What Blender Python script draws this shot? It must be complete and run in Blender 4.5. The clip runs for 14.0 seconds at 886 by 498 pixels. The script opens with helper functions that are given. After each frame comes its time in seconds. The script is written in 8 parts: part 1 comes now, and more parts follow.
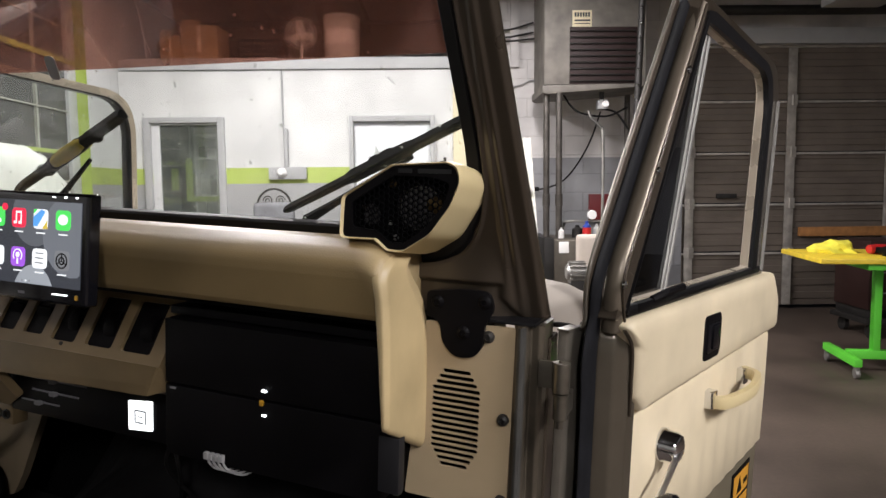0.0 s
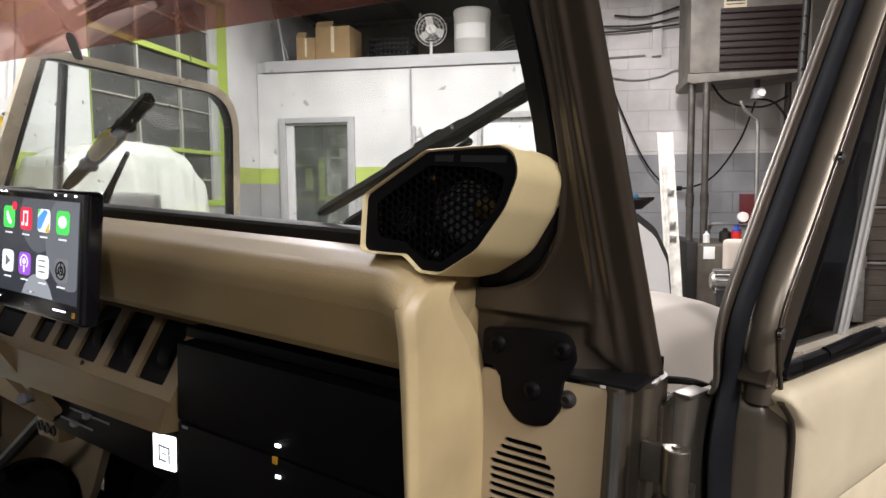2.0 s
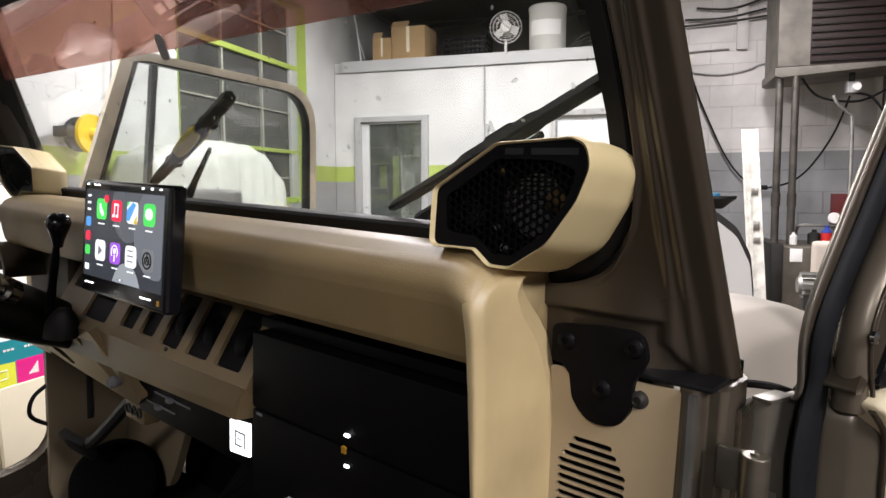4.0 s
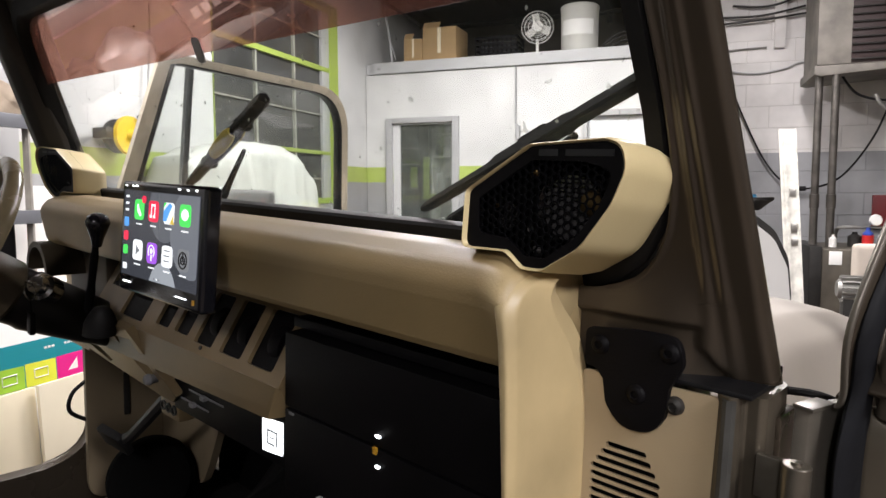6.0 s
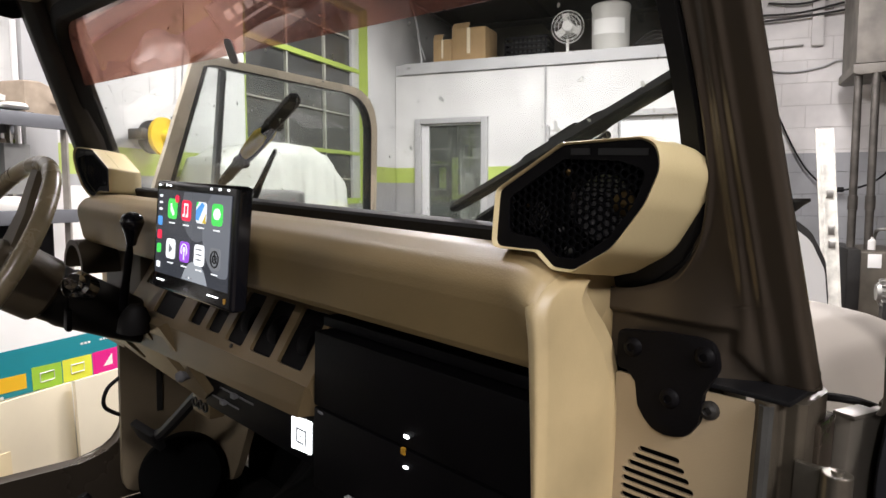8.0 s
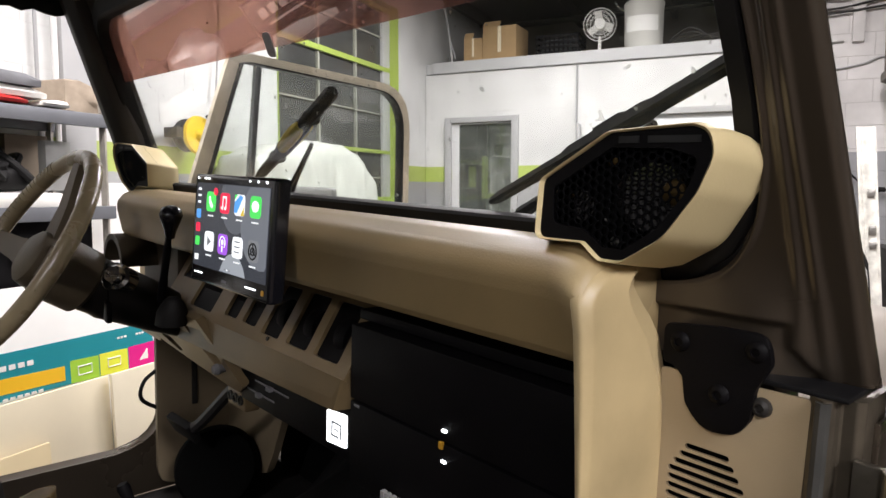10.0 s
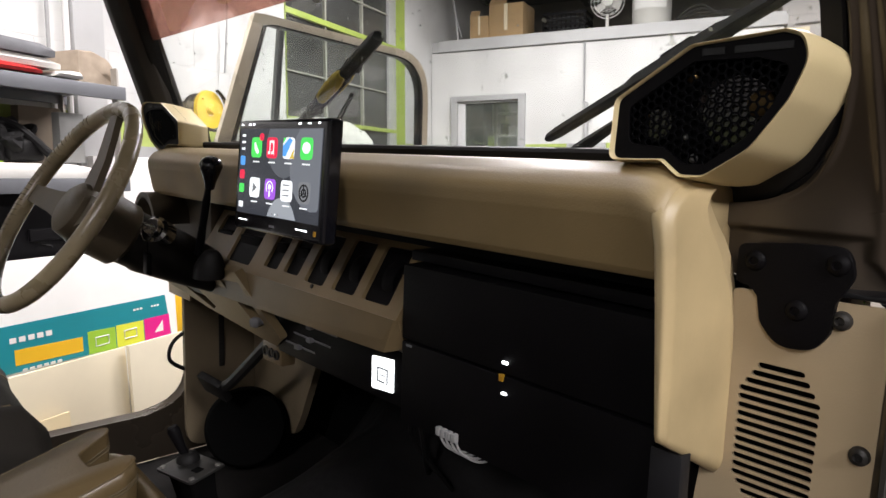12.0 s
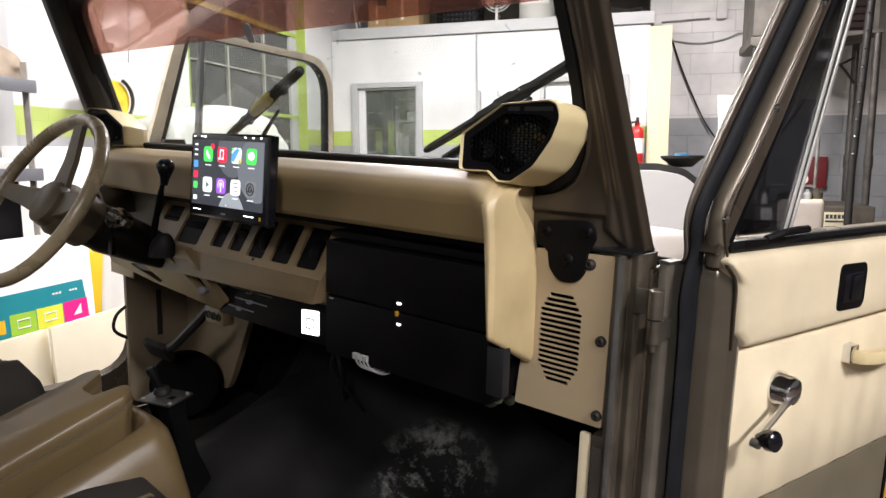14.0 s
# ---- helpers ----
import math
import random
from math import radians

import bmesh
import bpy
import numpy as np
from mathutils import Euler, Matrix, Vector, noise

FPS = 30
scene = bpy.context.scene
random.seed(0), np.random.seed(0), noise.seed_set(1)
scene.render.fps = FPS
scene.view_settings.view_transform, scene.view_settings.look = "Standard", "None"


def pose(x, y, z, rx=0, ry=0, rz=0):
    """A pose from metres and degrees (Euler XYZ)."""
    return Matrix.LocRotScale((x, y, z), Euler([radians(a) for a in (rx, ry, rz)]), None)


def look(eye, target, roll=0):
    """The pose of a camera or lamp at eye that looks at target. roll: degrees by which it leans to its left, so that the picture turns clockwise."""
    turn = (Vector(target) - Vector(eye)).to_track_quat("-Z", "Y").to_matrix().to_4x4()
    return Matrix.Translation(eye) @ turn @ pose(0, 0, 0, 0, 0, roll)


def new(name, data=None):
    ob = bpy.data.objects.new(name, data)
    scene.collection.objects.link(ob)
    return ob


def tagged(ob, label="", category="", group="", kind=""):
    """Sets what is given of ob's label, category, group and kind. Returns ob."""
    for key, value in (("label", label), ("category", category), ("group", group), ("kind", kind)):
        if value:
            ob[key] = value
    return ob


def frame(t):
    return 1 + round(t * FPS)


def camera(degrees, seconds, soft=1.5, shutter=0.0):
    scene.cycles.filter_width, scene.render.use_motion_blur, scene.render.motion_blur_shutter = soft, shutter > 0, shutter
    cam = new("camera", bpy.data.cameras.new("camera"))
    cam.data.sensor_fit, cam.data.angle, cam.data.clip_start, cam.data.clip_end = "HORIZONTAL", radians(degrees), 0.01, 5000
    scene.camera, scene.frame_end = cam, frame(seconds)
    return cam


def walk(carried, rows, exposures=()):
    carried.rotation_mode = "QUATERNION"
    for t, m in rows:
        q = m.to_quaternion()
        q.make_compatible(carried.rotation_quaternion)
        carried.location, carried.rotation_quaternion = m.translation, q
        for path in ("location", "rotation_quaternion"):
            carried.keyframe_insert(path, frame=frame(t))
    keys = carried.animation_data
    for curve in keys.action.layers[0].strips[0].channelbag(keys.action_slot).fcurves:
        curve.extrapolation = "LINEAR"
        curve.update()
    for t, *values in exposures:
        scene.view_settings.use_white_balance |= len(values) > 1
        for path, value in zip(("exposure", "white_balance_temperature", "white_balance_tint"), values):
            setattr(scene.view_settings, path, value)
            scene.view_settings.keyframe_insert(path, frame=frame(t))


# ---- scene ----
cam = camera(66.5, 14.0)
PATH = [
    (0, (0.0, 0.0, 1.33), (-0.777, 1.835, 1.159), -0.6),
    (0.5, (-0.025, 0.013, 1.329), (-0.827, 1.837, 1.156), -0.6),
    (1, (-0.028, 0.156, 1.32), (-0.892, 1.951, 1.145), -0.6),
    (1.5, (-0.024, 0.244, 1.325), (-1.024, 1.967, 1.15), -0.6),
    (2, (-0.04, 0.277, 1.327), (-1.17, 1.918, 1.158), -0.5),
    (2.5, (-0.036, 0.278, 1.328), (-1.254, 1.855, 1.162), -0.3),
    (3, (-0.03, 0.277, 1.325), (-1.285, 1.825, 1.159), -0.3),
    (3.5, (-0.036, 0.281, 1.322), (-1.314, 1.809, 1.153), -0.3),
    (6, (-0.043, 0.282, 1.323), (-1.408, 1.734, 1.154), -0.2),
    (6.5, (-0.042, 0.283, 1.323), (-1.422, 1.721, 1.155), -0.2),
    (7, (-0.043, 0.284, 1.323), (-1.437, 1.708, 1.155), -0.1),
    (7.5, (-0.048, 0.284, 1.321), (-1.457, 1.693, 1.153), -0.1),
    (8, (-0.047, 0.284, 1.322), (-1.472, 1.678, 1.155), -0.1),
    (10.5, (-0.069, 0.279, 1.307), (-1.557, 1.604, 1.138), -0.0),
    (11, (-0.078, 0.278, 1.298), (-1.569, 1.6, 1.123), -0.1),
    (11.5, (-0.092, 0.271, 1.277), (-1.58, 1.594, 1.083), -0.0),
    (12, (-0.103, 0.224, 1.254), (-1.58, 1.555, 1.043), 0.0),
    (12.5, (-0.072, 0.16, 1.278), (-1.526, 1.514, 1.05), -0.0),
    (13, (-0.029, 0.122, 1.275), (-1.4, 1.557, 1.029), -0.1),
    (13.5, (0.042, 0.053, 1.277), (-1.246, 1.56, 1.013), -0.2),
    (14, (0.162, -0.036, 1.289), (-1.105, 1.488, 1.021), -0.3),
]
walk(cam, [(t, look(eye, target, roll)) for t, eye, target, roll in PATH], exposures=[(0.0, -0.21), (3.0, -0.18), (11.0, -0.20), (12.5, -0.16), (14.0, 0.07)])

JEEP = pose(-0.95, 0.8, 0.0, 0, 2.553, 0)      # the vehicle leans a little to its right
ROOM = pose(0, 0, 0, 0, 0, 24)                 # the workshop's own axes: u along the back wall, o towards it

# ---- light ----
world = bpy.data.worlds.new("night")
scene.world = world
world.use_nodes = True
world.node_tree.nodes["Background"].inputs[0].default_value = (0.35, 0.42, 0.6, 1)
world.node_tree.nodes["Background"].inputs[1].default_value = 0.015


def lamp(name, u, o, z, size_u, size_o, watts, colour):
    data = bpy.data.lights.new(name, "AREA")
    data.shape, data.size, data.size_y, data.energy, data.color = "RECTANGLE", size_u, size_o, watts, colour
    ob = new(name, data)
    ob.matrix_world = ROOM @ pose(u, o, z)
    return ob


WARM = (1.0, 0.955, 0.97)
# Unseen lamps placed to suit the light; the last two are added fill.
LAMPS = [(-1.4, 4.6, 3.42, 0.3, 1.3, 182), (-1.6, 1.4, 3.42, 0.3, 1.3, 118), (2.7, -1.1, 3.42, 0.3, 1.3, 275), (0.7, 4.7, 3.42, 0.3, 1.3, 138), (0.4, -3.3, 3.42, 0.3, 1.3, 170)]
for u, o, z, su, so, w in LAMPS:
    lamp("added_tube_light", u, o, z - 0.1, su, so, w, WARM)

# ---- materials ----
def mat(name, col, rough=0.5, metal=0.0, var=0.12, scale=6.0, bump=0.05, bscale=250.0, coat=0.0, spec=0.5, speck=0.0, rvar=0.08):
    m = bpy.data.materials.new(name)
    m.use_nodes = True
    nt = m.node_tree
    b = nt.nodes["Principled BSDF"]
    tc = nt.nodes.new("ShaderNodeTexCoord")
    n1 = nt.nodes.new("ShaderNodeTexNoise")
    n1.inputs["Scale"].default_value, n1.inputs["Detail"].default_value = scale, 6
    n2 = nt.nodes.new("ShaderNodeTexNoise")
    n2.inputs["Scale"].default_value, n2.inputs["Detail"].default_value = bscale, 3
    nt.links.new(tc.outputs["Object"], n1.inputs["Vector"])
    nt.links.new(tc.outputs["Object"], n2.inputs["Vector"])
    ramp = nt.nodes.new("ShaderNodeValToRGB")
    lo, hi = [c * (1 - var) for c in col], [min(1, c * (1 + var)) for c in col]
    ramp.color_ramp.elements[0].color, ramp.color_ramp.elements[1].color = (*lo, 1), (*hi, 1)
    ramp.color_ramp.elements[0].position, ramp.color_ramp.elements[1].position = 0.3, 0.7
    nt.links.new(n1.outputs["Fac"], ramp.inputs["Fac"])
    colour = ramp.outputs["Color"]
    if speck:
        mix = nt.nodes.new("ShaderNodeMix")
        mix.data_type, mix.blend_type = "RGBA", "MULTIPLY"
        mix.inputs["Factor"].default_value = speck
        nt.links.new(colour, mix.inputs["A"])
        nt.links.new(n2.outputs["Fac"], mix.inputs["B"])
        colour = mix.outputs["Result"]
    nt.links.new(colour, b.inputs["Base Color"])
    rr = nt.nodes.new("ShaderNodeMapRange")
    rr.inputs["To Min"].default_value, rr.inputs["To Max"].default_value = max(0.02, rough - rvar), min(1, rough + rvar)
    nt.links.new(n1.outputs["Fac"], rr.inputs["Value"])
    nt.links.new(rr.outputs["Result"], b.inputs["Roughness"])
    b.inputs["Metallic"].default_value = metal
    b.inputs["Specular IOR Level"].default_value = spec
    b.inputs["Coat Weight"].default_value = coat
    b.inputs["Coat Roughness"].default_value = 0.12
    if bump:
        bp = nt.nodes.new("ShaderNodeBump")
        bp.inputs["Strength"].default_value, bp.inputs["Distance"].default_value = bump, 0.002
        nt.links.new(n2.outputs["Fac"], bp.inputs["Height"])
        nt.links.new(bp.outputs["Normal"], b.inputs["Normal"])
    return m


def glow(name, col, strength):
    m = bpy.data.materials.new(name)
    m.use_nodes = True
    b = m.node_tree.nodes["Principled BSDF"]
    b.inputs["Base Color"].default_value = (*[c * 0.3 for c in col], 1)
    b.inputs["Roughness"].default_value = 0.25
    b.inputs["Emission Color"].default_value = (*col, 1)
    b.inputs["Emission Strength"].default_value = strength
    return m


def pane(name, tint, gloss=0.02, rough=0.02, haze=0.0, haze_colour=(1, 1, 1), edge=0.6):
    """Clear sheet: a tinted see-through layer with a mirror coat that grows towards grazing view."""
    m = bpy.data.materials.new(name)
    m.use_nodes = True
    nt = m.node_tree
    nt.nodes.clear()
    out = nt.nodes.new("ShaderNodeOutputMaterial")
    mix = nt.nodes.new("ShaderNodeMixShader")
    tr = nt.nodes.new("ShaderNodeBsdfTransparent")
    gl = nt.nodes.new("ShaderNodeBsdfGlossy")
    lw = nt.nodes.new("ShaderNodeLayerWeight")
    lw.inputs["Blend"].default_value = 0.5
    pw = nt.nodes.new("ShaderNodeMath")
    pw.operation = "POWER"
    pw.inputs[1].default_value = 4.0
    mul = nt.nodes.new("ShaderNodeMath")
    mul.operation = "MULTIPLY_ADD"
    mul.inputs[1].default_value, mul.inputs[2].default_value = edge, gloss
    tr.inputs["Color"].default_value = (*tint, 1)
    gl.inputs["Roughness"].default_value = rough
    nt.links.new(lw.outputs["Facing"], pw.inputs[0])
    nt.links.new(pw.outputs[0], mul.inputs[0])
    nt.links.new(mul.outputs[0], mix.inputs[0])
    under = tr
    if haze:
        df = nt.nodes.new("ShaderNodeBsdfDiffuse")
        df.inputs["Color"].default_value = (*haze_colour, 1)
        under = nt.nodes.new("ShaderNodeMixShader")
        # dust film: cloudy at hand size, with fine specks; on door panes, painted reflection
        tcn = nt.nodes.new("ShaderNodeTexCoord")
        cloud, dots = nt.nodes.new("ShaderNodeTexNoise"), nt.nodes.new("ShaderNodeTexNoise")
        cloud.inputs["Scale"].default_value, cloud.inputs["Detail"].default_value = 5.0, 5
        dots.inputs["Scale"].default_value, dots.inputs["Detail"].default_value = 110.0, 0
        soft, spot, add = (nt.nodes.new("ShaderNodeMapRange") for _ in range(3))
        soft.inputs["From Min"].default_value, soft.inputs["From Max"].default_value = 0.3, 0.75
        soft.inputs["To Min"].default_value, soft.inputs["To Max"].default_value = haze * 0.55, haze * 1.5
        spot.inputs["From Min"].default_value, spot.inputs["From Max"].default_value = 0.80, 0.86
        spot.inputs["To Max"].default_value = 0.45
        nt.nodes.remove(add)
        add = nt.nodes.new("ShaderNodeMath")
        for n in (cloud, dots):
            nt.links.new(tcn.outputs["Object"], n.inputs["Vector"])
        nt.links.new(cloud.outputs["Fac"], soft.inputs["Value"])
        nt.links.new(dots.outputs["Fac"], spot.inputs["Value"])
        nt.links.new(soft.outputs[0], add.inputs[0])
        nt.links.new(spot.outputs[0], add.inputs[1])
        nt.links.new(add.outputs[0], under.inputs[0])
        nt.links.new(tr.outputs[0], under.inputs[1])
        nt.links.new(df.outputs[0], under.inputs[2])
    nt.links.new(under.outputs[0], mix.inputs[1])
    nt.links.new(gl.outputs[0], mix.inputs[2])
    nt.links.new(mix.outputs[0], out.inputs[0])
    return m


def banded(name, bands, rough=0.6, scale=2.5, dirt=0.14):
    """Masonry paint in level bands: (height from, colour), lowest first, with dirt and a fine roller grain."""
    m = mat(name, (0.8, 0.8, 0.8), rough, var=dirt, scale=scale, bump=0.25, bscale=90)
    nt = m.node_tree
    b = nt.nodes["Principled BSDF"]
    geo = nt.nodes.new("ShaderNodeNewGeometry")
    sep = nt.nodes.new("ShaderNodeSeparateXYZ")
    nt.links.new(geo.outputs["Position"], sep.inputs[0])
    div = nt.nodes.new("ShaderNodeMath")
    div.operation = "MULTIPLY"
    div.inputs[1].default_value = 0.25
    nt.links.new(sep.outputs[2], div.inputs[0])
    ramp = nt.nodes.new("ShaderNodeValToRGB")
    ramp.color_ramp.interpolation = "CONSTANT"
    for k, (z, c) in enumerate(bands):
        e = ramp.color_ramp.elements[k] if k < 2 else ramp.color_ramp.elements.new(z / 4)
        e.position, e.color = z / 4, (*c, 1)
    nt.links.new(div.outputs[0], ramp.inputs["Fac"])
    mix = nt.nodes.new("ShaderNodeMix")
    mix.data_type, mix.blend_type = "RGBA", "MULTIPLY"
    mix.inputs["Factor"].default_value = 1
    old = b.inputs["Base Color"].links[0].from_socket
    # the noise layer works in world metres, so that the dirt runs on from block to block
    for n in nt.nodes:
        if n.bl_idname == "ShaderNodeTexNoise":
            nt.links.new(geo.outputs["Position"], n.inputs["Vector"])
    nt.links.new(old, mix.inputs["A"])
    nt.links.new(ramp.outputs["Color"], mix.inputs["B"])
    nt.links.new(mix.outputs["Result"], b.inputs["Base Color"])
    return m


M_bronze = mat("bronze_paint", (0.064, 0.050, 0.036), 0.29, 0.45, 0.08, 5, 0.03, 700, coat=0.25)
M_jamb = mat("worn_bronze_jamb", (0.066, 0.057, 0.045), 0.42, 0.3, 0.3, 14, 0.08, 120)
M_pillarcover = mat("dark_brown_cover", (0.022, 0.018, 0.014), 0.45, 0.1, 0.4, 9, 0.1, 160)
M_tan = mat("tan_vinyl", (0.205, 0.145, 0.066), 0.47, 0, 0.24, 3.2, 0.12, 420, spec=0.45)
nt = M_tan.node_tree                       # the pad face's shade is put into the colour, paling to the upright's tone
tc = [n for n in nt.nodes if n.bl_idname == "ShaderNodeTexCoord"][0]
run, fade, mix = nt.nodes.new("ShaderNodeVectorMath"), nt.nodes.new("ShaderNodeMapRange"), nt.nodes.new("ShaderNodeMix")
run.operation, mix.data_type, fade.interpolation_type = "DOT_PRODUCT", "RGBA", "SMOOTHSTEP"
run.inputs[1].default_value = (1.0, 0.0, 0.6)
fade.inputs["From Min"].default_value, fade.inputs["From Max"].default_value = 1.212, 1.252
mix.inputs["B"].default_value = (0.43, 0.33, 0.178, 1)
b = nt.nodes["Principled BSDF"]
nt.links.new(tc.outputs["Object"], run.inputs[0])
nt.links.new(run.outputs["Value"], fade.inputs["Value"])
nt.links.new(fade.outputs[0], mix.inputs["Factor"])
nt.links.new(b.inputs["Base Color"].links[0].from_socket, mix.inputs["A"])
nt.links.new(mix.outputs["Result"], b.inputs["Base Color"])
# The dash tan again, darkened for the shade under the pad.
M_tan_shade = mat("shaded_tan_panel", (0.158, 0.113, 0.058), 0.42, 0, 0.2, 9, 0.10, 500)
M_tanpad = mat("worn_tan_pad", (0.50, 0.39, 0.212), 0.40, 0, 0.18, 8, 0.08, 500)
M_tanplate = mat("tan_painted_plate", (0.43, 0.337, 0.213), 0.5, 0, 0.07, 9, 0.12, 500)
M_pod = mat("cream_moulding", (0.64, 0.53, 0.295), 0.42, 0, 0.05, 5, 0.1, 500)
M_cream = mat("cream_vinyl", (0.70, 0.605, 0.425), 0.5, 0, 0.13, 6, 0.07, 450)
M_black = mat("black_plastic", (0.0040, 0.0036, 0.0042), 0.5, 0, 0.25, 10, 0.12, 400, spec=0.09)
M_gloss = mat("black_gloss", (0.006, 0.006, 0.008), 0.16, 0, 0.2, 10, 0.0)
M_soft = mat("black_rubber", (0.007, 0.0065, 0.0065), 0.6, 0, 0.25, 18, 0.2, 200, spec=0.2)
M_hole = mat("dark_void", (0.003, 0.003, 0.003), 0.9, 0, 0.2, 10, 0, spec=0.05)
M_bluerub = mat("dark_blue_seal", (0.0075, 0.0080, 0.0100), 0.65, 0, 0.4, 22, 0.25, 120, spec=0.2)
M_jambseal = mat("dusty_grey_seal", (0.045, 0.044, 0.040), 0.6, 0, 0.4, 22, 0.25, 120)
M_chrome = mat("chrome", (0.75, 0.75, 0.76), 0.12, 1, 0.05, 12, 0.02)
M_alu = mat("brushed_aluminium", (0.55, 0.53, 0.5), 0.3, 1, 0.1, 25, 0.1, 300)
M_steel = mat("dull_steel", (0.33, 0.32, 0.3), 0.45, 0.8, 0.25, 9, 0.12, 80)
M_dark = mat("dark_iron", (0.03, 0.028, 0.026), 0.5, 0.4, 0.3, 9, 0.15, 90)
M_carpet = mat("black_carpet", (0.016, 0.0148, 0.014), 0.95, 0, 0.4, 12, 0.9, 300, spec=0.1)
M_seat = mat("dark_olive_fabric", (0.017, 0.0135, 0.0095), 0.85, 0, 0.2, 10, 0.5, 500)
M_console = mat("brown_vinyl", (0.128, 0.089, 0.041), 0.38, 0, 0.14, 8, 0.14, 260)
M_hub = mat("dark_hub_vinyl", (0.085, 0.065, 0.040), 0.5, 0, 0.2, 15, 0.2, 260)
M_wheel = mat("tan_leather_rim", (0.25, 0.20, 0.122), 0.27, 0, 0.22, 15, 0.2, 260)
M_stitch = mat("thread", (0.10, 0.075, 0.04), 0.8)
M_white = mat("white_enamel", (0.8, 0.79, 0.77), 0.35, 0, 0.04, 4, 0.03)
M_fan = mat("white_plastic", (0.75, 0.74, 0.7), 0.5, 0, 0.06, 6, 0.05)
M_card = mat("brown_cardboard", (0.42, 0.28, 0.14), 0.85, 0, 0.12, 8, 0.1, 60)
M_ply = mat("pale_board", (0.80, 0.71, 0.52), 0.75, 0, 0.09, 2.2, 0.08, 60)
M_creamcard = mat("cream_card", (0.82, 0.74, 0.56), 0.7, 0, 0.06, 3, 0.05, 60)
M_tanoff = mat("tan_offcut", (0.68, 0.56, 0.34), 0.75, 0, 0.08, 3, 0.06, 60)
M_boardcream = mat("cream_board", (0.60, 0.53, 0.36), 0.6, 0, 0.05, 3, 0.05, 60)
M_teal = mat("teal_print", (0.01, 0.25, 0.30), 0.45, 0, 0.05)
M_yellow = mat("yellow_print", (0.85, 0.5, 0.02), 0.45, 0, 0.04)
M_lime = mat("lime_print", (0.35, 0.6, 0.05), 0.45, 0, 0.04)
M_citron = mat("citron_print", (0.75, 0.78, 0.06), 0.45, 0, 0.04)
M_pink = mat("magenta_print", (0.75, 0.01, 0.25), 0.45, 0, 0.04)
M_ink = mat("dark_ink", (0.02, 0.03, 0.04), 0.6)
M_paper = mat("paper_white", (0.82, 0.81, 0.78), 0.7, 0, 0.03)
M_muntin = mat("pale_glazing_bar", (0.34, 0.34, 0.29), 0.5, 0, 0.1, 8)
# Panel tan, darkened part-way for shade in the footwell.
M_kick = mat("shaded_kick_tan", (0.215, 0.168, 0.108), 0.5, 0, 0.12, 7, 0.08, 300)
M_greenpaint = mat("lime_green_paint", (0.36, 0.46, 0.09), 0.45, 0, 0.06, 6)
M_benchgreen = mat("green_powder_coat", (0.12, 0.62, 0.05), 0.35, 0, 0.06, 6)
M_benchtop = mat("yellow_bench_top", (0.72, 0.52, 0.04), 0.5, 0, 0.15, 12)
M_red = mat("red_enamel", (0.5, 0.02, 0.02), 0.35, 0, 0.08, 6)
M_cloth = mat("yellow_cloth", (0.75, 0.68, 0.06), 0.9, 0, 0.15, 20, 0.4, 120)
M_wood = mat("orange_timber", (0.36, 0.16, 0.05), 0.6, 0, 0.25, 14, 0.1, 80)
M_chest = mat("brown_tool_chest", (0.032, 0.014, 0.012), 0.4, 0.1, 0.2, 6)
M_grey = mat("grey_paint", (0.36, 0.36, 0.36), 0.55, 0, 0.08, 5, 0.08, 80)
M_greydark = mat("grey_fabric", (0.16, 0.16, 0.17), 0.9, 0, 0.15, 10, 0.3, 200)
M_rackgrey = mat("rack_blue_grey", (0.15, 0.155, 0.17), 0.45, 0.3, 0.1, 8)
M_heater = mat("stained_grey_steel", (0.17, 0.155, 0.135), 0.62, 0.3, 0.35, 5, 0.1, 60)
M_tank = mat("oily_grey_tank", (0.11, 0.095, 0.075), 0.5, 0.35, 0.35, 6, 0.1, 60)
M_floor = mat("stained_concrete", (0.085, 0.062, 0.048), 0.55, 0, 0.4, 1.3, 0.3, 40, speck=0.35)
M_ceiling = mat("dark_ceiling", (0.05, 0.043, 0.038), 0.85, 0, 0.25, 2, 0.3, 40)
# Wall grey lifted for the reflected haze of the windscreen before it.
M_backwall = mat("hazed_grey_boards", (0.15, 0.135, 0.115), 0.85, 0, 0.35, 2.5, 0.3, 40)
M_gdoor = mat("dull_door_steel", (0.16, 0.132, 0.108), 0.5, 0.25, 0.18, 3, 0.08, 60)
M_gstile = mat("galvanised_stile", (0.40, 0.37, 0.33), 0.45, 0.35, 0.25, 10, 0.1, 90)
M_blockmain = banded("block_paint_office", [(0, (0.4, 0.4, 0.4)), (1.42, (0.48, 0.58, 0.15)), (1.575, (0.74, 0.74, 0.725))])
M_blockgar = banded("block_paint_garage", [(0, (0.33, 0.33, 0.34)), (1.66, (0.72, 0.69, 0.67))], dirt=0.2)
M_mortar = banded("joint_paint", [(0, (0.38, 0.38, 0.38)), (1.42, (0.46, 0.57, 0.135)), (1.575, (0.72, 0.72, 0.705))])
M_mortargar = banded("joint_paint_garage", [(0, (0.27, 0.27, 0.28)), (1.66, (0.6, 0.57, 0.55))], dirt=0.25)
M_fascia = mat("grey_fascia", (0.45, 0.45, 0.45), 0.6, 0, 0.08, 3)
# Grey base stands in for the lit room reflected in the panes.
M_night = mat("night_glass", (0.06, 0.061, 0.058), 0.10, 0, 0.3, 2, 0.0)
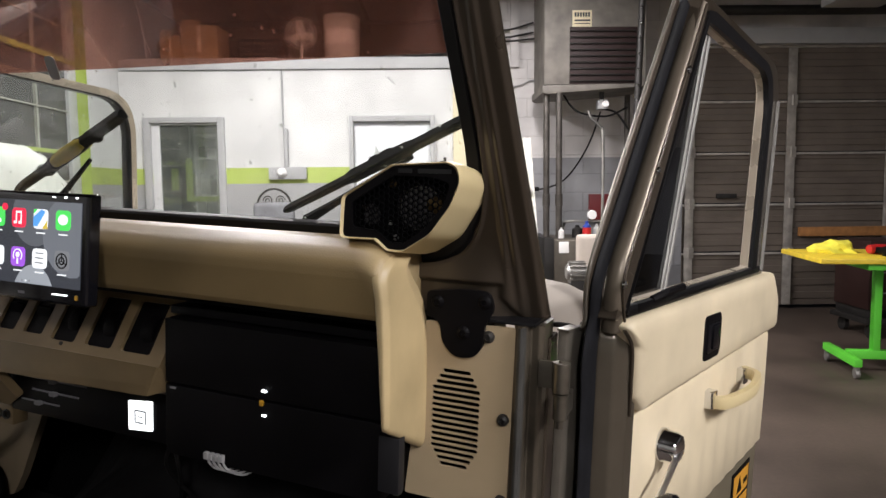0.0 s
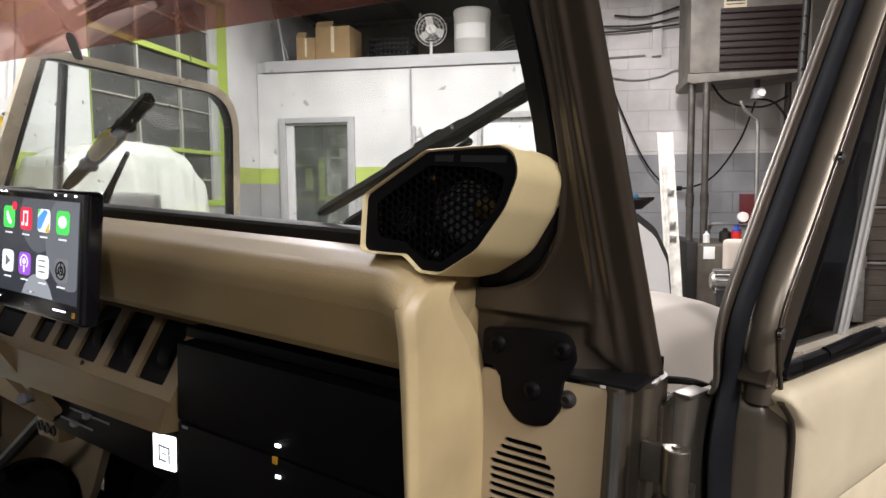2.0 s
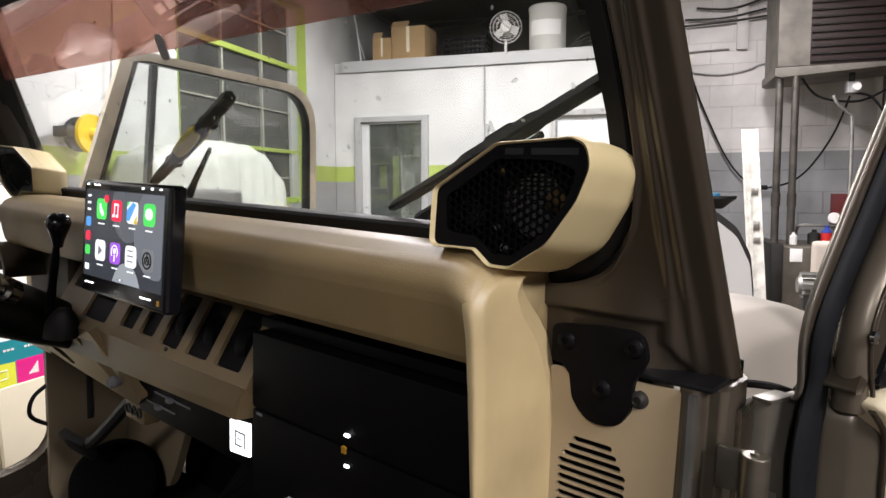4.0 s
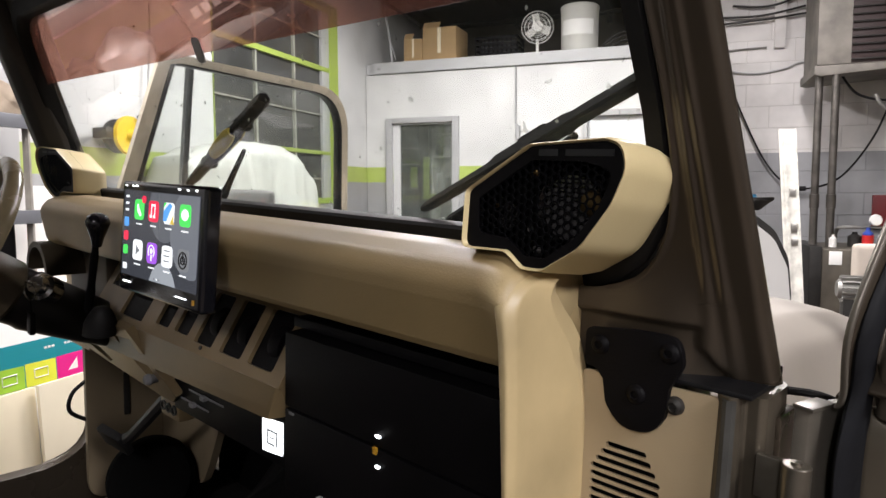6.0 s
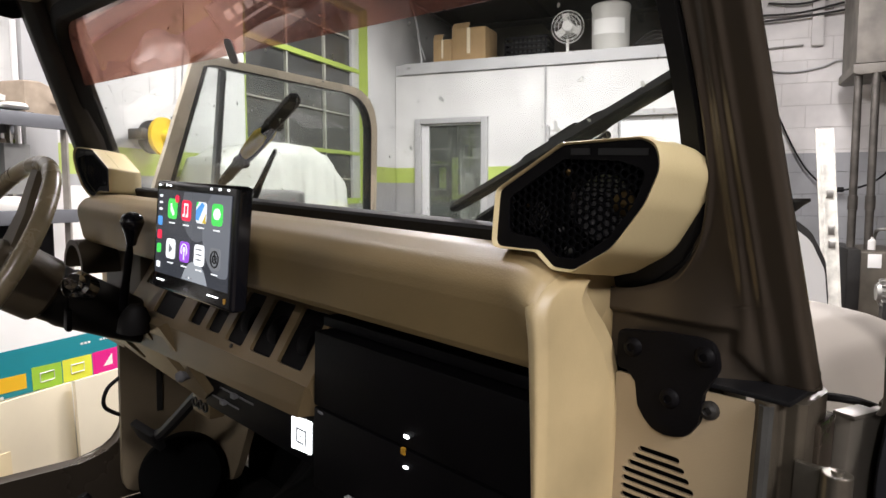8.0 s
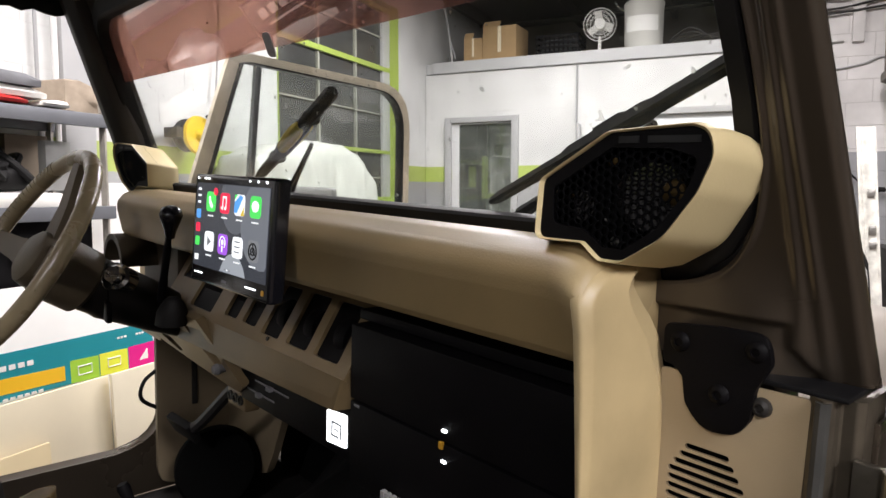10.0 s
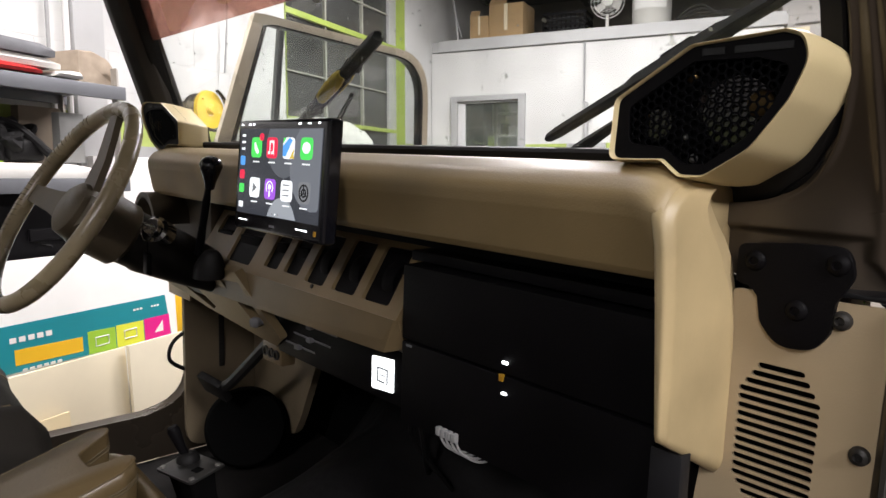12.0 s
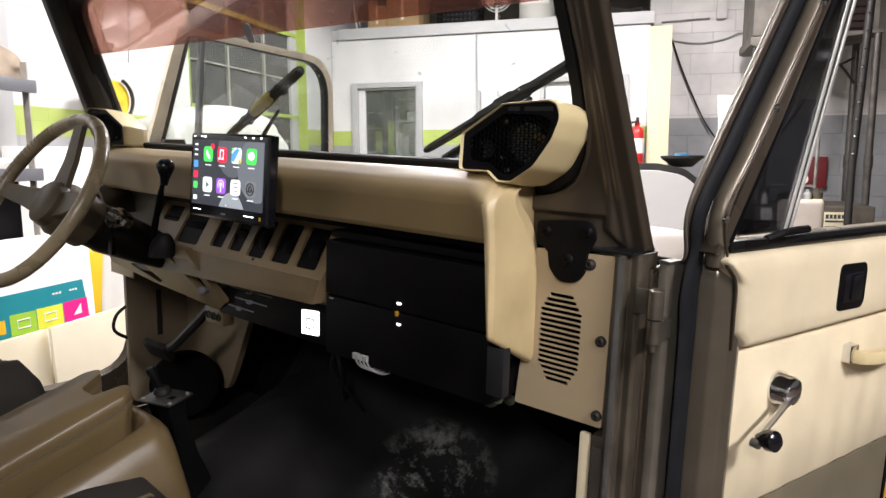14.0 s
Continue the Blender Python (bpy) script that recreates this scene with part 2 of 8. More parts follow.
M_glass = pane("windscreen_glass", (0.965, 0.975, 0.968), 0.025, haze=0.018, haze_colour=(0.72, 0.76, 0.70), edge=0.35)
M_dimseal = mat("dark_rubber_channel", (0.006, 0.006, 0.007), 0.4, 0, 0.2, 12, 0.05, spec=0.3)
# Haze on this pane replaces its milky reflection.
M_doorglass = pane("door_glass", (0.90, 0.92, 0.91), 0.05, haze=0.03, haze_colour=(0.75, 0.78, 0.72))
# Here too the haze lightens the pane in place of reflected light.
M_officeglass = pane("office_door_glass", (0.62, 0.65, 0.63), 0.06, rough=0.06, haze=0.07, haze_colour=(0.7, 0.75, 0.66))
M_smoke = pane("smoked_glass", (0.27, 0.275, 0.29), 0.06)
M_film = pane("red_sun_film", (0.80, 0.57, 0.50), 0.12, haze=0.215, haze_colour=(0.57, 0.33, 0.275))
M_frost = mat("old_glue_pad", (0.36, 0.36, 0.37), 0.8)
M_screen = glow("screen_dark", (0.055, 0.06, 0.075), 0.9)
M_swirl = glow("screen_swirl", (0.42, 0.45, 0.50), 0.9)
M_iconwhite = glow("icon_white", (0.9, 0.92, 0.95), 1.3)
M_icongreen = glow("icon_green", (0.08, 0.72, 0.12), 1.3)
M_iconred = glow("icon_red", (0.8, 0.03, 0.08), 1.3)
M_iconpurple = glow("icon_purple", (0.35, 0.1, 0.7), 1.3)
M_icongrey = glow("icon_grey", (0.25, 0.26, 0.28), 0.9)
M_iconblue = glow("icon_blue", (0.1, 0.35, 0.8), 1.3)
M_iconyellow = glow("icon_yellow", (0.8, 0.6, 0.1), 1.0)
M_panelwhite = glow("panel_white", (0.95, 0.98, 1.0), 3.0)
M_led = glow("led_white", (0.95, 0.97, 1.0), 6.0)
M_amber = mat("amber_badge", (0.45, 0.24, 0.02), 0.4)
M_tubeglow = glow("tube_glow", (1.0, 0.93, 0.82), 6.0)
M_capbrass = mat("brass_cone", (0.13, 0.085, 0.035), 0.3, 0.9)
M_spk = mat("speaker_cone", (0.05, 0.048, 0.049), 0.12, 0.9, bump=0)

def scuffed(name, base, worn, centre, reach):
    """Creased rubber, rubbed pale in ragged patches round one place."""
    m = mat(name, base, 0.55, 0, 0.35, 7, 0.5, 60, spec=0.09)
    nt = m.node_tree
    b = nt.nodes["Principled BSDF"]
    tc = [n for n in nt.nodes if n.bl_idname == "ShaderNodeTexCoord"][0]
    far, rag, near, cut, both, mix = (nt.nodes.new(k) for k in ("ShaderNodeVectorMath", "ShaderNodeTexNoise", "ShaderNodeMapRange", "ShaderNodeMapRange", "ShaderNodeMath", "ShaderNodeMix"))
    far.operation, both.operation, mix.data_type = "DISTANCE", "MULTIPLY", "RGBA"
    far.inputs[1].default_value = centre
    rag.inputs["Scale"].default_value, rag.inputs["Detail"].default_value, rag.inputs["Roughness"].default_value = 9, 12, 0.78
    near.inputs["From Min"].default_value, near.inputs["From Max"].default_value, near.inputs["To Min"].default_value, near.inputs["To Max"].default_value = reach * 0.3, reach, 1.0, 0.0
    cut.inputs["From Min"].default_value, cut.inputs["From Max"].default_value = 0.49, 0.64
    nt.links.new(tc.outputs["Object"], far.inputs[0])
    nt.links.new(tc.outputs["Object"], rag.inputs["Vector"])
    nt.links.new(far.outputs["Value"], near.inputs["Value"])
    nt.links.new(rag.outputs["Fac"], cut.inputs["Value"])
    nt.links.new(near.outputs[0], both.inputs[0])
    nt.links.new(cut.outputs[0], both.inputs[1])
    nt.links.new(both.outputs[0], mix.inputs["Factor"])
    nt.links.new(b.inputs["Base Color"].links[0].from_socket, mix.inputs["A"])
    mix.inputs["B"].default_value = (*worn, 1)
    nt.links.new(mix.outputs["Result"], b.inputs["Base Color"])
    return m


M_scuff = scuffed("scuffed_black_rubber", (0.0075, 0.0072, 0.0074), (0.36, 0.375, 0.345), (0.205, 0.190, 0.64), 0.145)
M_grille = mat("grille_black", (0.003, 0.003, 0.0036), 0.5, 0, 0.1, 10, 0, spec=0.05)
M_shiftplate = mat("worn_dark_plate", (0.025, 0.024, 0.023), 0.35, 0.2, 0.5, 18, 0.1, 90)
# The body's bronze, paled for the light that falls on this rail.
M_litdoor = mat("lit_bronze_rail", (0.60, 0.53, 0.41), 0.27, 0.1, 0.12, 8, 0.03, 300, coat=0.4)

# ---- mesh helpers ----
def B():
    return bmesh.new()


def box(bm, x0, x1, y0, y1, z0, z1, bev=0.0, seg=2, m=None):
    vs = [bm.verts.new((x, y, z)) for x in (x0, x1) for y in (y0, y1) for z in (z0, z1)]
    fs = [(0, 1, 3, 2), (4, 6, 7, 5), (0, 4, 5, 1), (2, 3, 7, 6), (0, 2, 6, 4), (1, 5, 7, 3)]
    faces = [bm.faces.new([vs[i] for i in f]) for f in fs]
    if m is not None:
        bmesh.ops.transform(bm, matrix=m, verts=vs)
    if bev:
        edges = list({e for f in faces for e in f.edges})
        bmesh.ops.bevel(bm, geom=edges, offset=bev, segments=seg, profile=0.6, affect="EDGES")
    return bm


def loft(bm, loops, closed=True, cap=True, ring=False):
    """Skin over loops of 3D points with equal counts."""
    vv = [[bm.verts.new(p) for p in lp] for lp in loops]
    n = len(loops[0])
    last = len(vv) if ring else len(vv) - 1
    for a in range(last):
        r0, r1 = vv[a], vv[(a + 1) % len(vv)]
        for k in range(n if closed else n - 1):
            bm.faces.new((r0[k], r0[(k + 1) % n], r1[(k + 1) % n], r1[k]))
    if cap and not ring:
        bm.faces.new(list(reversed(vv[0])))
        bm.faces.new(vv[-1])
    return vv


def tube(bm, pts, r, n=8, closed=False):
    pts = [Vector(p) for p in pts]
    rr = r if isinstance(r, (list, tuple)) else [r] * len(pts)
    loops, ref = [], None
    for k, p in enumerate(pts):
        a = pts[k - 1] if (k or closed) else p
        b = pts[(k + 1) % len(pts)] if (k < len(pts) - 1 or closed) else p
        d = (b - a).normalized()
        if ref is None:
            ref = d.orthogonal().normalized()
        ref = (ref - d * ref.dot(d)).normalized()
        s = d.cross(ref)
        loops.append([p + (ref * math.cos(2 * math.pi * j / n) + s * math.sin(2 * math.pi * j / n)) * rr[k] for j in range(n)])
    loft(bm, loops, cap=not closed, ring=closed)
    return bm


def smooth_path(pts, k=6):
    """Catmull-Rom points through pts."""
    pts = [Vector(p) for p in pts]
    out = []
    for i in range(len(pts) - 1):
        p0, p1, p2, p3 = pts[max(i - 1, 0)], pts[i], pts[i + 1], pts[min(i + 2, len(pts) - 1)]
        for j in range(k):
            t = j / k
            out.append(0.5 * ((2 * p1) + (p2 - p0) * t + (2 * p0 - 5 * p1 + 4 * p2 - p3) * t * t + (3 * p1 - p0 - 3 * p2 + p3) * t ** 3))
    return out + [pts[-1]]


def lathe(bm, prof, m=None, n=20):
    """Turned body about z: prof holds (radius, height)."""
    m = m or Matrix()
    loops = [[m @ Vector((max(r, 1e-5) * math.cos(2 * math.pi * k / n), max(r, 1e-5) * math.sin(2 * math.pi * k / n), h)) for k in range(n)] for r, h in prof]
    loft(bm, loops)
    return bm


def rounded(pts, r, seg=4):
    """A 2D outline with its corners rounded; r is one radius or one for each corner."""
    out, n = [], len(pts)
    for k in range(n):
        rad = r[k] if isinstance(r, (list, tuple)) else r
        p, a, b = Vector(pts[k]), Vector(pts[k - 1]), Vector(pts[(k + 1) % n])
        if rad <= 0:
            out.append(tuple(p))
            continue
        u, v = (a - p).normalized(), (b - p).normalized()
        if not u.length or not v.length:
            out += [tuple(p)] * (seg + 1)
            continue
        half = u.angle(v) / 2
        d = min(rad / max(math.tan(half), 1e-3), (a - p).length * 0.49, (b - p).length * 0.49)
        s, e = p + u * d, p + v * d
        for j in range(seg + 1):
            t = j / seg
            out.append(tuple((1 - t) ** 2 * s + 2 * t * (1 - t) * p + t * t * e))
    return out


def prism(bm, pts, to0, to1, bev=0.0, seg=2):
    """A 2D outline carried to two faces: to0 and to1 turn (a, b) into a place."""
    vv = loft(bm, [[to0(*p) for p in pts], [to1(*p) for p in pts]])
    if bev:
        es = [e for ring in vv for v in ring for e in v.link_edges if e.other_vert(v) in ring]
        bmesh.ops.bevel(bm, geom=list(set(es)), offset=bev, segments=seg, profile=0.6, affect="EDGES")
    return bm


def holed(bm, outer, holes, to0, to1):
    """A plate with holes right through it."""
    loops = [outer] + holes
    edges, rings = [], []
    for lp in loops:
        vs = [bm.verts.new(to0(*p)) for p in lp]
        rings.append(vs)
        edges += [bm.edges.new((vs[k - 1], vs[k])) for k in range(len(vs))]
    made = bmesh.ops.triangle_fill(bm, use_beauty=True, use_dissolve=False, edges=edges)
    front = [g for g in made["geom"] if isinstance(g, bmesh.types.BMFace)]
    back = {}
    for lp, vs in zip(loops, rings):
        for p, v in zip(lp, vs):
            back[v] = bm.verts.new(to1(*p))
    for f in front:
        bm.faces.new([back[v] for v in reversed(f.verts)])
    for vs in rings:
        for k in range(len(vs)):
            bm.faces.new((vs[k - 1], vs[k], back[vs[k]], back[vs[k - 1]]))
    return bm


def loft_of(loops):
    bm = B()
    loft(bm, loops)
    return bm


def mesh_of(name, bm, material, angle=38):
    bmesh.ops.recalc_face_normals(bm, faces=bm.faces[:])
    me = bpy.data.meshes.new(name)
    bm.to_mesh(me)
    bm.free()
    me.materials.append(material)
    me.shade_smooth()
    me.set_sharp_from_angle(angle=radians(angle))
    return me


def part(name, bm, material, parent, label="", angle=38):
    ob = new(name, mesh_of(name, bm, material, angle))
    ob.parent = parent
    if label:
        ob["label"] = label
    return ob


def thing(name, m, label, category, group="", kind=""):
    ob = new(name)
    ob.empty_display_size = 0.1
    ob.matrix_world = m
    return tagged(ob, label, category, group, kind)


def solid(name, bm, material, m, label, category, group="", kind="", angle=38):
    ob = new(name, mesh_of(name, bm, material, angle))
    ob.matrix_world = m
    return tagged(ob, label, category, group, kind)


def structure(name, bm, material, label, category, m=ROOM):
    return solid(name, bm, material, m, label, category, kind="structure")


def at(u, o, z=0.0, yaw=0.0):
    return ROOM @ pose(u, o, z, 0, 0, yaw)


def text_bars(bm, x0, x1, z0, z1, y, count=3, t=0.001, gap=0.35):
    w = (x1 - x0) / count
    for k in range(count):
        box(bm, x0 + k * w, x0 + k * w + w * (1 - gap), y - t, y, z0, z1)
    return bm

# ---- the workshop ----
bm = B()
box(bm, -3.4, 9.2, -6.2, 9.2, -0.12, 0.0)
structure("floor", bm, M_floor, "stained dark brown concrete workshop floor", "floor")
bm = B()
box(bm, -3.4, 9.2, -6.2, 9.2, 3.5, 3.62)
for k in range(11):
    box(bm, -3.0 + 1.1 * k, -2.94 + 1.1 * k, -6.0, 9.0, 3.36, 3.5)
structure("ceiling", bm, M_ceiling, "dark unpainted workshop ceiling with joists", "ceiling")
bm = B()
box(bm, -3.4, 9.2, -6.2, -6.0, 0, 3.5)
structure("wall_rear", bm, M_blockmain, "painted block wall at the rear of the workshop", "wall")
bm = B()
box(bm, 9.0, 9.2, -6.0, 9.2, 0, 3.5)
structure("wall_right", bm, M_blockgar, "painted block wall of the workshop", "wall")

WL, WO, WG = -3.02, 6.74, 7.25          # inner faces of the left wall, the office front and the garage wall
W0, W1, WZ0, WZ1 = 4.285, 6.13, 1.22, 3.05    # window in the left wall
bm = B()
for o0, o1, z0, z1 in ((-6.0, W0, 0, 3.5), (W1, 9.2, 0, 3.5), (W0, W1, 0, WZ0), (W0, W1, WZ1, 3.5)):
    box(bm, WL - 0.22, WL - 0.006, o0, o1, z0, z1)
wall_left = structure("wall_left", bm, M_mortar, "white block wall with grey dado and lime green stripe", "wall")
D1, D2 = (-2.724, -2.072), (-0.746, 0.012)      # clear openings of the two office doors
bm = B()
for u0, u1, z0, z1 in ((WL, D1[0], 0, 2.52), (D1[1], D2[0], 0, 2.52), (D2[1], 0.24, 0, 2.52), (D1[0], D1[1], 2.018, 2.52), (D2[0], D2[1], 2.018, 2.52)):
    box(bm, u0, u1, WO + 0.006, WO + 0.16, z0, z1)
box(bm, 0.10, 0.24, WO + 0.16, WG + 0.3, 0, 2.52)
wall_office = structure("wall_office", bm, M_mortar, "white painted block office front with lime green stripe", "wall")
bm = B()
box(bm, -2.925, 0.27, WO - 0.03, 8.9, 2.525, 2.635, 0.006)
box(bm, WL, -2.925, WO + 0.02, 8.9, 2.53, 2.63)
structure("office_roof", bm, M_fascia, "grey flat office roof used as storage deck", "roof")
bm = B()
box(bm, WL, 0.24, 8.9, 9.1, 0, 3.5)
box(bm, 0.24, 0.34, WG + 0.2, 9.1, 2.64, 3.5)
structure("wall_back", bm, M_backwall, "dim bare wall behind the office roof", "wall")
G0, G1, GZ = 2.72, 6.2, 2.84
bm = B()
for u0, u1, z0, z1 in ((0.24, G0, 0, 3.5), (G1, 9.0, 0, 3.5), (G0, G1, GZ, 3.5)):
    box(bm, u0, u1, WG + 0.006, WG + 0.22, z0, z1)
wall_garage = structure("wall_garage", bm, M_mortargar, "dingy white block wall with grey lower half", "wall")
bm = B()
box(bm, G0 - 0.08, G1 + 0.08, WG - 0.06, WG, GZ + 0.0, GZ + 0.16, 0.004)
structure("lintel", bm, M_grey, "grey steel lintel over the roller door", "lintel")
# inside of the office behind the open door
bm = B()
box(bm, WL, 0.1, 8.6, 8.7, 0, 2.5)
box(bm, WL - 0.0, WL + 0.02, WO + 0.16, 8.6, 0, 2.5)
structure("office_wall_inner", bm, M_blockmain, "dim inner wall of the office with a green stripe", "wall")

# window: night outside, green steel sash
win = tagged(new("window_1"), "large dark steel window with lime green sash bars", "window", kind="structure")
win.matrix_world = ROOM
bm = B()
box(bm, WL - 0.125, WL - 0.12, W0, W1, WZ0, WZ1)
part("pane", bm, M_night, win, "dark night-time glass")
bm = B()
for o0, o1, z0, z1 in ((W1 - 0.006, W1, WZ0, WZ1), (W0, W0 + 0.006, WZ0, WZ1), (W0, W1, WZ0, WZ0 + 0.006), (W0, W1, WZ1 - 0.006, WZ1)):
    box(bm, WL - 0.118, WL + 0.003, o0, o1, z0, z1)
for o0, o1, z0, z1 in ((W0, W1, 2.452, 2.496), (W0, W1, 1.676, 1.709), (W0, W1, WZ1 - 0.05, WZ1), (W0, W1, WZ0, WZ0 + 0.05)):
    box(bm, WL - 0.119, WL - 0.085, o0, o1, z0, z1, 0.003)
part("window_frame", bm, M_greenpaint, win, "lime green painted reveal and rails")
bm = B()
for o0, o1 in ((5.985, W1 - 0.007), (W0 + 0.007, W0 + 0.06)):
    box(bm, WL - 0.119, WL - 0.088, o0, o1, WZ0 + 0.01, WZ1 - 0.01, 0.003)
part("sash_stile", bm, M_fascia, win, "pale grey sash stile")
for o in (4.94, 5.515):
    bm = B()
    box(bm, WL - 0.119, WL - 0.095, o - 0.011, o + 0.011, WZ0, WZ1)
    part("muntin", bm, M_muntin, win, "thin pale glazing bar")
for z in (1.45, 2.045, 2.76):
    bm = B()
    box(bm, WL - 0.119, WL - 0.096, W0, W1, z - 0.006, z + 0.006)
    part("muntin", bm, M_muntin, win, "thin pale glazing bar")

# office doors
def door_frame(name, d, label):
    bm = B()
    w = 0.068 if d is D1 else 0.042
    for u0, u1, z0, z1 in ((d[0] - w, d[0], 0, 2.072), (d[1], d[1] + w, 0, 2.072), (d[0], d[1], 2.018, 2.072)):
        box(bm, u0, u1, WO - 0.03, WO + 0.16, z0, z1, 0.004)
    return structure(name, bm, M_grey, label, "door frame")


door_frame("door_frame_1", D1, "grey painted door frame of an open office doorway")
door_frame("door_frame_2", D2, "grey painted door frame of a closed office door")
dr1 = tagged(new("door_1"), "grey office door with one tall glass pane, shut", "door", kind="structure")
dr1.matrix_world = ROOM
bm = B()
for u0, u1, z0, z1 in ((D1[0], D1[0] + 0.075, 0.01, 2.015), (D1[1] - 0.012, D1[1], 0.01, 2.015), (D1[0] + 0.075, D1[1] - 0.012, 0.01, 0.30), (D1[0] + 0.075, D1[1] - 0.012, 2.0, 2.015)):
    box(bm, u0, u1, WO + 0.01, WO + 0.05, z0, z1, 0.003)
part("door_leaf", bm, mat("pale_door_stile", (0.60, 0.60, 0.60), 0.5, 0, 0.06), dr1)
bm = B()
box(bm, D1[0] + 0.075, D1[1] - 0.012, WO + 0.028, WO + 0.033, 0.30, 2.0)
dp = part("pane", bm, M_officeglass, dr1, "tall clear pane")
dp.visible_shadow = False
bm = lathe(B(), [(0.0, 0), (0.02, 0.0), (0.01, 0.02), (0.02, 0.04), (0.0, 0.05)], pose(D1[0] + 0.05, WO + 0.01, 1.0, 90, 0, 0), 14)
part("door_handle", bm, M_alu, dr1, "round metal knob")
bm = B()
box(bm, D2[0], D2[1], WO + 0.03, WO + 0.075, 0.01, 2.016, 0.003)
structure("door_2", bm, mat("pale_door_paint", (0.62, 0.64, 0.65), 0.5, 0, 0.05), "pale grey closed flush office door", "door")
bm = B()
for z in (0.0, 0.5, 0.95, 1.35, 1.7):
    box(bm, 0, 0.55, 0, 0.3, z, z + 0.03)
for x in (0, 0.52):
    box(bm, x, x + 0.03, 0, 0.3, 0, 1.75)
shelf = thing("office_cabinet", at(-2.55, 8.25), "grey metal office shelf with boxes in the dark room", "shelf")
part("body", bm, M_grey, shelf)
for k, (x, z, w, h, m) in enumerate(((0.06, 0.53, 0.2, 0.2, M_card), (0.3, 0.98, 0.18, 0.22, M_ink), (0.08, 1.38, 0.16, 0.18, M_paper), (0.3, 1.38, 0.18, 0.2, M_greenpaint))):
    bm = B()
    box(bm, x, x + w, 0.04, 0.26, z, z + h, 0.004)
    solid("file_box", bm, m, at(-2.55, 8.25), "box kept on the office shelf", "box", "office boxes")

# sectional garage door
gd = tagged(new("garage_door"), "dull grey-brown ribbed sectional garage door", "garage door", kind="structure")
gd.matrix_world = ROOM
zs = [0.03, 0.63, 1.16, 1.71, 2.26, 2.84]
for k in range(5):
    bm = B()
    prof = []
    z0, z1 = zs[k] + 0.006, zs[k + 1] - 0.006
    n = 8
    for j in range(n):
        za, zb = z0 + (z1 - z0) * j / n, z0 + (z1 - z0) * (j + 1) / n
        d = -0.007 if j % 2 else 0.004
        prof += [(d, za + 0.004), (d, zb - 0.004)]
    prof = [(0.05, z0)] + prof + [(0.05, z1)]
    loft(bm, [[(G0, WG + 0.06 + y, z) for y, z in prof], [(G1, WG + 0.06 + y, z) for y, z in prof]])
    part("panel", bm, M_gdoor, gd)
    bm = B()
    box(bm, G0, G1, WG + 0.026, WG + 0.05, z1 - 0.02, z1 + 0.004, 0.003)
    part("joint_rail", bm, M_gstile, gd)
for u in (2.80, 3.89, 4.98, 6.07):
    for k in range(5):
        bm = B()
        box(bm, u - 0.045, u + 0.045, WG + 0.012, WG + 0.04, zs[k] + 0.02, zs[k + 1] - 0.03, 0.004)
        for j in range(4):
            z = zs[k] + 0.1 + 0.11 * j
            box(bm, u - 0.012, u + 0.012, WG + 0.006, WG + 0.013, z, z + 0.02)
        part("stile", bm, M_gstile, gd)
    for k in range(4):
        bm = B()
        box(bm, u - 0.055, u + 0.055, WG + 0.004, WG + 0.014, zs[k + 1] - 0.055, zs[k + 1] + 0.055, 0.004)
        lathe(bm, [(0.014, 0), (0.014, 0.11)], pose(u, WG + 0.004, zs[k + 1] - 0.055), 10)
        part("hinge", bm, M_gstile, gd)
bm = B()
box(bm, 3.1, 3.32, WG + 0.02, WG + 0.045, 1.22, 1.27, 0.006)
part("lift_handle", bm, M_dark, gd, "black lift handle")
bm = B()
box(bm, 4.0, 5.8, WG - 0.02, WG + 0.03, 0.80, 0.90, 0.006)
part("brace_board", bm, M_wood, gd, "orange timber brace across the door")

# unseen battens added under the ceiling, one for each area lamp
for u, o, z, su, so, w in LAMPS:
    lt = thing("added_batten", at(u, o, z), "unseen fluorescent batten added under the dark ceiling", "ceiling light", "ceiling battens")
    bm = B()
    box(bm, -su / 2 - 0.03, su / 2 + 0.03, -so / 2 - 0.04, so / 2 + 0.04, -0.055, 0.03, 0.01)
    box(bm, -0.02, 0.02, -0.02, 0.02, 0.03, 0.08)
    part("housing", bm, M_white, lt)
    for dx in (-0.08, 0.08):
        bm = B()
        lathe(bm, [(0.013, -so / 2), (0.013, so / 2)], pose(dx, 0, -0.075, 90, 0, 0), 10)
        part("tube", bm, M_tubeglow, lt, "lit white tube")

# ---- the off-road vehicle, built in its own axes: x to its right, y ahead, z up ----
XC = -0.137                               # its middle line
jeep = thing("off_road_vehicle", JEEP, "bronze off-road vehicle with tan interior, canvas top and doors open", "vehicle")


def mirror(x):
    return 2 * XC - x


def gy(z):
    return 0.07 - 0.351 * (z - 1.302)     # the windscreen's slope


def smooth01(a, b, v):
    t = min(1.0, max(0.0, (v - a) / (b - a)))
    return t * t * (3 - 2 * t)


def slab(x0, x1, y0, y1, z0, z1, bev=0.004, seg=2, m=None):
    return box(B(), x0, x1, y0, y1, z0, z1, bev, seg, m)


# tub, floor, firewall
side = rounded([(0.09, 0.62), (0.09, 1.16), (0.135, 1.16), (0.135, 0.50), (-1.75, 0.50), (-1.75, 1.12), (-0.95, 1.12), (-0.90, 0.62)], [0.12, 0, 0, 0, 0, 0.03, 0.03, 0.16], 6)
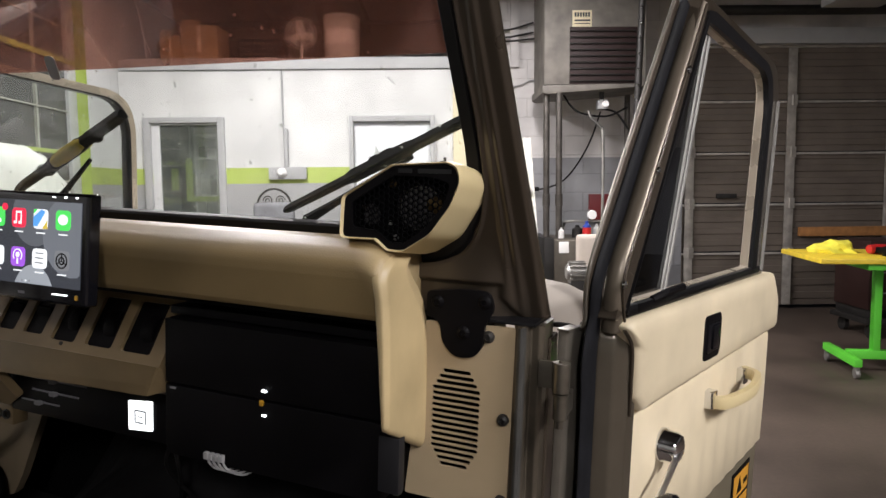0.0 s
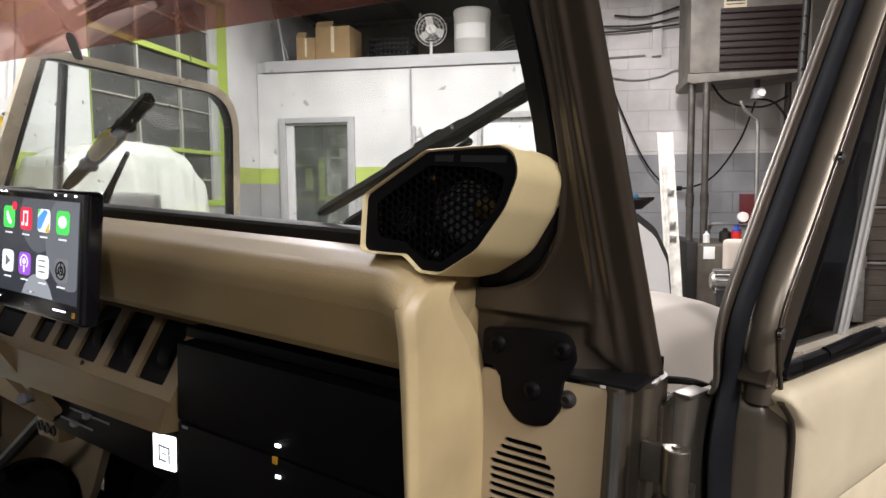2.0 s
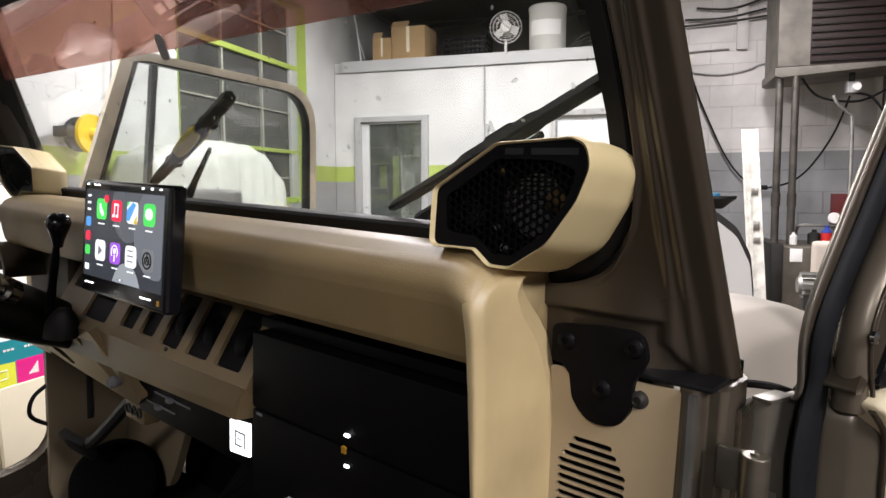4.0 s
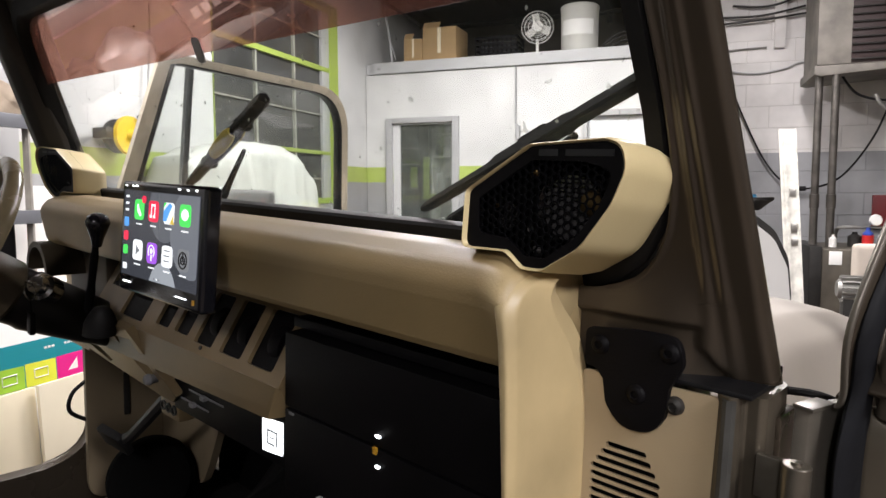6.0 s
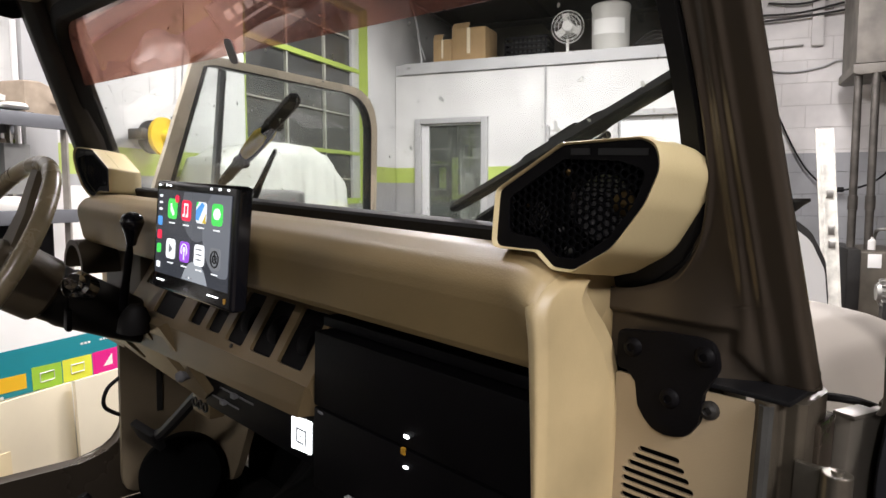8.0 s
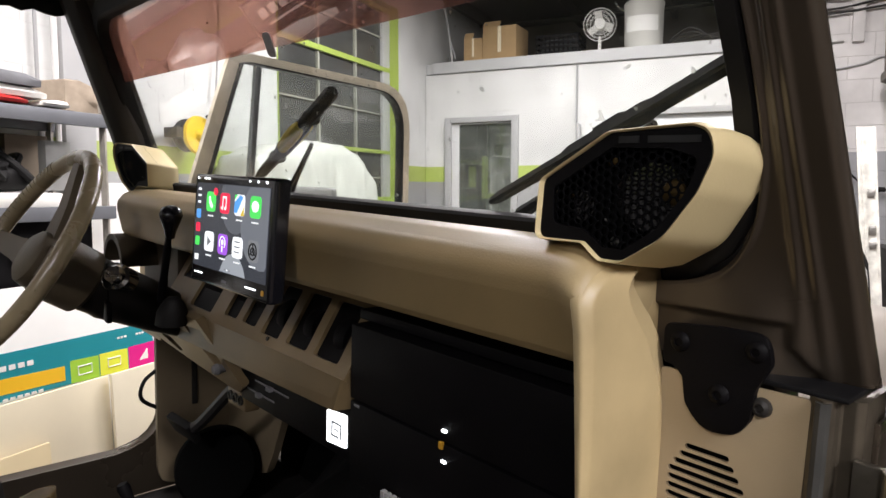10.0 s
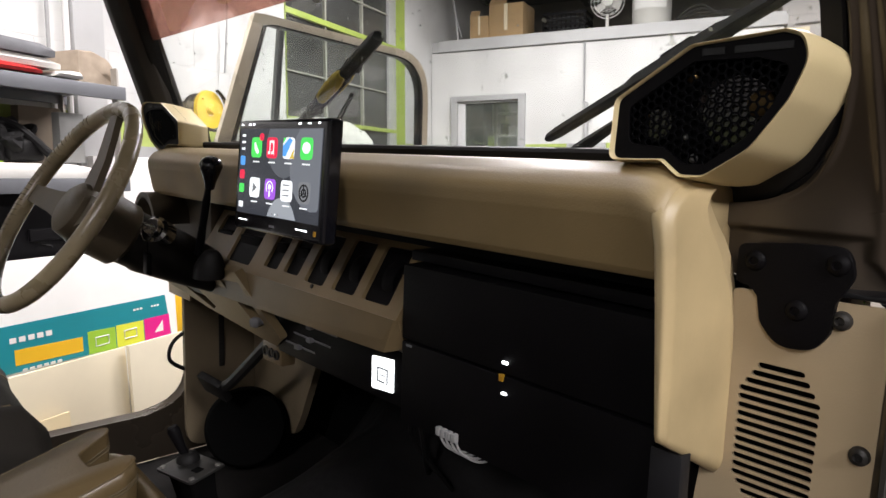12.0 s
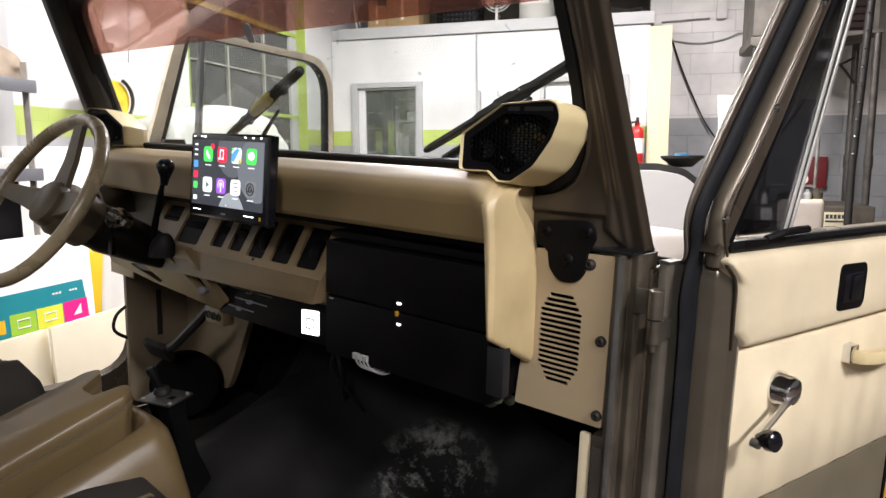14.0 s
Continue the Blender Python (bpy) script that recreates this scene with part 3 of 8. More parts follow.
for x0, x1 in ((-0.94, -0.90), (0.64, 0.68)):
    bm = prism(B(), side, lambda y, z: (x0, y, z), lambda y, z: (x1, y, z), 0.004)
    part("body_side", bm, M_bronze, jeep, "bronze painted body side with cut-out door opening")
part("floor_pan", slab(-0.90, 0.64, -1.75, 0.40, 0.46, 0.50), M_carpet, jeep, "black floor carpet")
part("tailgate", slab(-0.90, 0.64, -1.79, -1.75, 0.50, 1.10), M_bronze, jeep)
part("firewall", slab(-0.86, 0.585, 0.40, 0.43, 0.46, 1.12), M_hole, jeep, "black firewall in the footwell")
def mat_z(x, y):
    """The rubber mat: level under the seat, swelling over the gearbox and up the toe board, with creases."""
    rise = 0.13 + 0.19 * min(1, max(0, (y + 0.25) / 0.60))
    w = 0.20 + 0.12 * min(1, max(0, (y + 0.25) / 0.60))
    z = 0.508 + rise * math.exp(-((x + 0.137) / w) ** 2)
    toe = max(0.0, y - 0.20)
    z += 2.6 * toe * toe + 0.35 * toe
    crease = abs(noise.noise(Vector((x * 5.5 + y * 2.0, y * 4.2, 3.1))))
    fine = abs(noise.noise(Vector((x * 15, y * 11 - x * 6, 8.4))))
    return z + 0.020 * (0.5 - crease) + 0.006 * (0.5 - fine)


bm = B()
loft(bm, [[(x, y, mat_z(x, y)) for x in [-0.40 + 1.02 * k / 110 for k in range(111)]] for y in [-0.74 + 1.135 * q / 120 for q in range(121)]], closed=False, cap=False)
part("floor_mat", bm, M_scuff, jeep, "creased black rubber mat, scuffed pale over the gearbox hump", 80)

# hood and front wings
bm = B()
loops = []
for y, top, half, low_z in ((0.14, 1.165, 0.735, 1.02), (0.30, 1.163, 0.735, 1.02), (0.432, 1.158, 0.733, 1.0), (0.436, 1.158, 0.733, 0.62), (0.60, 1.152, 0.73, 0.62), (0.93, 1.118, 0.715, 0.62), (1.25, 1.075, 0.70, 0.62), (1.5, 1.02, 0.69, 0.62), (1.55, 0.98, 0.68, 0.62)):
    c = [(XC - half, low_z), (XC - half, top - 0.13), (XC - half + 0.035, top - 0.05), (XC - half + 0.11, top - 0.012), (XC - half + 0.22, top)]
    c = c + [(mirror(x), z) for x, z in reversed(c)]
    loops.append([(x, y, z) for x, z in rounded(c, [0, 0.06, 0.06, 0.08, 0.1, 0.1, 0.08, 0.06, 0.06, 0], 3)])
loft(bm, loops)
part("hood", bm, mat("faded_bronze", (0.42, 0.375, 0.325), 0.5, 0.05, 0.08, 3, 0.03), jeep, "faded bronze hood with rounded shoulders", 60)
part("cowl", slab(-0.90, 0.60, 0.09, 0.15, 1.05, 1.176, 0.01), M_bronze, jeep, "bronze cowl below the windscreen")
part("front_bumper", slab(-0.85, 0.58, 1.62, 1.74, 0.52, 0.66, 0.012), M_dark, jeep, "black steel front bumper")

def road_wheel(x, y, out):
    r = 0.36
    z = r + math.tan(radians(2.553)) * x       # each tyre stands on the level floor
    bm = B()
    lathe(bm, [(0.2, -0.11), (0.30, -0.115), (0.345, -0.10), (r, -0.06), (r, 0.06), (0.345, 0.10), (0.30, 0.115), (0.2, 0.11)], pose(x, y, z, 0, 90, 0), 32)
    w = part("wheel", bm, M_soft, jeep, "black off-road tyre")
    bm = B()
    lathe(bm, [(0.0, 0.03), (0.06, 0.05), (0.08, 0.03), (0.17, 0.04), (0.205, 0.10), (0.205, -0.10), (0.0, -0.08)], pose(x, y, z, 0, 90 * out, 0), 24)
    part("rim", bm, M_steel, w, "steel rim")


for x, y, out in ((0.62, 1.05, 1), (0.62, -1.25, 1), (-0.90, 1.05, -1), (-0.90, -1.25, -1)):
    road_wheel(x, y, out)

# windscreen
def wq(x, z, d):
    return (x, gy(z) + d, z)


def ring_plate(bm, outer, inner, d0, d1, back=None):
    """A flat frame in the windscreen's slope between two outlines with equal corner counts."""
    def mid(k):
        return [(a[0] + (b[0] - a[0]) * k, a[1] + (b[1] - a[1]) * k) for a, b in zip(outer, inner)]
    d2 = d0 + (d1 - d0) * 0.25
    loft(bm, [[wq(x, z, d) for x, z in lp] for lp, d in ((outer, d2), (mid(0.04), d0 + (d2 - d0) * 0.3), (mid(0.13), d0), (mid(0.9), d0), (mid(0.97), d0 + (d2 - d0) * 0.3), (inner, d2), (inner, d1), (back or outer, d1))], ring=True)
    return bm


def screen_outline(inset, bottom, top, r, half_b=0.803, half_t=0.742):
    zb, zt = 1.185, 1.735
    def hx(z):
        return half_b + (half_t - half_b) * (z - zb) / (zt - zb) - inset
    return rounded([(XC - hx(bottom), bottom), (XC + hx(bottom), bottom), (XC + hx(top), top), (XC - hx(top), top)], r, 6)


o_out = screen_outline(0.0, 1.187, 1.735, [0.005, 0.005, 0.02, 0.02])
o_in = screen_outline(0.053, 1.251, 1.672, [0.15, 0.15, 0.09, 0.09])
o_lip = screen_outline(0.046, 1.243, 1.684, [0.15, 0.15, 0.09, 0.09])
o_seal = screen_outline(0.065, 1.303, 1.652, [0.10, 0.10, 0.07, 0.07])
part("windscreen_frame", ring_plate(B(), o_out, o_in, -0.018, 0.024, screen_outline(0.022, 1.187, 1.715, [0.005, 0.005, 0.02, 0.02])), M_bronze, jeep, "bronze painted windscreen frame", 50)
bm = B()
ring_plate(bm, o_lip, o_seal, -0.024, 0.012)
part("windscreen_seal", bm, M_soft, jeep, "black rubber windscreen seal", 30)
bm = B()
lo = screen_outline(0.060, 1.285, 1.662, 0.065)
loft(bm, [[wq(x, z, 0.003) for x, z in lo], [wq(x, z, 0.008) for x, z in lo]])
glass = part("windscreen", bm, M_glass, jeep, "clear laminated windscreen with dust specks")
glass.visible_shadow = False
bm = B()
film = [(XC - 0.702, 1.527), (XC + 0.702, 1.527), (XC + 0.686, 1.662), (XC - 0.686, 1.662)]
loft(bm, [[wq(x, z, -0.0012) for x, z in film], [wq(x, z, -0.0004) for x, z in film]])
ob = part("sun_strip", bm, M_film, jeep, "translucent dark red sun strip film")
ob.visible_shadow = False
bm = B()
pad_out = rounded([(-0.012, 1.515), (0.010, 1.512), (0.008, 1.548), (-0.014, 1.55)], 0.008, 4)
loft(bm, [[wq(x - 0.137, z, -0.004) for x, z in pad_out], [wq(x - 0.137, z, -0.0016) for x, z in pad_out]])
part("mirror_mount", bm, M_frost, jeep, "pale glue pad of the missing mirror")
# a shallow pressed ridge along the driver's pillar
for sgn in (-1,):
    for off, w, h in ((0.031, 0.005, 0.0022), (0.010, 0.004, 0.0018)):
        loops = []
        for k in range(9):
            z = 1.27 + (1.73 - 1.27) * k / 8
            x = XC + sgn * (0.803 + (0.742 - 0.803) * (z - 1.185) / 0.55 - off)
            e = (0.0, 0.6)[k] if k < 2 else 1.0
            loops.append([wq(x - w, z, -0.0195)] + [wq(x - w * 0.8 * math.cos(math.pi * j / 6), z, -0.02 - h * e * math.sin(math.pi * (j + 0.6) / 7.2)) for j in range(7)] + [wq(x + w, z, -0.0195)])
        bm = B()
        loft(bm, loops)
        part("pillar_rib", bm, M_bronze, jeep, "", 60)
bm = B()
cover = []
for k in range(7):
    z = 1.30 + 0.44 * k / 6
    lo = rounded([(-0.912, 0.03), (-0.912, -0.045), (-0.894, -0.062), (-0.868, -0.062), (-0.850, -0.045), (-0.846, -0.015), (-0.86, 0.03)], 0.012, 3)
    cover.append([wq(x + 0.04 * (z - 1.39), z, d) for x, d in lo])
loft(bm, cover)
part("pillar_cover", bm, M_pillarcover, jeep, "dark bronze cover on the driver's pillar", 60)
part("header_pad", slab(-0.86, 0.58, -0.115, -0.085, 1.70, 1.745, 0.012), M_black, jeep, "black header rail trim")
bm = B()
box(bm, -0.82, -0.42, -0.20, -0.10, 1.685, 1.715, 0.012, 3)
part("sun_visor", bm, M_tan, jeep, "tan folded sun visor")
# folding top stretched over the seats, with a frayed weatherstrip along the door opening
bm = B()
bows = []
for y, z in ((-0.085, 1.752), (-0.25, 1.768), (-0.45, 1.776), (-0.65, 1.778), (-0.82, 1.772)):
    arch = [(XC + 0.765 * u, z - 0.030 * abs(u) ** 3 - 0.02 * (abs(u) > 0.99)) for u in [k / 8 - 1 for k in range(17)]]
    bows.append([(x, y, q) for x, q in arch] + [(x, y, q - 0.012) for x, q in reversed(arch)])
loft(bm, bows)
top = part("folding_top", bm, mat("black_canvas_top", (0.012, 0.011, 0.011), 0.9, 0, 0.3, 12, 0.4, 300), jeep, "black canvas folding top over the seats", 60)
for x in (XC - 0.755, XC + 0.755):
    part("side_rail", tube(B(), [(x, -0.09, 1.700), (x, -0.40, 1.706), (x, -0.65, 1.708), (x, -0.82, 1.704)], 0.016, 10), M_black, top, "black side rail")
    rnd = random.Random(12)
    lip = []
    for k in range(34):
        y = -0.09 - 0.72 * k / 33
        hang = 1.669 + 0.006 * smooth01(0.3, 0.8, -y) - 0.005 * rnd.random() - (0.006 if k in (2, 3, 5) else 0)
        lip.append([(x - 0.004, y, 1.712), (x + 0.004, y, 1.712), (x + 0.004, y, hang), (x - 0.004, y, hang)])
    part("weatherstrip", loft_of(lip), M_soft, top, "frayed black weatherstrip")

# hinge plates at both ends of the windscreen
def hinge_plate(fx, label):
    pts = rounded([(0.516, 1.218), (0.566, 1.2235), (0.608, 1.2245), (0.613, 1.200), (0.601, 1.176), (0.599, 1.150), (0.588, 1.132), (0.556, 1.129), (0.540, 1.150), (0.535, 1.180), (0.516, 1.182)],
                  [0.006, 0.02, 0.014, 0.014, 0.012, 0.014, 0.02, 0.022, 0.014, 0.010, 0.004], 5)
    pts = [(fx(x), z) for x, z in pts]
    bm = prism(B(), pts, lambda x, z: (x, 0.041, z), lambda x, z: (x, 0.0478, z), 0.0018)
    p = part("hinge_plate", bm, M_black, jeep, label, 30)
    for x, z in ((0.532, 1.204), (0.600, 1.209), (0.571, 1.165)):
        bm = B()
        lathe(bm, [(0.0095, 0), (0.0092, 0.002), (0.0075, 0.004), (0.004, 0.005), (0.0035, 0.003), (0.0, 0.003)], pose(fx(x), 0.042, z, 90, 0, 0), 16)
        part("bolt", bm, M_black, p)
    return p


# passenger pillar: pressed sheet with two ribs, a rolled lip round the glass and a sunk seat for the hinge plate
INNER = [(0.569, 1.62), (0.584, 1.494), (0.591, 1.44), (0.5945, 1.375), (0.589, 1.331), (0.580, 1.303), (0.563, 1.276), (0.541, 1.2625), (0.514, 1.2555), (0.470, 1.253)]


INNER = [(p.x, p.z) for p in smooth_path([(x, 0, z) for x, z in INNER], 5)]


def inner_x(z):
    for (xa, za), (xb, zb) in zip(INNER, INNER[1:]):
        if zb <= z <= za:
            return xb + (xa - xb) * (z - zb) / max(za - zb, 1e-6)
    return INNER[0][0] if z > INNER[0][1] else 0.474


def gap_to_inner(x, z):
    best = 1.0
    for (xa, za), (xb, zb) in zip(INNER, INNER[1:]):
        dx, dz = xb - xa, zb - za
        t = min(1, max(0, ((x - xa) * dx + (z - za) * dz) / (dx * dx + dz * dz)))
        best = min(best, math.hypot(x - xa - dx * t, z - za - dz * t))
    return best


def pillar_y(x, z):
    g, e = gap_to_inner(x, z), 0.675 - 0.118 * (z - 1.19) - x
    d = -0.0215 - 0.0032 * math.exp(-((g - 0.0045) / 0.0035) ** 2) + 0.012 * math.exp(-g / 0.0014) + 0.012 * math.exp(-max(e, 0) / 0.0022)
    for c, k in ((0.6120 - 0.0766 * (z - 1.391), 0.0030), (0.6225 - 0.105 * (z - 1.391), 0.0026)):
        d -= k * math.exp(-((x - c) / 0.0040) ** 2) * smooth01(1.18, 1.20, z)
    y = gy(z) + d
    f = 1 - smooth01(0.585, 0.655, x)
    flat_y = 0.0545
    soft = flat_y - 0.004 * math.log(1 + math.exp(min(30, (flat_y - y) / 0.004)))
    y += f * (soft - y)
    sunk = (1 - smooth01(0.6105, 0.6185, x - 0.9 * max(0.0, 1.212 - z))) * (1 - smooth01(1.2275, 1.2345, z))
    return y + 0.007 * sunk


rows = []
levels = [1.1865 + 0.0022 * k for k in range(24)] + [1.2395 + 0.0014 * k for k in range(46)] + [1.304 + 0.008 * k for k in range(12)] + [1.40 + 0.022 * k for k in range(11)]
for z in levels:
    x0, x1 = inner_x(z), 0.675 - 0.118 * (z - 1.19)
    n = 56
    rows.append([(x0 + (x1 - x0) * (k / n), pillar_y(x0 + (x1 - x0) * (k / n), z), z) for k in range(n + 1)] + [(x1 + 0.0002, pillar_y(x1, z) + 0.004, z), (x1 - 0.006, pillar_y(x1, z) + 0.012, z)])
bm = B()
loft(bm, rows, closed=False, cap=False)
part("pillar_panel", bm, M_bronze, jeep, "pressed bronze pillar panel with two ribs", 80)
part("hinge_spacer", slab(0.556, 0.596, 0.049, 0.095, 1.150, 1.205, 0.004), M_black, jeep)
hinge_plate(lambda x: x, "black windscreen hinge plate with three bolts")
hinge_plate(mirror, "black windscreen hinge plate with three bolts")

# side trim plate with louvre slots
outer = rounded([(0.486, 0.919), (0.639, 0.919), (0.6425, 1.178), (0.512, 1.175)], 0.003, 2)
holes = []
NS = 17
for k in range(NS):
    z = 1.107 - (1.107 - 0.973) * k / (NS - 1)
    t = min(k, NS - 1 - k)
    half = 0.0178 + min(t, 3) * 0.005
    xm, r = 0.5607 - 0.0015 * k / NS, 0.0030
    holes.append([(xm + s * half + r * math.cos(a), z + r * math.sin(a)) for s, a0 in ((1, -90), (-1, 90)) for a in [radians(a0 + 45 * j) for j in range(5)]])
bm = holed(B(), outer, holes, lambda x, z: (x, 0.048, z), lambda x, z: (x, 0.052, z))
trim = part("side_trim", bm, M_tanplate, jeep, "tan painted side plate with louvre slots")
# Near-black slab paints the unlit depth behind the slots.
part("vent_backing", slab(0.515, 0.61, 0.060, 0.064, 0.95, 1.13, 0), M_hole, trim, "black sheet standing in for shade behind the slots")
for x, z in ((0.6055, 1.162), (0.630, 1.051), (0.631, 0.937)):
    bm = B()
    lathe(bm, [(0.0085, 0), (0.0085, 0.002), (0.0075, 0.0055), (0.004, 0.0075), (0.003, 0.004), (0.0, 0.004)], pose(x, 0.0485, z, 90, 0, 0), 16)
    part("screw", bm, M_dark, trim, "black domed screw")
part("side_trim", slab(mirror(0.645), mirror(0.509), 0.041, 0.046, 0.925, 1.18, 0.001), M_tanplate, jeep, "tan painted side plate by the driver")

# door jamb on the passenger side
M_jambdark = mat("grimy_jamb_paint", (0.088, 0.074, 0.055), 0.34, 0.45, 0.4, 16, 0.1, 120)
bm = B()
jam = rounded([(0.646, 0.046), (0.654, 0.040), (0.660, 0.052), (0.660, 0.062), (0.672, 0.060), (0.677, 0.066), (0.676, 0.118), (0.670, 0.130), (0.640, 0.130), (0.640, 0.05)], 0.004, 3)
loft(bm, [[(x, y, 0.50) for x, y in jam], [(x, y, 1.182) for x, y in jam]])
part("door_jamb", bm, M_jambdark, jeep, "worn bronze door jamb with folded steel edges", 30)
bm = tube(B(), [(0.652, 0.045, z) for z in (0.52, 0.8, 1.18)], 0.006, 8)
part("jamb_seal", bm, M_jambseal, jeep, "grey rubber jamb seal")
bm = B()
box(bm, 0.622, 0.662, 0.05, 0.12, 0.50, 0.905, 0.006)
box(bm, 0.628, 0.645, 0.043, 0.052, 0.52, 0.89, 0.003)
part("kick_edge", bm, M_jamb, jeep, "chipped bronze lower jamb")
part("kick_strip", slab(0.606, 0.6215, 0.046, 0.056, 0.52, 0.905, 0.003), M_cream, jeep, "cream edge strip of the kick panel")
bm = B()
box(bm, 0.512, 0.669, 0.0475, 0.125, 1.1815, 1.1865, 0.002)
part("frame_gasket", bm, M_dimseal, jeep, "black gasket under the windscreen frame")

# dashboard: padded top
bm = B()
sec = rounded([(0.075, 1.17), (0.075, 1.272), (0.02, 1.2895), (-0.018, 1.288), (-0.046, 1.278), (-0.0605, 1.260), (-0.0595, 1.242), (-0.050, 1.195), (-0.045, 1.187), (0.0, 1.183)],
              [0, 0.01, 0.03, 0.03, 0.024, 0.024, 0.02, 0.006, 0.004, 0], 5)
loops = []
for x, k in ((-0.757, 0.90), (-0.748, 0.985), (-0.735, 1.0), (-0.4, 1.0), (0.0, 1.0), (0.30, 1.0), (0.44, 1.0), (0.456, 1.0), (0.464, 1.0), (0.471, 1.0), (0.477, 1.0), (0.482, 1.0), (0.487, 1.0), (0.497, 0.995)):
    # the top edge swells forward where it runs into the upright
    lip = min(1, max(0, (x - 0.448) / 0.036)) ** 1.6
    loops.append([(x, 0.01 + (y - 0.01) * k - (0.0055 * lip * smooth01(1.215, 1.258, z) if y < -0.04 else 0), 1.235 + (z - 1.235) * k - 7 * max(0, x - 0.458) ** 2 * smooth01(1.20, 1.262, z)) for y, z in sec])
loft(bm, loops)
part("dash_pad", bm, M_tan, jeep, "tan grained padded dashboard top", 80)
# upright pad at its passenger end
def along(rows, z):
    """Linear reading of (z, value) rows, highest z first."""
    if z >= rows[0][0]:
        return rows[0][1]
    for (za, va), (zb, vb) in zip(rows, rows[1:]):
        if z >= zb:
            return vb + (va - vb) * (z - zb) / (za - zb)
    return rows[-1][1]


CREASE = [(1.272, -0.016), (1.22, 0.012), (1.172, 0.034), (1.115, 0.054), (1.0, 0.056)]
BACK = [(1.272, 0.004), (1.235, 0.033), (1.197, 0.052), (1.147, 0.063), (1.0, 0.067)]
bm = B()
loops = []
ROLL = [(1.2885, -0.010), (1.2875, -0.020), (1.2845, -0.034), (1.279, -0.0475), (1.272, -0.0575), (1.264, -0.0640), (1.254, -0.0672), (1.242, -0.068)]   # its front edge rolls over like the pad's
for k, z in enumerate([z for z, y in ROLL] + [1.22, 1.19, 1.165, 1.12, 1.08, 1.058, 1.050, 1.046]):
    t = max(0, min(1, (1.27 - z) / 0.21))
    ze = z - 0.045 * t
    left, right = -0.003 + 0.020 * t - 0.006 * smooth01(1.225, 1.268, z), -0.003 + 0.006 * min(1, max(0, (1.27 - z) / 0.11))
    sx, sy = (1, 1) if k < 14 else ((0.93, 0.95), (0.72, 0.82))[k - 14]
    yc, yb, front = along(CREASE, ze), along(BACK, ze), along(ROLL, z)
    ring = rounded([(0.484, yb), (0.484, -0.051), (0.4905, -0.0665), (0.502, -0.068), (0.5085, -0.059), (0.513, yc), (0.508, yb)], [0, 0.013, 0.010, 0.006, 0.010, 0.004, 0.002], 5)
    loop = []
    for x, y in ring:
        yy = -0.005 + (y + 0.005) * sy
        yy = yb + (yy - yb) * (front - yb) / (-0.068 - yb)
        loop.append((0.487 + (x - 0.487) * sx + left + (right - left) * (x - 0.484) / 0.029, yy, z - 0.45 * t * (y + 0.066) - 7 * max(0, x - 0.458) ** 2 * smooth01(1.20, 1.262, z)))
    loops.append(loop)
loft(bm, loops)
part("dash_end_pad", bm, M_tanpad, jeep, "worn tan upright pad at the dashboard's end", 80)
part("end_bracket", slab(0.482, 0.514, -0.03, -0.012, 0.952, 1.03, 0.003), mat("grey_blue_bracket", (0.011, 0.011, 0.013), 0.5), jeep, "dark blue-grey bracket below the pad")

# sloping switch panel
def py(z):
    return -0.022 + 0.62 * (z - 1.08)


pan = [(-0.56, 1.068), (0.098, 1.068), (0.098, 1.172), (-0.56, 1.172)]
holes = []
for x0, x1, z0, z1 in ((0.006, 0.070, 1.082, 1.156), (-0.074, -0.014, 1.082, 1.156), (-0.154, -0.098, 1.082, 1.156), (-0.226, -0.178, 1.086, 1.150), (-0.296, -0.248, 1.086, 1.150), (-0.44, -0.345, 1.080, 1.156), (-0.535, -0.465, 1.12, 1.156)):
    holes.append(rounded([(x0, z0), (x1, z0), (x1, z1), (x0, z1)], 0.005, 2))
bm = holed(B(), pan, holes, lambda x, z: (x, py(z), z), lambda x, z: (x, py(z) + 0.008, z - 0.004))
panel = part("switch_panel", bm, M_tan_shade, jeep, "tan sloping switch and vent panel")
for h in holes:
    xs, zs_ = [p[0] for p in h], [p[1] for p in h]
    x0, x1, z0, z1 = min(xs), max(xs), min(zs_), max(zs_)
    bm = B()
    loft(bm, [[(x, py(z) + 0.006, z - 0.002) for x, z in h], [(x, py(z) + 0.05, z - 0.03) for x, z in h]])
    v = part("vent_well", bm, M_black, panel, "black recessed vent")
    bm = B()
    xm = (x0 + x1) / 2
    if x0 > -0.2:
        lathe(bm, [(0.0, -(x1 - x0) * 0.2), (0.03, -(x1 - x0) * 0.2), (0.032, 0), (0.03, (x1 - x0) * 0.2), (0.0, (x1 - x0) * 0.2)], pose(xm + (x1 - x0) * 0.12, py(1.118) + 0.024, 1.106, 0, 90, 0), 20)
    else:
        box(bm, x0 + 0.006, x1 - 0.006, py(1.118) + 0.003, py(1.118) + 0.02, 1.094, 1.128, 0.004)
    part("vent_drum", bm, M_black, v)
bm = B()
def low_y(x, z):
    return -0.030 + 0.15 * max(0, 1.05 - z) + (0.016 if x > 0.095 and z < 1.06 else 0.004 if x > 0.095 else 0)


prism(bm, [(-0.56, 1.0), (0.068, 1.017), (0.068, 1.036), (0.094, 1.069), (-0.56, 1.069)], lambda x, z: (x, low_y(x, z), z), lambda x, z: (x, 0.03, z))
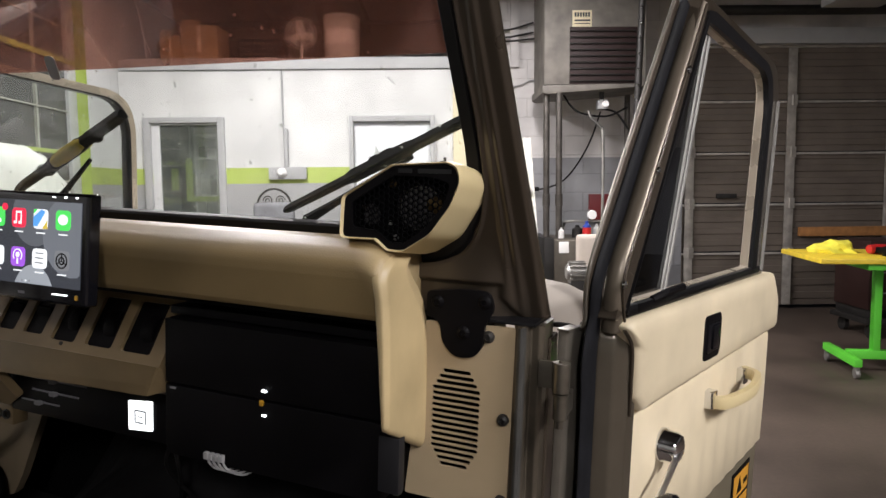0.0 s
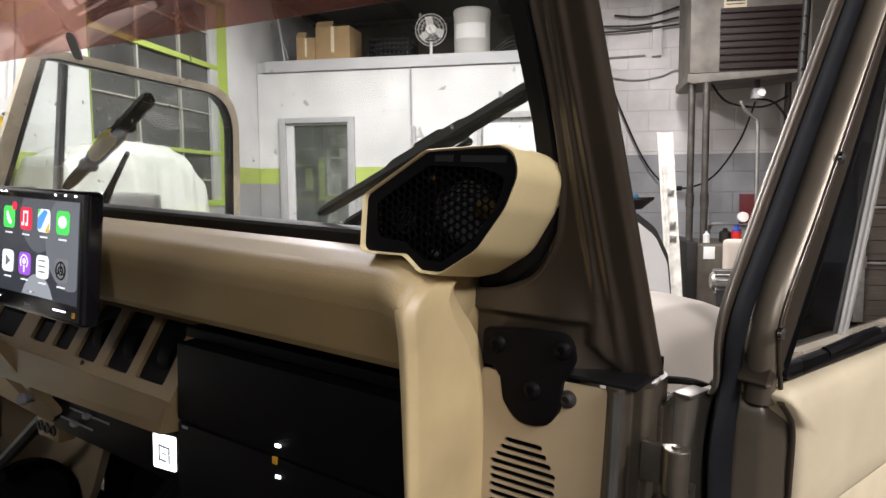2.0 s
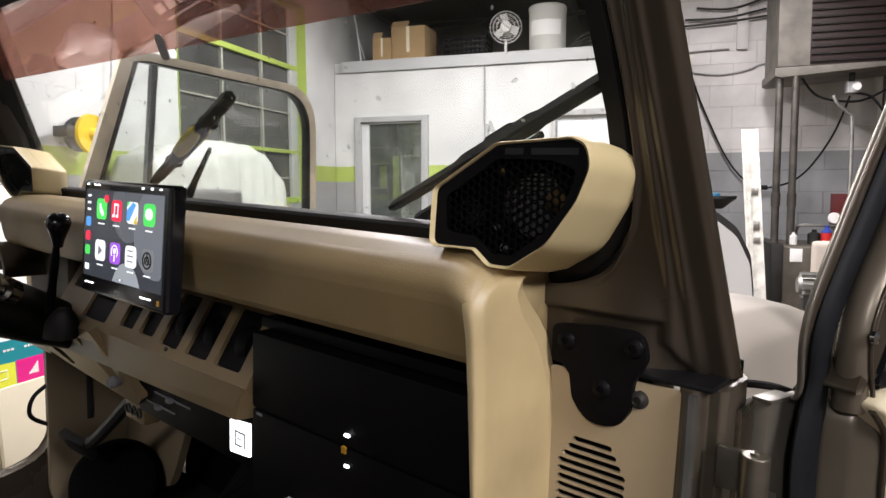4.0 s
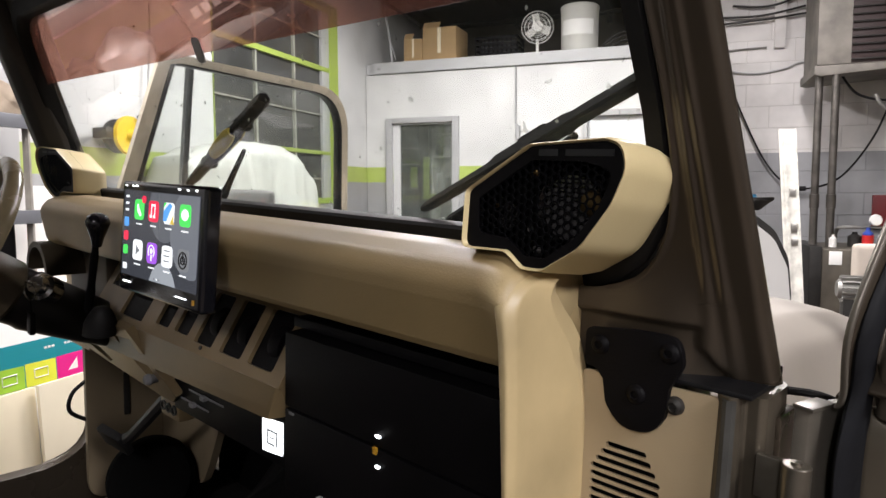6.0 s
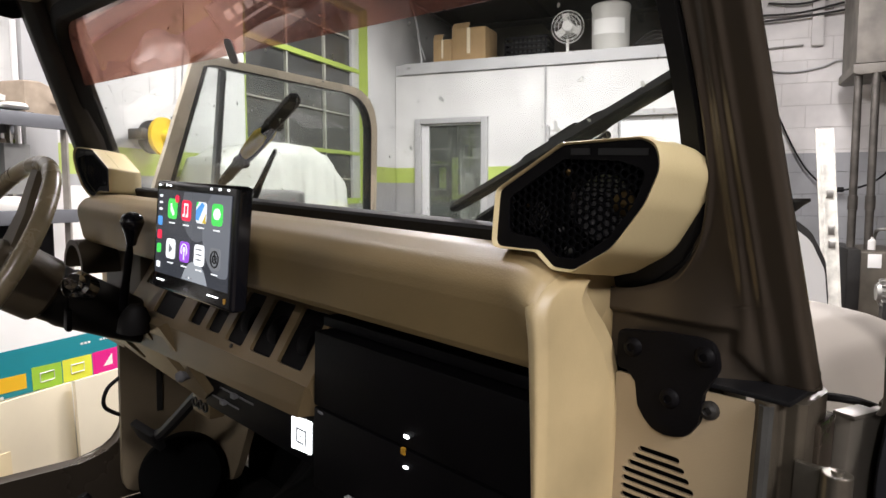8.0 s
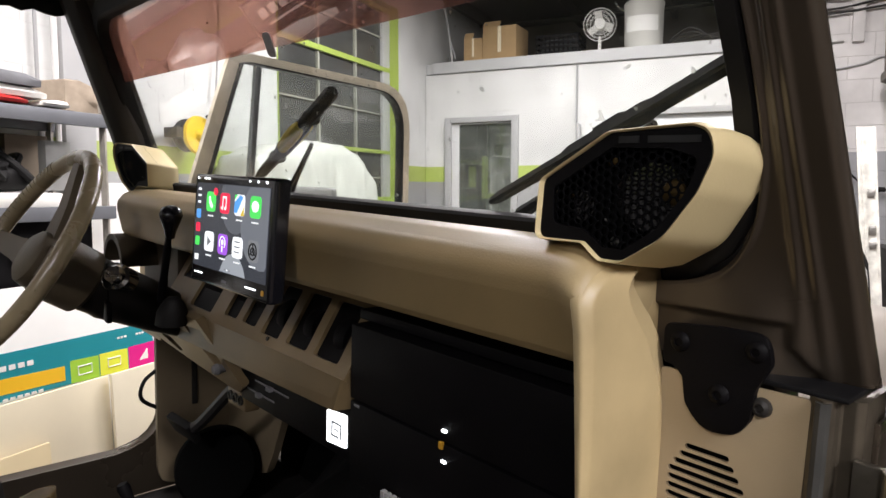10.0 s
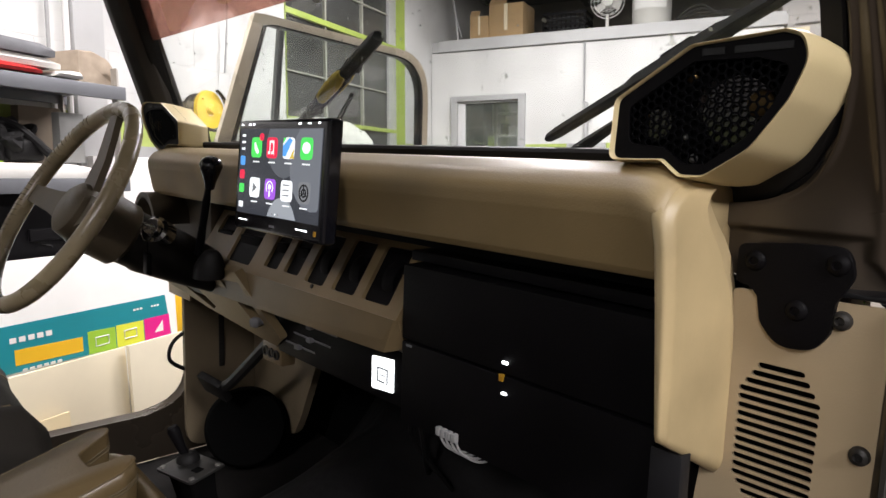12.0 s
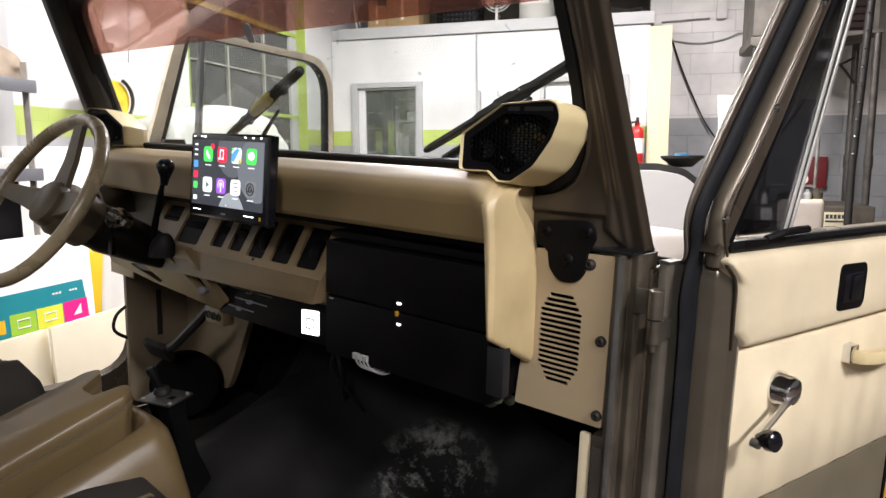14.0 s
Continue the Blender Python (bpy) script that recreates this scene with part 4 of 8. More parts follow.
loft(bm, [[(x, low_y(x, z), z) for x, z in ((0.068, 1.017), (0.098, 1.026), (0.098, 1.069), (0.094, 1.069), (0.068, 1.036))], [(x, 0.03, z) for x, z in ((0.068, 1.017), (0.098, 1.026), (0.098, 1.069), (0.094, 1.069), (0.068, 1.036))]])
low = part("lower_panel", bm, M_tan_shade, jeep, "tan lower dashboard panel with chamfered end")
bm = lathe(B(), [(0.0035, 0), (0.0035, 0.002), (0.0, 0.002)], pose(-0.122, py(1.078) - 0.001, 1.0785, 60, 0, 0), 10)
part("screw", bm, M_dark, low)
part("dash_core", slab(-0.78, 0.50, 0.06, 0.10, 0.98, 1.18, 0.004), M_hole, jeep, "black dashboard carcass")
# Black slab fills the gap under the pad as painted shade.
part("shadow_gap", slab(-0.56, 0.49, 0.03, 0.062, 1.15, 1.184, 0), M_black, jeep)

# heater control and charging bar
bar = part("control_bar", slab(-0.33, 0.085, 0.029, 0.06, 0.915, 1.005, 0.004), M_black, jeep, "gloss black heater control and charger bar")
bm = B()
lp = rounded([(-0.029, 0.929), (0.024, 0.934), (0.024, 0.985), (-0.029, 0.980)], 0.002, 2)
prism(bm, lp, lambda x, z: (x, 0.0265, z), lambda x, z: (x, 0.031, z))
scr = part("charger_display", bm, M_panelwhite, bar, "bright white lit charger display")
bm = B()
for x0, x1, z0, z1 in ((-0.015, 0.012, 0.964, 0.967), (-0.015, -0.012, 0.943, 0.967), (0.009, 0.012, 0.943, 0.967), (-0.015, 0.004, 0.943, 0.946), (-0.008, 0.004, 0.954, 0.956)):
    box(bm, x0, x1, 0.0255, 0.0266, z0, z1)
part("display_marks", bm, M_icongrey, scr, "grey outline marks")
bm = slab(-0.34, 0.10, 0.022, 0.032, 1.004, 1.012, 0.002)
part("bar_lip", bm, M_alu, bar, "thin bright edge")
for z, x0, x1 in ((0.985, -0.29, -0.13), (0.962, -0.27, -0.15), (0.94, -0.30, -0.20)):
    bm = B()
    box(bm, x0, x1, 0.0275, 0.0292, z, z + 0.003)
    box(bm, (x0 + x1) / 2 - 0.007, (x0 + x1) / 2 + 0.007, 0.020, 0.0292, z - 0.003, z + 0.005, 0.002)
    part("slider", bm, M_greydark, bar, "grey heater slider")

# black equipment boxes in place of the glove compartment
unit = part("audio_rack", slab(0.102, 0.482, -0.021, 0.08, 1.045, 1.146, 0.003), M_black, jeep, "stack of black audio units in the glove box space")
part("lower_unit", slab(0.102, 0.482, -0.021, 0.08, 0.93, 1.042, 0.003), M_black, unit)
part("rack_top", slab(0.096, 0.486, -0.003, 0.08, 1.149, 1.163, 0.003), M_black, unit)
for x, z, m, w, h, nm in ((0.291, 1.0585, M_led, 0.0038, 0.0016, "led"), (0.286, 1.040, M_amber, 0.0032, 0.0042, "badge"), (0.291, 1.022, M_led, 0.0034, 0.0014, "led")):
    part(nm, slab(x - w, x + w, -0.0235, -0.020, z - h, z + h, 0.0005), m, unit, "small lit white lamp" if nm == "led" else "tiny amber square badge")
bm = text_bars(B(), 0.112, 0.130, 1.036, 1.0395, -0.0205, 1)
part("maker_mark", bm, M_greydark, unit, "faint grey lettering too small to read")
cab = B()
for k in range(4):
    x = 0.176 + 0.011 * k
    tube(cab, smooth_path([(x, -0.022, 0.938), (x + 0.001, -0.022, 0.926), (x + 0.014, -0.018, 0.914), (x + 0.035, -0.004, 0.912 - 0.001 * k), (x + 0.055, 0.02, 0.925)], 5), 0.0019, 6)
    box(cab, x - 0.0038, x + 0.0038, -0.030, -0.022, 0.932, 0.944, 0.001)
loom = part("cable_loom", cab, M_grey, jeep, "white plugs and cables hanging below the units")
loom.matrix_local = pose(0.189, -0.024, 0.945) @ Matrix.Scale(0.88, 4) @ pose(-0.176, 0.022, -0.938)

# central display
disp_m = pose(-0.0945, -0.092, 1.250, -4.0, 0, 0)
bm = slab(-0.1300, 0.1300, -0.008, 0.016, -0.0835, 0.0835, 0.006, 3)
disp = part("display", bm, M_gloss, jeep, "tablet-like floating black touch display, switched on")
disp.matrix_local = disp_m
part("display_mount", slab(-0.05, 0.05, 0.014, 0.06, -0.05, 0.02, 0.004), M_black, disp)
bm = B()
box(bm, -0.119, 0.119, -0.0090, -0.0078, -0.058, 0.070)
part("screen", bm, M_screen, disp, "lit dark grey screen")


def flat(name, pts, y0, y1, material, label=""):
    return part(name, prism(B(), pts, lambda x, z: (x, y0, z), lambda x, z: (x, y1, z)), material, disp, label)


def disc(cx, cz, r, n=20):
    return [(cx + r * math.cos(2 * math.pi * k / n), cz + r * math.sin(2 * math.pi * k / n)) for k in range(n)]


def rrect(cx, cz, w, h, r):
    return rounded([(cx - w / 2, cz - h / 2), (cx + w / 2, cz - h / 2), (cx + w / 2, cz + h / 2), (cx - w / 2, cz + h / 2)], r, 4)


# soft grey swirls of the wallpaper
def clip_screen(p):
    return (min(max(p[0], -0.118), 0.118), min(max(p[1], -0.057), 0.069))


flat("wallpaper_swirl", [clip_screen(p) for p in disc(0.02, -0.07, 0.042, 28)], -0.00935, -0.0090, M_swirl, "grey wallpaper swirl")
flat("wallpaper_swirl", [clip_screen(p) for p in disc(0.10, 0.02, 0.062, 28)], -0.00930, -0.0090, glow("swirl_dim", (0.20, 0.215, 0.25), 0.9), "grey wallpaper swirl")
flat("wallpaper_swirl", [clip_screen(p) for p in disc(0.02, 0.05, 0.05, 28)], -0.00928, -0.0090, glow("swirl_mid", (0.14, 0.15, 0.175), 0.9), "grey wallpaper swirl")
icons = [M_icongreen, M_iconred, M_iconwhite, M_icongreen, M_iconwhite, M_iconpurple, M_iconwhite, M_icongrey]
cols = (-0.064, -0.019, 0.026, 0.071)
for k, m in enumerate(icons):
    cx, cz = cols[k % 4], 0.041 if k < 4 else -0.017
    flat("app_icon", rrect(cx, cz, 0.029, 0.029, 0.007), -0.0101, -0.0090, m, "square lit app tile")
    flat("icon_caption", [(cx - 0.009, cz - 0.0215), (cx + 0.009, cz - 0.0215), (cx + 0.009, cz - 0.0195), (cx - 0.009, cz - 0.0195)], -0.0096, -0.0090, M_iconwhite, "tiny caption bar")
flat("icon_mark", disc(-0.049, 0.056, 0.0055, 14), -0.0108, -0.0095, M_iconred, "red dot")
flat("icon_mark", rounded([(-0.070, 0.047), (-0.066, 0.050), (-0.064, 0.044), (-0.058, 0.038), (-0.055, 0.034), (-0.060, 0.031), (-0.068, 0.038)], 0.002, 2), -0.0105, -0.0095, M_iconwhite, "white glyph")
bm = B()
for x in (-0.024, -0.014):
    box(bm, x - 0.001, x + 0.001, -0.0105, -0.0095, 0.034, 0.050)
    box(bm, x - 0.005, x + 0.001, -0.0105, -0.0095, 0.032, 0.036)
box(bm, -0.025, -0.013, -0.0105, -0.0095, 0.048, 0.051)
part("icon_mark", bm, M_iconwhite, disp, "white glyph")
flat("icon_mark", [(0.012, 0.030), (0.020, 0.030), (0.036, 0.052), (0.028, 0.055), (0.012, 0.044)], -0.0105, -0.0095, M_iconblue, "blue patch")
flat("icon_mark", [(0.030, 0.027), (0.040, 0.027), (0.040, 0.040)], -0.0105, -0.0095, M_iconyellow, "yellow patch")
flat("icon_mark", [(0.012, 0.048), (0.020, 0.055), (0.013, 0.055)], -0.0105, -0.0095, M_icongreen, "green patch")
flat("icon_mark", [(0.071 + 0.0095 * math.cos(a), 0.042 + 0.0075 * math.sin(a)) for a in [2 * math.pi * k / 18 for k in range(18)]], -0.0105, -0.0095, M_iconwhite, "white bubble")
flat("icon_mark", [(-0.068, -0.024), (-0.068, -0.010), (-0.056, -0.017)], -0.0105, -0.0095, M_icongrey, "grey arrow")
flat("icon_mark", disc(-0.019, -0.014, 0.004, 12), -0.0105, -0.0095, M_iconwhite, "white dot")
bm = B()
tube(bm, [(-0.019 + 0.009 * math.cos(a), -0.0102, -0.015 + 0.009 * math.sin(a)) for a in [radians(-40 + 20 * k) for k in range(14)]], 0.0009, 5)
box(bm, -0.0205, -0.0175, -0.0105, -0.0095, -0.028, -0.019)
part("icon_mark", bm, M_iconwhite, disp, "white ring glyph")
bm = B()
for dz in (-0.024, -0.017, -0.010):
    box(bm, 0.018, 0.034, -0.0105, -0.0095, dz, dz + 0.0018)
part("icon_mark", bm, M_icongrey, disp, "grey calendar lines")
bm = B()
for r in (0.005, 0.0105):
    tube(bm, [(0.071 + r * math.cos(2 * math.pi * k / 18), -0.0102, -0.017 + r * math.sin(2 * math.pi * k / 18)) for k in range(18)], 0.0012, 5, True)
for k in range(3):
    a = radians(90 + 120 * k)
    tube(bm, [(0.071, -0.0102, -0.017), (0.071 + 0.01 * math.cos(a), -0.0102, -0.017 + 0.01 * math.sin(a))], 0.0009, 5)
part("icon_mark", bm, mat("gear_dark", (0.01, 0.01, 0.012), 0.5), disp, "dark gear glyph")
for cz, m in ((0.060, M_iconwhite), (0.050, M_iconwhite), (0.040, M_iconwhite)):
    flat("side_mark", rrect(-0.106, cz, 0.010, 0.0035, 0.001), -0.0098, -0.0090, m)
for cz, m in ((0.022, M_iconblue), (0.001, M_iconred), (-0.020, M_icongreen)):
    flat("side_icon", rrect(-0.106, cz, 0.014, 0.014, 0.0035), -0.0101, -0.0090, m, "small square app tile")
flat("side_icon", rrect(-0.106, -0.045, 0.012, 0.009, 0.001), -0.0101, -0.0090, M_iconwhite, "small white grid tile")
for k, x in enumerate((-0.004, 0.004, 0.012)):
    flat("page_dot", disc(x, -0.053, 0.0013, 10), -0.0100, -0.0090, M_iconwhite if k == 1 else M_icongrey)
for x in (-0.115, -0.090, -0.078, 0.058, 0.083, 0.107):
    flat("key_light", rrect(x, 0.0765, 0.004, 0.002, 0.0008), -0.0090, -0.0078, M_led, "tiny lit key mark")
for x0, x1 in ((-0.112, -0.085), (0.062, 0.092)):
    flat("light_bar", [(x0, -0.0690), (x1, -0.0690), (x1, -0.0678), (x0, -0.0678)], -0.0090, -0.0078, M_led, "thin lit white bar")
flat("badge", rrect(0.112, -0.070, 0.0055, 0.007, 0.001), -0.0092, -0.0078, M_amber, "tiny amber badge")
part("maker_mark", text_bars(B(), -0.014, 0.008, -0.073, -0.0695, -0.0080, 1, 0.0004), M_greydark, disp, "faint grey lettering")

for ob in disp.children:
    if ob.name.split(".")[0] in ("app_icon", "icon_caption", "icon_mark"):
        ob.matrix_local = pose(0.0053, 0, 0) @ Matrix.Diagonal((1.0667, 1, 1.03, 1))

# loudspeaker pods on the dashboard
FACE = [(0.424, 1.345), (0.421, 1.290), (0.474, 1.291), (0.492, 1.277), (0.514, 1.277), (0.552, 1.301), (0.580, 1.340), (0.592, 1.370), (0.586, 1.388), (0.572, 1.3925), (0.496, 1.388)]
RAD = [0.010, 0.008, 0.010, 0.010, 0.022, 0.05, 0.05, 0.026, 0.016, 0.010, 0.014]


def pod(fx, label, y_face=-0.037, back=0.045, shift=0.0):
    o = rounded(FACE, RAD, 5)
    cxx, czz = 0.51, 1.335
    def sc(k, p):
        return (cxx + (p[0] - cxx) * k, czz + (p[1] - czz) * k)
    def q(p, y):
        return (fx(p[0]), y, p[1])
    bm = B()
    # shell: rolled lip, then a body that swells and runs back to the pillar
    def sh(k, p, d):
        a, c = sc(k, p)
        return (a + d, c - d * 0.8)
    loops = [[q(sc(0.955, p), y_face + 0.010) for p in o], [q(sc(0.958, p), y_face + 0.001) for p in o], [q(sc(0.985, p), y_face - 0.001) for p in o], [q(sc(1.0, p), y_face + 0.002) for p in o],
             [q(sh(1.015, p, 0.001), y_face + 0.012) for p in o], [q(sh(1.02, p, 0.004), y_face + 0.035) for p in o], [q(sh(1.01, p, 0.008), y_face + 0.06) for p in o], [q(sh(0.97, p, 0.010), back) for p in o], [q(sc(0.6, p), back + 0.004) for p in o]]
    loft(bm, loops, cap=False)
    bm.faces.new([v for v in list(bm.verts)[-len(o):]])
    body = part("speaker_pod", bm, M_pod, jeep, label, 75)
    # black front plate with a honeycomb opening
    plate_o = [sc(0.952, p) for p in o]
    win_pts = [(0.4385, 1.338), (0.4395, 1.306), (0.474, 1.303), (0.494, 1.289), (0.514, 1.289), (0.545, 1.310), (0.566, 1.338), (0.577, 1.366), (0.550, 1.373), (0.498, 1.374)]
    win_o = rounded(win_pts, 0.008, 4)
    bm = holed(B(), plate_o, [win_o], lambda x, z: (fx(x), y_face + 0.0035, z), lambda x, z: (fx(x), y_face + 0.008, z))
    part("front_plate", bm, M_black, body, "matt black speaker face plate")
    bm = B()
    prism(bm, plate_o, lambda x, z: (fx(x), y_face + 0.024, z), lambda x, z: (fx(x), y_face + 0.027, z))
    part("baffle", bm, M_hole, body)
    # hexagon mesh
    bm = B()
    rh = 0.0046
    def inside(x, z):
        c, n = False, len(win_o)
        for k in range(n):
            (x1, z1), (x2, z2) = win_o[k - 1], win_o[k]
            if (z1 > z) != (z2 > z) and x < (x2 - x1) * (z - z1) / (z2 - z1) + x1:
                c = not c
        return c
    dz, dx = rh * math.sqrt(3) , rh * 1.5
    for i in range(int(0.16 / dx) + 2):
        for j in range(int(0.11 / dz) + 2):
            x, z = 0.432 + i * dx, 1.283 + j * dz + (dz / 2 if i % 2 else 0)
            if not inside(x, z):
                continue
            ra, rb = rh * 1.02, rh * 0.80
            a = [(x + ra * math.cos(radians(60 * k)), z + ra * math.sin(radians(60 * k))) for k in range(6)]
            b = [(x + rb * math.cos(radians(60 * k)), z + rb * math.sin(radians(60 * k))) for k in range(6)]
            y0, y1 = y_face + 0.0045, y_face + 0.0065
            va, vb, vc = ([bm.verts.new((fx(p[0]), y, p[1])) for p in s] for s, y in ((a, y0), (b, y0), (b, y1)))
            for k in range(6):
                bm.faces.new((va[k - 1], va[k], vb[k], vb[k - 1]))
                bm.faces.new((vb[k - 1], vb[k], vc[k], vc[k - 1]))
    tagged(part("grille", bm, M_grille, body, "black honeycomb grille"), kind="stuff")
    # drivers behind the mesh
    for cx, cz, r, mt in ((0.529, 1.333, 0.036, M_spk), (0.458, 1.323, 0.017, M_spk)):
        bm = B()
        lathe(bm, [(r, 0), (r * 0.92, 0.004), (r * 0.84, 0.001), (r * 0.40, -0.012), (r * 0.36, -0.011), (r * 0.2, -0.005), (0.0, -0.003)], pose(fx(cx), y_face + 0.0215, cz, 90, 0, 0), 28)
        part("speaker_cone", bm, mt, body, "shiny dark speaker cone")
    bm = B()
    lathe(bm, [(0.012, 0), (0.010, 0.004), (0.0, 0.006)], pose(fx(0.549), y_face + 0.021, 1.338, 90, 0, 0), 16)
    part("phase_plug", bm, M_capbrass, body, "brass coloured centre cap")
    # Metal discs added where bright glints show through the mesh.
    for cx, cz, r, mt in ((0.4875, 1.3635, 0.0060, M_capbrass), (0.446, 1.3315, 0.0030, M_capbrass), (0.494, 1.2935, 0.0042, M_steel), (0.486, 1.312, 0.0030, M_steel)):
        bm = lathe(B(), [(r, 0), (r * 0.9, 0.002), (r * 0.5, 0.0036), (0.0, 0.004)], pose(fx(cx), y_face + 0.0225, cz, 90, 0, 0), 12)
        part("glint_disc", bm, mt, body, "small metal disc standing in for a glint behind the grille")
    return body


pod_r = pod(lambda x: x, "cream loudspeaker pod with black honeycomb grille on the dashboard end")
pod_l = pod(mirror, "cream loudspeaker pod on the driver's end of the dashboard")
pod_l.matrix_local = pose(mirror(0.51) + 0.006, 0.0, 1.335, 0, 0, 9) @ Matrix.Scale(0.95, 4) @ pose(-mirror(0.51), 0.012, -1.335)
M_ghost = mat("faint_grey_print", (0.0055, 0.0055, 0.006), 0.6)
for p, sx in ((pod_r, 0.505), (pod_l, mirror(0.561))):
    for a, b in ((0.0, 0.019), (0.027, 0.072)):
        part("maker_mark", text_bars(B(), sx + a, sx + b, 1.3775, 1.3830, -0.0337, 1, gap=0), M_ghost, p, "faint grey maker's mark")
bm = tube(B(), smooth_path([(0.588, 0.055, 1.36), (0.585, 0.058, 1.32), (0.565, 0.065, 1.285), (0.53, 0.07, 1.268), (0.49, 0.072, 1.262)], 6), 0.008, 8)
part("pod_gasket", bm, M_soft, jeep, "black moulding under the speaker pod")

# wipers outside the glass
M_wiper = mat("weathered_wiper_black", (0.0045, 0.004, 0.0036), 0.8, 0, 0.35, 30, 0.3, 120, spec=0.1)
def wiper(tip, top, arm_a, arm_b, label, k=1.0, clawed=True):
    d = 0.031
    a, b = Vector(wq(tip[0], tip[1], d)), Vector(wq(top[0], top[1], d))
    ax = (b - a).normalized()
    n = Vector((0, 1, 0.351)).normalized()
    s = ax.cross(n)
    bm = B()
    loops = []
    for t, w, h in ((0, 0.006, 0.004), (0.04, 0.0075, 0.006), (0.33, 0.008, 0.008), (0.36, 0.011, 0.010), (0.62, 0.011, 0.010), (0.65, 0.009, 0.008), (0.96, 0.009, 0.006), (1, 0.007, 0.004)):
        w = w * k
        p = a.lerp(b, t)
        loops.append([p + s * w - n * 0.006, p + s * w * 0.7 + n * h, p - s * w * 0.7 + n * h, p - s * w - n * 0.006, p - s * 0.002 - n * 0.014, p + s * 0.002 - n * 0.014])
    loft(bm, loops)
    w = part("wiper", bm, M_wiper, jeep, label)
    c, e = Vector(wq(arm_a[0], arm_a[1], d + 0.02)), Vector(wq(arm_b[0], arm_b[1], d + 0.012))
    bm = tube(B(), [c, c.lerp(e, 0.3), e], [0.009, 0.006, 0.004], 6)
    part("wiper_arm", bm, M_wiper, w)
    bm = B()
    p = a.lerp(b, 0.5)
    box(bm, -0.02, 0.02, -0.007, 0.007, -0.006, 0.012, 0.002, 2, Matrix.Translation(p) @ Vector((1, 0, 0)).rotation_difference(ax).to_matrix().to_4x4())
    part("wiper_clip", bm, M_wiper, w)
    for t in (0.27, 0.73) if clawed else ():
        bm = B()
        box(bm, -0.008, 0.008, -0.0095 * k, 0.0105 * k, -0.009, 0.009, 0.001, 1, Matrix.Translation(a.lerp(b, t)) @ Vector((1, 0, 0)).rotation_difference(ax).to_matrix().to_4x4())
        part("wiper_claw", bm, M_wiper, w)
    return w, ax, s, n, a, b


wiper((0.246, 1.317), (0.612, 1.473), (0.262, 1.298), (0.47, 1.402), "black wiper parked across the passenger side of the glass", 0.95, False)
w, ax, s, n, a, b = wiper((-0.372, 1.329), (-0.046, 1.463), (-0.31, 1.305), (-0.175, 1.386), "black wiper standing raised on the driver side", 1.25)
bm = B()
loops = []
for t, wd in ((0.40, 0.009), (0.42, 0.0105), (0.50, 0.0125), (0.60, 0.0125), (0.64, 0.0105), (0.66, 0.008)):
    p = a.lerp(b, t)
    loops.append([p + s * wd - n * 0.012, p + s * wd * 0.8 + n * 0.012, p - s * wd * 0.8 + n * 0.012, p - s * wd - n * 0.012, p - s * wd * 0.5 - n * 0.016, p + s * wd * 0.5 - n * 0.016])
loft(bm, loops)
part("wiper_sleeve", bm, mat("olive_tape", (0.24, 0.175, 0.002), 0.8, 0, 0.3, 30), w, "olive yellow sleeve on the blade")

# steering wheel and column
WC, WT = Vector((-0.504, -0.286, 1.19)), 32.3
wheel_m = Matrix.Translation(WC) @ pose(0, 0, 0, 90 - WT, 0, 2.9)
bm = B()
R = 0.192
tube(bm, [(R * math.cos(2 * math.pi * k / 48), R * math.sin(2 * math.pi * k / 48), 0) for k in range(48)], 0.0145, 12, True)
sw = part("steering_wheel", bm, M_wheel, jeep, "worn tan two-spoke steering wheel")
sw.matrix_local = wheel_m
for a in (178, 2, 90):
    bm = B()
    ca, sa = math.cos(radians(a)), math.sin(radians(a))
    loops = []
    for r, w, z in ((0.04, 0.03, -0.03), (0.10, 0.022, -0.022), (0.17, 0.017, -0.004), (0.19, 0.018, 0.0)):
        c = Vector((r * ca, r * sa, z))
        t = Vector((-sa, ca, 0))
        loops.append([c + t * w + Vector((0, 0, 0.006)), c - t * w + Vector((0, 0, 0.006)), c - t * w - Vector((0, 0, 0.006)), c + t * w - Vector((0, 0, 0.006))])
    loft(bm, loops)
    part("spoke", bm, M_hub, sw)
bm = lathe(B(), [(0.0, -0.004), (0.036, -0.006), (0.048, -0.014), (0.052, -0.03), (0.05, -0.05), (0.0, -0.055)], None, 28)
part("hub_pad", bm, M_hub, sw, "dark brown horn pad")
bm = B()
for k in range(26):
    a = radians(120 + k * 3.4)
    tube(bm, [((R + 0.013 * math.cos(b)) * math.cos(a), (R + 0.013 * math.cos(b)) * math.sin(a), 0.0138 * math.sin(b) + 0.001) for b in [radians(40 + 20 * j) for j in range(7)]], 0.0011, 4)
part("stitching", bm, M_stitch, sw, "dark rim stitching")
axis = (wheel_m.to_3x3() @ Vector((0, 0, -1))).normalized()
bm = B()
pts = [WC + axis * t + Vector((0, 0, dz)) for t, dz in ((0.04, 0), (0.07, 0), (0.15, 0.004), (0.16, 0.005), (0.27, 0.018), (0.335, 0.026))]
tube(bm, pts, [0.045, 0.054, 0.052, 0.055, 0.047, 0.040], 24)
col = part("steering_column", bm, mat("dusty_dark_shroud", (0.0075, 0.006, 0.0046), 0.5, 0, 0.5, 14, 0.1, 120), jeep, "dark steering column shroud")
bm = tube(B(), [WC + axis * t for t in (0.035, 0.05, 0.115, 0.125)], [0.052, 0.060, 0.060, 0.050], 24)
part("collar", bm, M_hub, col, "tan column collar")
kc = Vector((-0.452, -0.148, 1.142))
